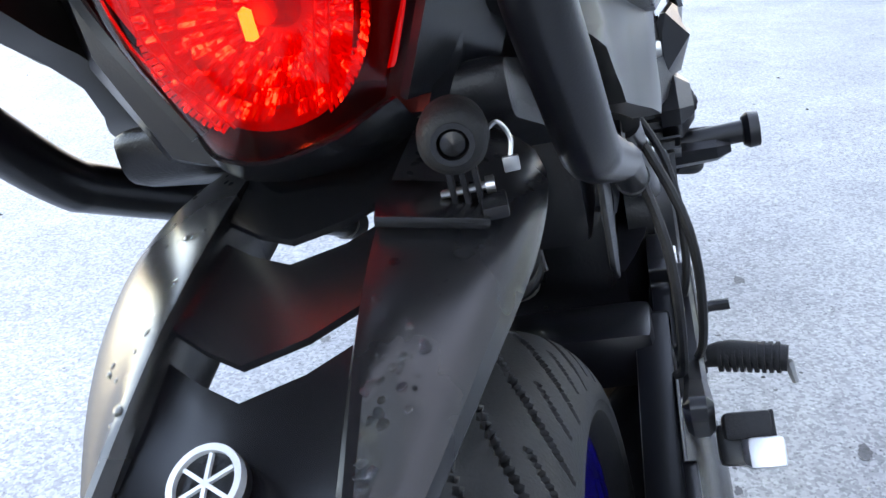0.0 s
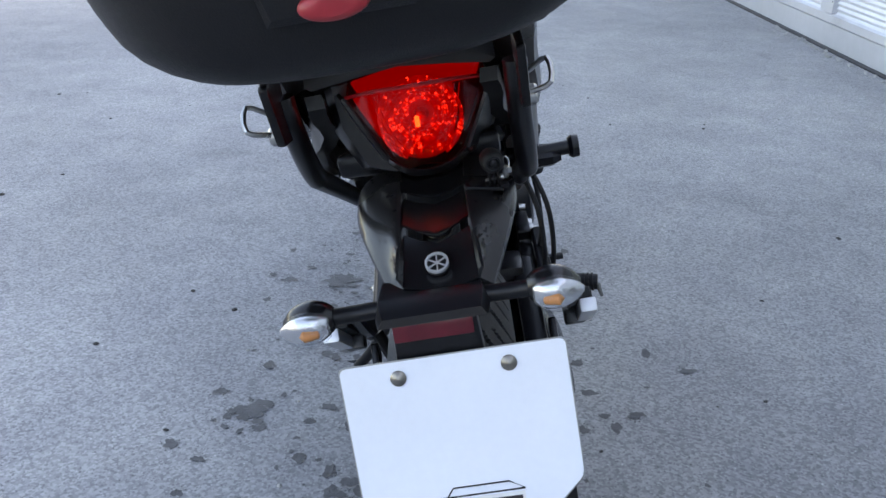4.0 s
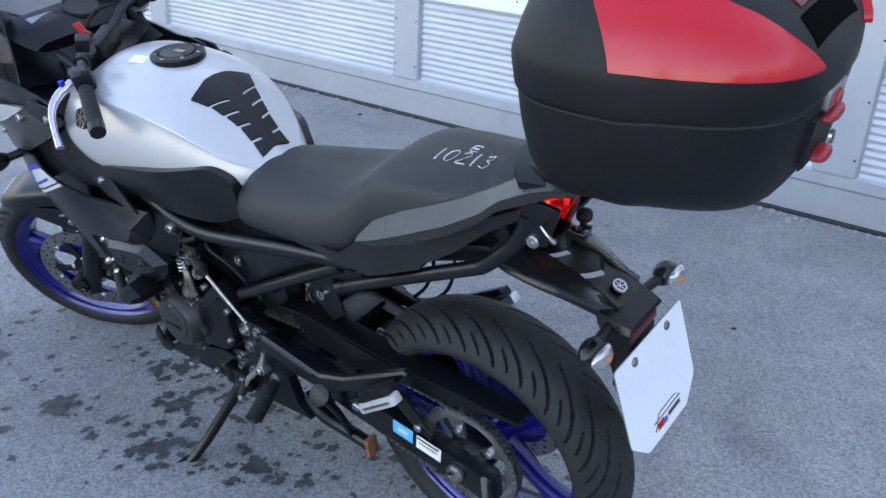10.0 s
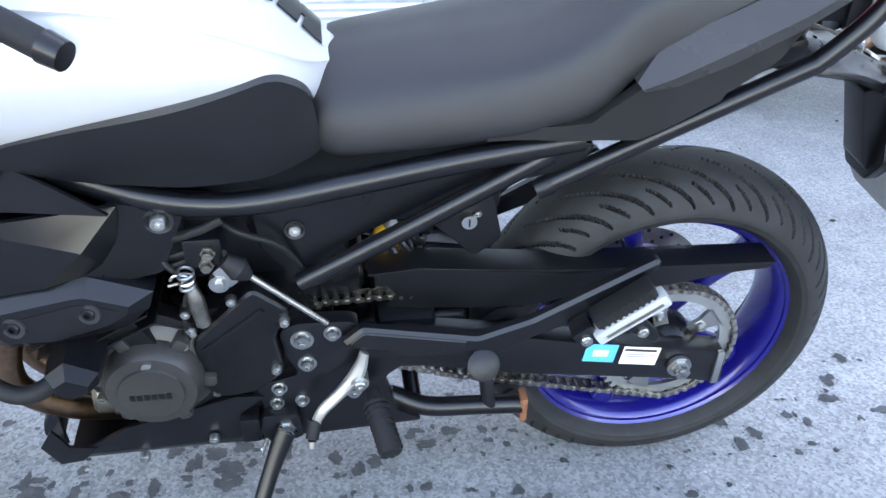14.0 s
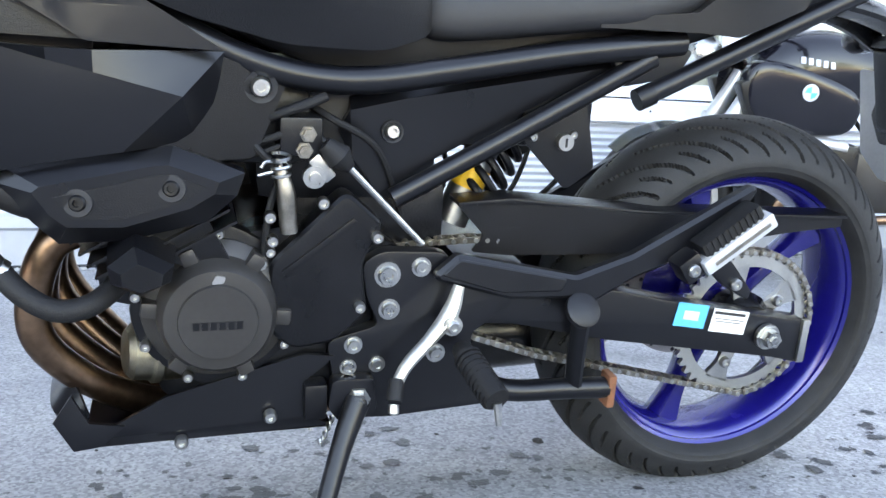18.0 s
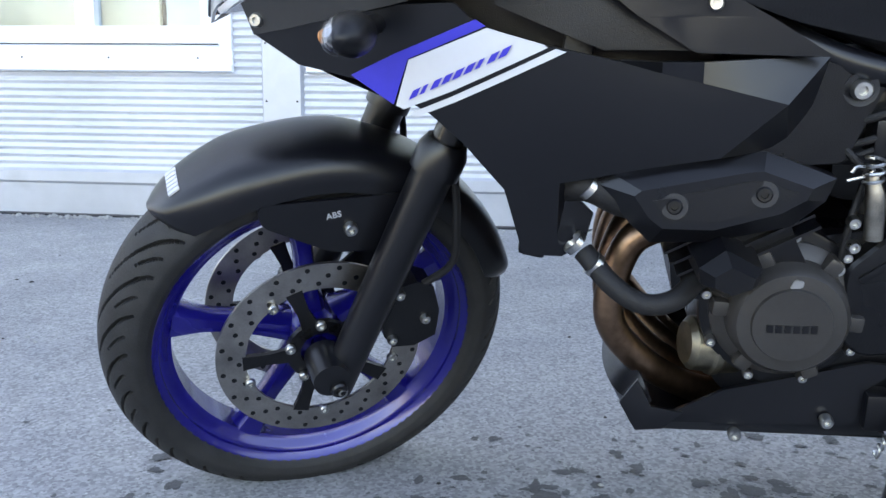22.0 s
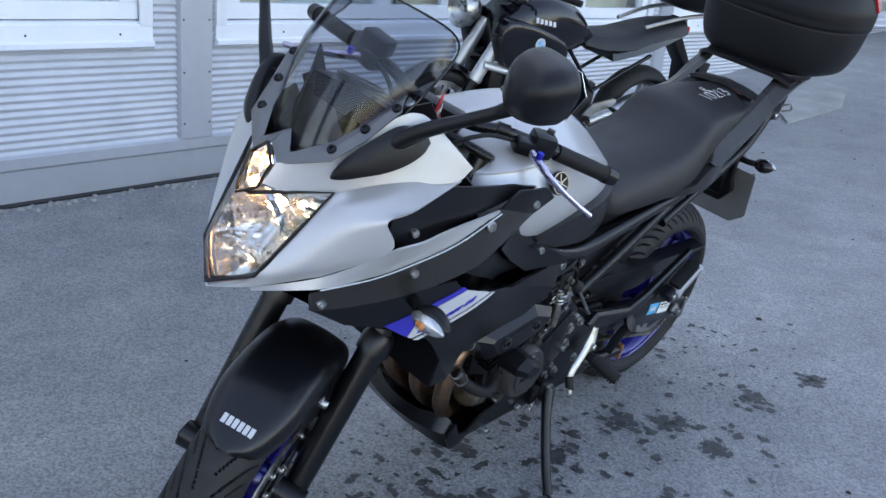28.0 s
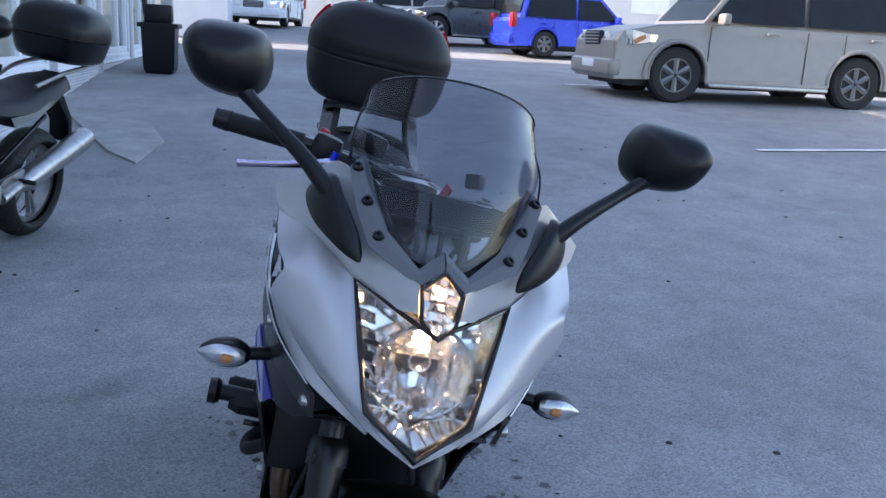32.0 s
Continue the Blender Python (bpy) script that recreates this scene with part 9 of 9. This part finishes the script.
# ---- parked cars ----
def car(name, label, paint, m, length, width, height, hood, suv=False, front_at=1, rim_mat=alloy):
    """A parked car that faces +x, standing on z = 0, its middle at the origin."""
    ob = thing(name, label, "car", m)
    L, W, H = length / 2, width / 2, height
    wr = 0.38 if suv else 0.31
    wb = length * 0.58
    fx, rx = L - length * 0.195, L - length * 0.195 - wb
    glass_dark = mat(name + " glass", (0.02, 0.024, 0.028), 0.06, vary=0.1, rough_vary=0.02)
    belt = H * 0.60
    sill = wr * 0.75
    arch = wr * 1.18
    def wheel_arch(cx):
        return [(cx + arch * math.cos(radians(a)), wr + arch * math.sin(radians(a))) for a in range(-10, 191, 20)]
    low = [(L, sill + 0.08), (L - 0.03, sill)] + [p for p in wheel_arch(fx)] + [p for p in wheel_arch(rx)] + [(-L + 0.03, sill), (-L, sill + 0.1), (-L, belt - 0.1), (-L + 0.08, belt)]
    top = [(L - hood, belt), (L - hood * 0.5, belt - 0.05), (L - 0.1, belt - 0.16), (L - 0.01, belt - 0.3)]
    outline = low + top
    rings = []
    for wy, k in ((-W + 0.005, 0.972), (-W + 0.0, 0.982), (-W + 0.03, 0.994), (-W + 0.12, 1.0), (W - 0.12, 1.0), (W - 0.03, 0.994), (W, 0.982), (W - 0.005, 0.972)):
        rings.append([(x * k, wy * (0.95 if z > belt - 0.1 else 1.0) * (0.9 if abs(x) > L - 0.25 else 1.0), belt * 0.5 + (z - belt * 0.5) * k) for x, z in outline])
    bm = loft(rings, 1, 1)
    part("body", bm, paint, ob, smooth=14)
    back = -L + (0.12 if suv else 0.25)
    roof = [(L - hood - 0.02, belt - 0.01), (L - hood - 0.62, H - 0.04), (L - hood - 0.9, H), (back + 0.45, H), (back + 0.12, H - 0.08), (back - 0.04, belt - 0.01)]
    cabin = loft([[(x, s * (W * (0.93 - 0.2 * (z - belt) / (H - belt))), z) for s in (-1, 1)] for x, z in roof] and [[(x, -W * (0.93 - 0.17 * max(0, z - belt) / (H - belt)), z), (x, W * (0.93 - 0.17 * max(0, z - belt) / (H - belt)), z), (x, W * 0.85, belt - 0.05), (x, -W * 0.85, belt - 0.05)] for x, z in roof], 1, 1)
    part("cabin", cabin, paint, ob, smooth=25)
    gl = roof
    for s in (-1, 1):
        cut = [(gl[0][0] - 0.12, belt + 0.03), (gl[1][0] - 0.03, H - 0.1), (gl[3][0] + 0.02, H - 0.09), (gl[4][0] + 0.12, H - 0.16), (gl[5][0] + 0.2, belt + 0.03)]
        mid = (cut[0][0] + cut[4][0]) / 2 + 0.1
        for a, b in ((cut[0][0], mid + 0.04), (mid - 0.04, cut[4][0])):
            lo, hi = min(a, b), max(a, b)
            poly = [(x, z) for x, z in cut]
            def clip(poly, x0, keep):
                out = []
                for i in range(len(poly)):
                    p, q = poly[i], poly[(i + 1) % len(poly)]
                    pin, qin = (p[0] <= x0) == keep, (q[0] <= x0) == keep
                    if pin:
                        out.append(p)
                    if pin != qin:
                        t = (x0 - p[0]) / (q[0] - p[0])
                        out.append((x0, p[1] + t * (q[1] - p[1])))
                return out
            poly = clip(clip(poly, hi, True), lo, False)
            bm = bmesh.new()
            vs = [bm.verts.new((x, s * (W * (0.93 - 0.17 * (z - belt) / (H - belt)) + 0.006), z)) for x, z in poly]
            bm.faces.new(vs)
            bmesh.ops.solidify(bm, geom=bm.faces[:], thickness=0.008)
            part("side_window", bm, glass_dark, ob, "dark side window", smooth=0)
            part("door_handle", box((hi * 0.35 + lo * 0.65, s * (W + 0.004), belt - 0.1), (0.18, 0.03, 0.035), bevel=0.01), paint, ob)
        part("door_seam", box((mid, s * (W * 0.999), (belt + sill) / 2), (0.012, 0.012, belt - sill - 0.1)), ink, ob)
        part("sill_trim", box(((fx + rx) / 2, s * (W - 0.01), sill + 0.02), (wb - arch * 2, 0.06, 0.08), bevel=0.015), plastic if not suv else paint, ob)
        part("wing_mirror", box((L - hood - 0.25, s * (W + 0.1), belt + 0.06), (0.12, 0.2, 0.16), bevel=0.045, seg=3), paint, ob)
        lamp = part("head_lamp", loft([[(L - dx, s * (W - dy), belt - 0.15 - 0.03 * k), (L - dx + 0.012, s * (W - dy), belt - 0.24), (L - dx, s * (W - dy), belt - 0.34 + 0.03 * k), (L - dx - 0.12, s * (W - dy - 0.05), belt - 0.34 + 0.03 * k), (L - dx - 0.12, s * (W - dy - 0.05), belt - 0.15 - 0.03 * k)] for dx, dy, k in ((0.02, 0.5, 1), (0.03, 0.36, 0.3), (0.1, 0.18, 0), (0.26, 0.045, 0), (0.5, -0.006, 1.5))], 3, 1), reflector, ob, "large clear headlamp", smooth=30)
        for x in (L - hood - 0.12, rx + arch * 0.6):
            part("door_seam", box((x, s * (W * 0.999), (belt + sill) / 2 + 0.08), (0.01, 0.012, belt - sill - 0.26)), ink, ob)
        part("turn_lamp", prism([(L - 0.26, belt - 0.27), (L - 0.42, belt - 0.2), (L - 0.44, belt - 0.25), (L - 0.3, belt - 0.33)], s * (W + 0.008), s * (W - 0.06), axis="y"), amber, lamp)
        part("tail_lamp", box((-L + 0.06, s * (W - 0.12), belt - 0.06), (0.14, 0.2, 0.34), bevel=0.03), red_plastic, ob, "red tail lamp")
        part("fog_lamp", box((L - 0.03, s * (W - 0.3), sill + 0.22), (0.1, 0.24, 0.1), bevel=0.03), reflector, ob)
        for cx in (fx, rx):
            part("wheel_flare", tube([(cx + arch * 1.03 * math.cos(radians(a)), s * (W - 0.015), wr + arch * 1.03 * math.sin(radians(a))) for a in range(-8, 189, 14)], 0.035, 8, 1), paint, ob)
            mw = Matrix.Translation((cx, s * (W - 0.12), wr)) @ pose(0, 0, 0, 0, 0, 90)
            ty = part("wheel", lathe([(-0.11, wr * 0.62), (-0.115, wr * 0.9), (-0.09, wr), (0.09, wr), (0.115, wr * 0.9), (0.11, wr * 0.62)], 36), rubber, ob, m=mw)
            part("rim", lathe([(-0.1, wr * 0.64), (-0.1, wr * 0.58), (0.1, wr * 0.58), (0.1, wr * 0.64)], 32), rim_mat, ty)
            # black disc behind the spokes, put in for the shade inside the wheel
            part("wheel_shade_disc", lathe([(-0.06, 0), (-0.06, wr * 0.6), (0.06, wr * 0.6), (0.06, 0)], 24, None, False), ink, ty)
            for q in range(6):
                a = q * math.pi / 3
                part("spoke", loft([[Matrix.Rotation(a, 4, "X") @ Vector((s * x, t, r)) for x, t in ((0.08, -w), (0.1, 0), (0.08, w), (0.06, 0))] for r, w in ((0.02, 0.03), (wr * 0.6, 0.045))], 1, 1), rim_mat, ty)
    bm = bmesh.new()
    x0, z0, x1, z1 = roof[0][0] - 0.06, roof[0][1] + 0.04, roof[1][0] + 0.02, roof[1][1] - 0.03
    def screen(x0, z0, x1, z1, out):
        bm = bmesh.new()
        w0, w1 = W * 0.86, W * 0.74
        bm.faces.new([bm.verts.new(p) for p in ((x0 + out, -w0, z0 + 0.015), (x0 + out, w0, z0 + 0.015), (x1 + out, w1, z1 + 0.015), (x1 + out, -w1, z1 + 0.015))])
        bmesh.ops.solidify(bm, geom=bm.faces[:], thickness=0.008)
        return bm
    part("windscreen", screen(x0, z0, x1, z1, 0.02), glass_dark, ob, smooth=0)
    part("rear_window", screen(roof[5][0] + 0.03, belt + 0.1, roof[4][0] + 0.0, H - 0.12, -0.035), glass_dark, ob, smooth=0)
    gr = part("grille", box((L - 0.02, 0, belt - 0.26), (0.08, width * 0.34, 0.2), bevel=0.03), ink, ob)
    for q in range(4):
        part("grille_bar", box((L + 0.024, 0, belt - 0.33 + q * 0.045), (0.02, width * 0.32, 0.016), bevel=0.004), steel, gr)
    part("front_bumper", box((L - 0.06, 0, sill + 0.16), (0.2, width * 0.92, 0.24), bevel=0.07, seg=3), paint, ob)
    part("rear_bumper", box((-L + 0.05, 0, sill + 0.16), (0.2, width * 0.92, 0.24), bevel=0.07, seg=3), paint, ob)
    part("plate", box((L + 0.045, 0, sill + 0.2), (0.012, 0.5, 0.11), bevel=0.003), white_plate, ob)
    part("underbody", box((0, 0, sill + 0.05), (length * 0.9, width * 0.8, 0.25)), ink, ob)
    if suv:
        for s in (-1, 1):
            part("roof_rail", tube([(back + 0.5, s * W * 0.7, H), (back + 0.6, s * W * 0.7, H + 0.06), (L - hood - 1.2, s * W * 0.7, H + 0.06), (L - hood - 1.05, s * W * 0.7, H - 0.01)], 0.02, 8, 3), steel, ob)
            part("running_board", box(((fx + rx) / 2, s * (W - 0.02), sill - 0.02), (wb - arch * 2.1, 0.16, 0.05), bevel=0.015), steel, ob)
    return ob


def gzz(y):
    return ground_z(-6.0, y)


rim_grey = mat("grey wheel paint", (0.2, 0.2, 0.2), 0.35, 0.7, vary=0.1)
silver_car = mat("champagne silver car paint", (0.27, 0.255, 0.235), 0.42, 0.4, vary=0.05, coat=0.2)
blue_car = mat("bright blue car paint", (0.02, 0.045, 0.5), 0.25, 0.3, vary=0.08, coat=0.3)
white_car = mat("white car paint", (0.75, 0.77, 0.8), 0.25, vary=0.04, coat=0.2)
grey_car = mat("dark grey car paint", (0.06, 0.065, 0.07), 0.3, 0.4, vary=0.1, coat=0.2)
car("suv", "silver four-wheel-drive estate with grey alloy wheels", silver_car, pose(-5.5, -10.4, gzz(-10.3) - 0.05, 0, 0, 5.5), 4.78, 1.88, 1.84, 1.25, True, rim_mat=rim_grey)
car("hatchback", "bright blue hatchback with dark multi-spoke wheels", blue_car, pose(-4.9, -19.9, gzz(-19.9), 0, 0, 192), 3.9, 1.7, 1.52, 0.9, rim_mat=rim_grey)
car("dark_suv", "dark grey estate car with bright wheels", grey_car, pose(-2.5, -22.8, gzz(-22.8), 0, 0, 20), 4.5, 1.82, 1.68, 1.1, True)
car("saloon", "white saloon car facing the yard", white_car, pose(3.75, -27.6, gzz(-27.6), 0, 0, 86), 4.8, 1.82, 1.45, 1.3)
car("far_car", "white car parked far off", white_car, pose(-1.2, -30.5, gzz(-30.5), 0, 0, 195), 4.4, 1.78, 1.5, 1.1)

# ---- yard clutter and far surroundings ----
binn = thing("litter_bin", "black open litter bin beside the wall", "litter bin", pose(2.95, -9.65, ground_z(2.9, -9.65), 0, 0, 6))
part("bin_body", loft([[(-w, -w, z), (w, -w, z), (w, w, z), (-w, w, z)] for z, w in ((0.0, 0.17), (0.06, 0.2), (0.62, 0.22))], 1, 1), plastic, binn)
part("bin_rim", loft([[(-w, -w, z), (w, -w, z), (w, w, z), (-w, w, z)] for z, w in ((0.6, 0.26), (0.66, 0.26))], 1, 1), plastic, binn)
part("bin_hood", box((0, 0.08, 0.78), (0.36, 0.2, 0.24), bevel=0.03), plastic, binn)
part("bin_label", box((0, -0.03, 0.76), (0.18, 0.01, 0.12)), paper, binn)
for k, (y, h) in enumerate(((-10.2, 1.5), (-10.4, 1.2), (-10.6, 1.7))):
    tagged(part("standing_pole", tube([(3.2 + 0.08 * k, y, ground_z(3, y)), (3.35 + 0.05 * k, y - 0.1, ground_z(3, y) + h)], 0.025, 8, 0), plastic), "dark pole leaning on the wall", "pole", group="poles by the wall")
line_mat = mat("worn white line paint", (0.62, 0.62, 0.6), 0.8, vary=0.3, scale=5, bump=0.4)
for x0, y0, x1, y1 in ((-4.02, -6.16, -9.0, -7.25), (-3.0, -11.3, -8.0, -12.6)):
    d = Vector((x1 - x0, y1 - y0, 0))
    q = Vector((-d.y, d.x, 0)).normalized() * 0.05
    bm = bmesh.new()
    n = 12
    rows = []
    for k in range(n + 1):
        c = Vector((x0, y0, 0)) + d * k / n
        rows.append([bm.verts.new((c.x + s * q.x, c.y + s * q.y, ground_z(c.x, c.y + s * q.y) + 0.012)) for s in (-1, 1)])
    for a, b in zip(rows, rows[1:]):
        bm.faces.new((a[0], a[1], b[1], b[0]))
    tagged(part("parking_line", bm, line_mat, smooth=0), "worn white parking line", "road marking", kind="structure")
slab = [(1.88, -4.36), (2.22, -4.76), (3.23, -6.63), (2.2, -6.05), (1.87, -5.25)]
bm = bmesh.new()
top = [bm.verts.new((x, y, ground_z(x, y) + 0.018)) for x, y in slab]
bot = [bm.verts.new((x, y, ground_z(x, y) - 0.02)) for x, y in slab]
bm.faces.new(top)
for i in range(5):
    bm.faces.new((bot[i], bot[(i + 1) % 5], top[(i + 1) % 5], top[i]))
tagged(part("pavement_patch", bm, concrete, smooth=0), "pale concrete patch in the asphalt", "pavement", kind="structure")

# far buildings and trees, beyond the parked cars and across the road
def block(name, label, x, y, w, d, h, rz, wall_mat, rows, cols):
    ob = thing(name, label, "building", pose(x, y, ground_z(x, y) - 0.5, 0, 0, rz))
    part("wall", box((0, 0, h / 2), (w, d, h)), wall_mat, ob)
    part("roof", box((0, 0, h + 0.1), (w + 0.4, d + 0.4, 0.25)), flash, ob)
    for r in range(rows):
        for c in range(cols):
            wx = -w / 2 + w * (c + 0.5) / cols
            wz = 1.2 + (h - 1.2) * (r + 0.4) / rows
            for s in (-1, 1):
                part("window", box((wx, s * (d / 2 + 0.01), wz), (w / cols * 0.5, 0.06, (h - 1.2) / rows * 0.5)), pvc, ob)
    return ob


pale_wall = mat("pale render", (0.6, 0.6, 0.6), 0.8, vary=0.1, scale=0.4)
block("warehouse", "pale low warehouse across the yard", -9, -44, 34, 8, 6.5, 4, pale_wall, 1, 9)
block("shed", "pale metal shed beyond the road", 2, 46, 46, 10, 7, 3, pale_wall, 1, 10)
block("garage", "white garage units along the yard", 9.2, -26, 9, 13, 4.5, 8, pvc, 1, 3)
leaf_mat = mat("tree leaves", (0.07, 0.12, 0.03), 0.6, vary=0.6, scale=1.5)
bark = mat("bark", (0.12, 0.09, 0.06), 0.9, vary=0.4, scale=8)
rnd = random.Random(21)
for k, (x, y) in enumerate(((-14, 33), (-24, 30), (-34, 24), (-30, -10), (-33, -22), (12, 36))):
    t = thing("tree", "leafy broad tree at the yard's far edge", "tree", pose(x, y, 0), group="far trees")
    h = rnd.uniform(6, 8.5)
    part("trunk", tube([(0, 0, -0.3), (0.1, 0.05, h * 0.3), (-0.1, 0.1, h * 0.6)], [0.24, 0.17, 0.08], 8, 3), bark, t)
    bm = bmesh.new()
    for j in range(5):
        a = rnd.uniform(0, 6.28)
        add_tube(bm, [(0, 0, h * (0.3 + j * 0.05)), (math.cos(a) * 1.0, math.sin(a) * 1.0, h * (0.45 + j * 0.05)), (math.cos(a) * 1.9, math.sin(a) * 1.9, h * (0.6 + j * 0.05))], 0.05, 6, 2)
    loose("limb", bm, bark, t)
    bm = bmesh.new()
    for j in range(900):
        a, u = rnd.uniform(0, 6.28), rnd.random() ** 0.5
        zz = rnd.uniform(-1, 1)
        r = 2.3 * math.sqrt(max(0.05, 1 - zz * zz)) * u + rnd.gauss(0, 0.2)
        c = Vector((r * math.cos(a), r * math.sin(a), h * 0.66 + zz * h * 0.32))
        mm = Matrix.Translation(c) @ pose(0, 0, 0, rnd.uniform(0, 360), rnd.uniform(0, 360), 0)
        s = rnd.uniform(0.1, 0.24)
        bm.faces.new([bm.verts.new(mm @ Vector(p)) for p in ((-s, 0, 0), (0, -s * 0.6, 0.03), (s, 0, 0), (0, s * 0.6, 0.03))])
    tagged(part("crown", bm, leaf_mat, t, smooth=0), kind="stuff")
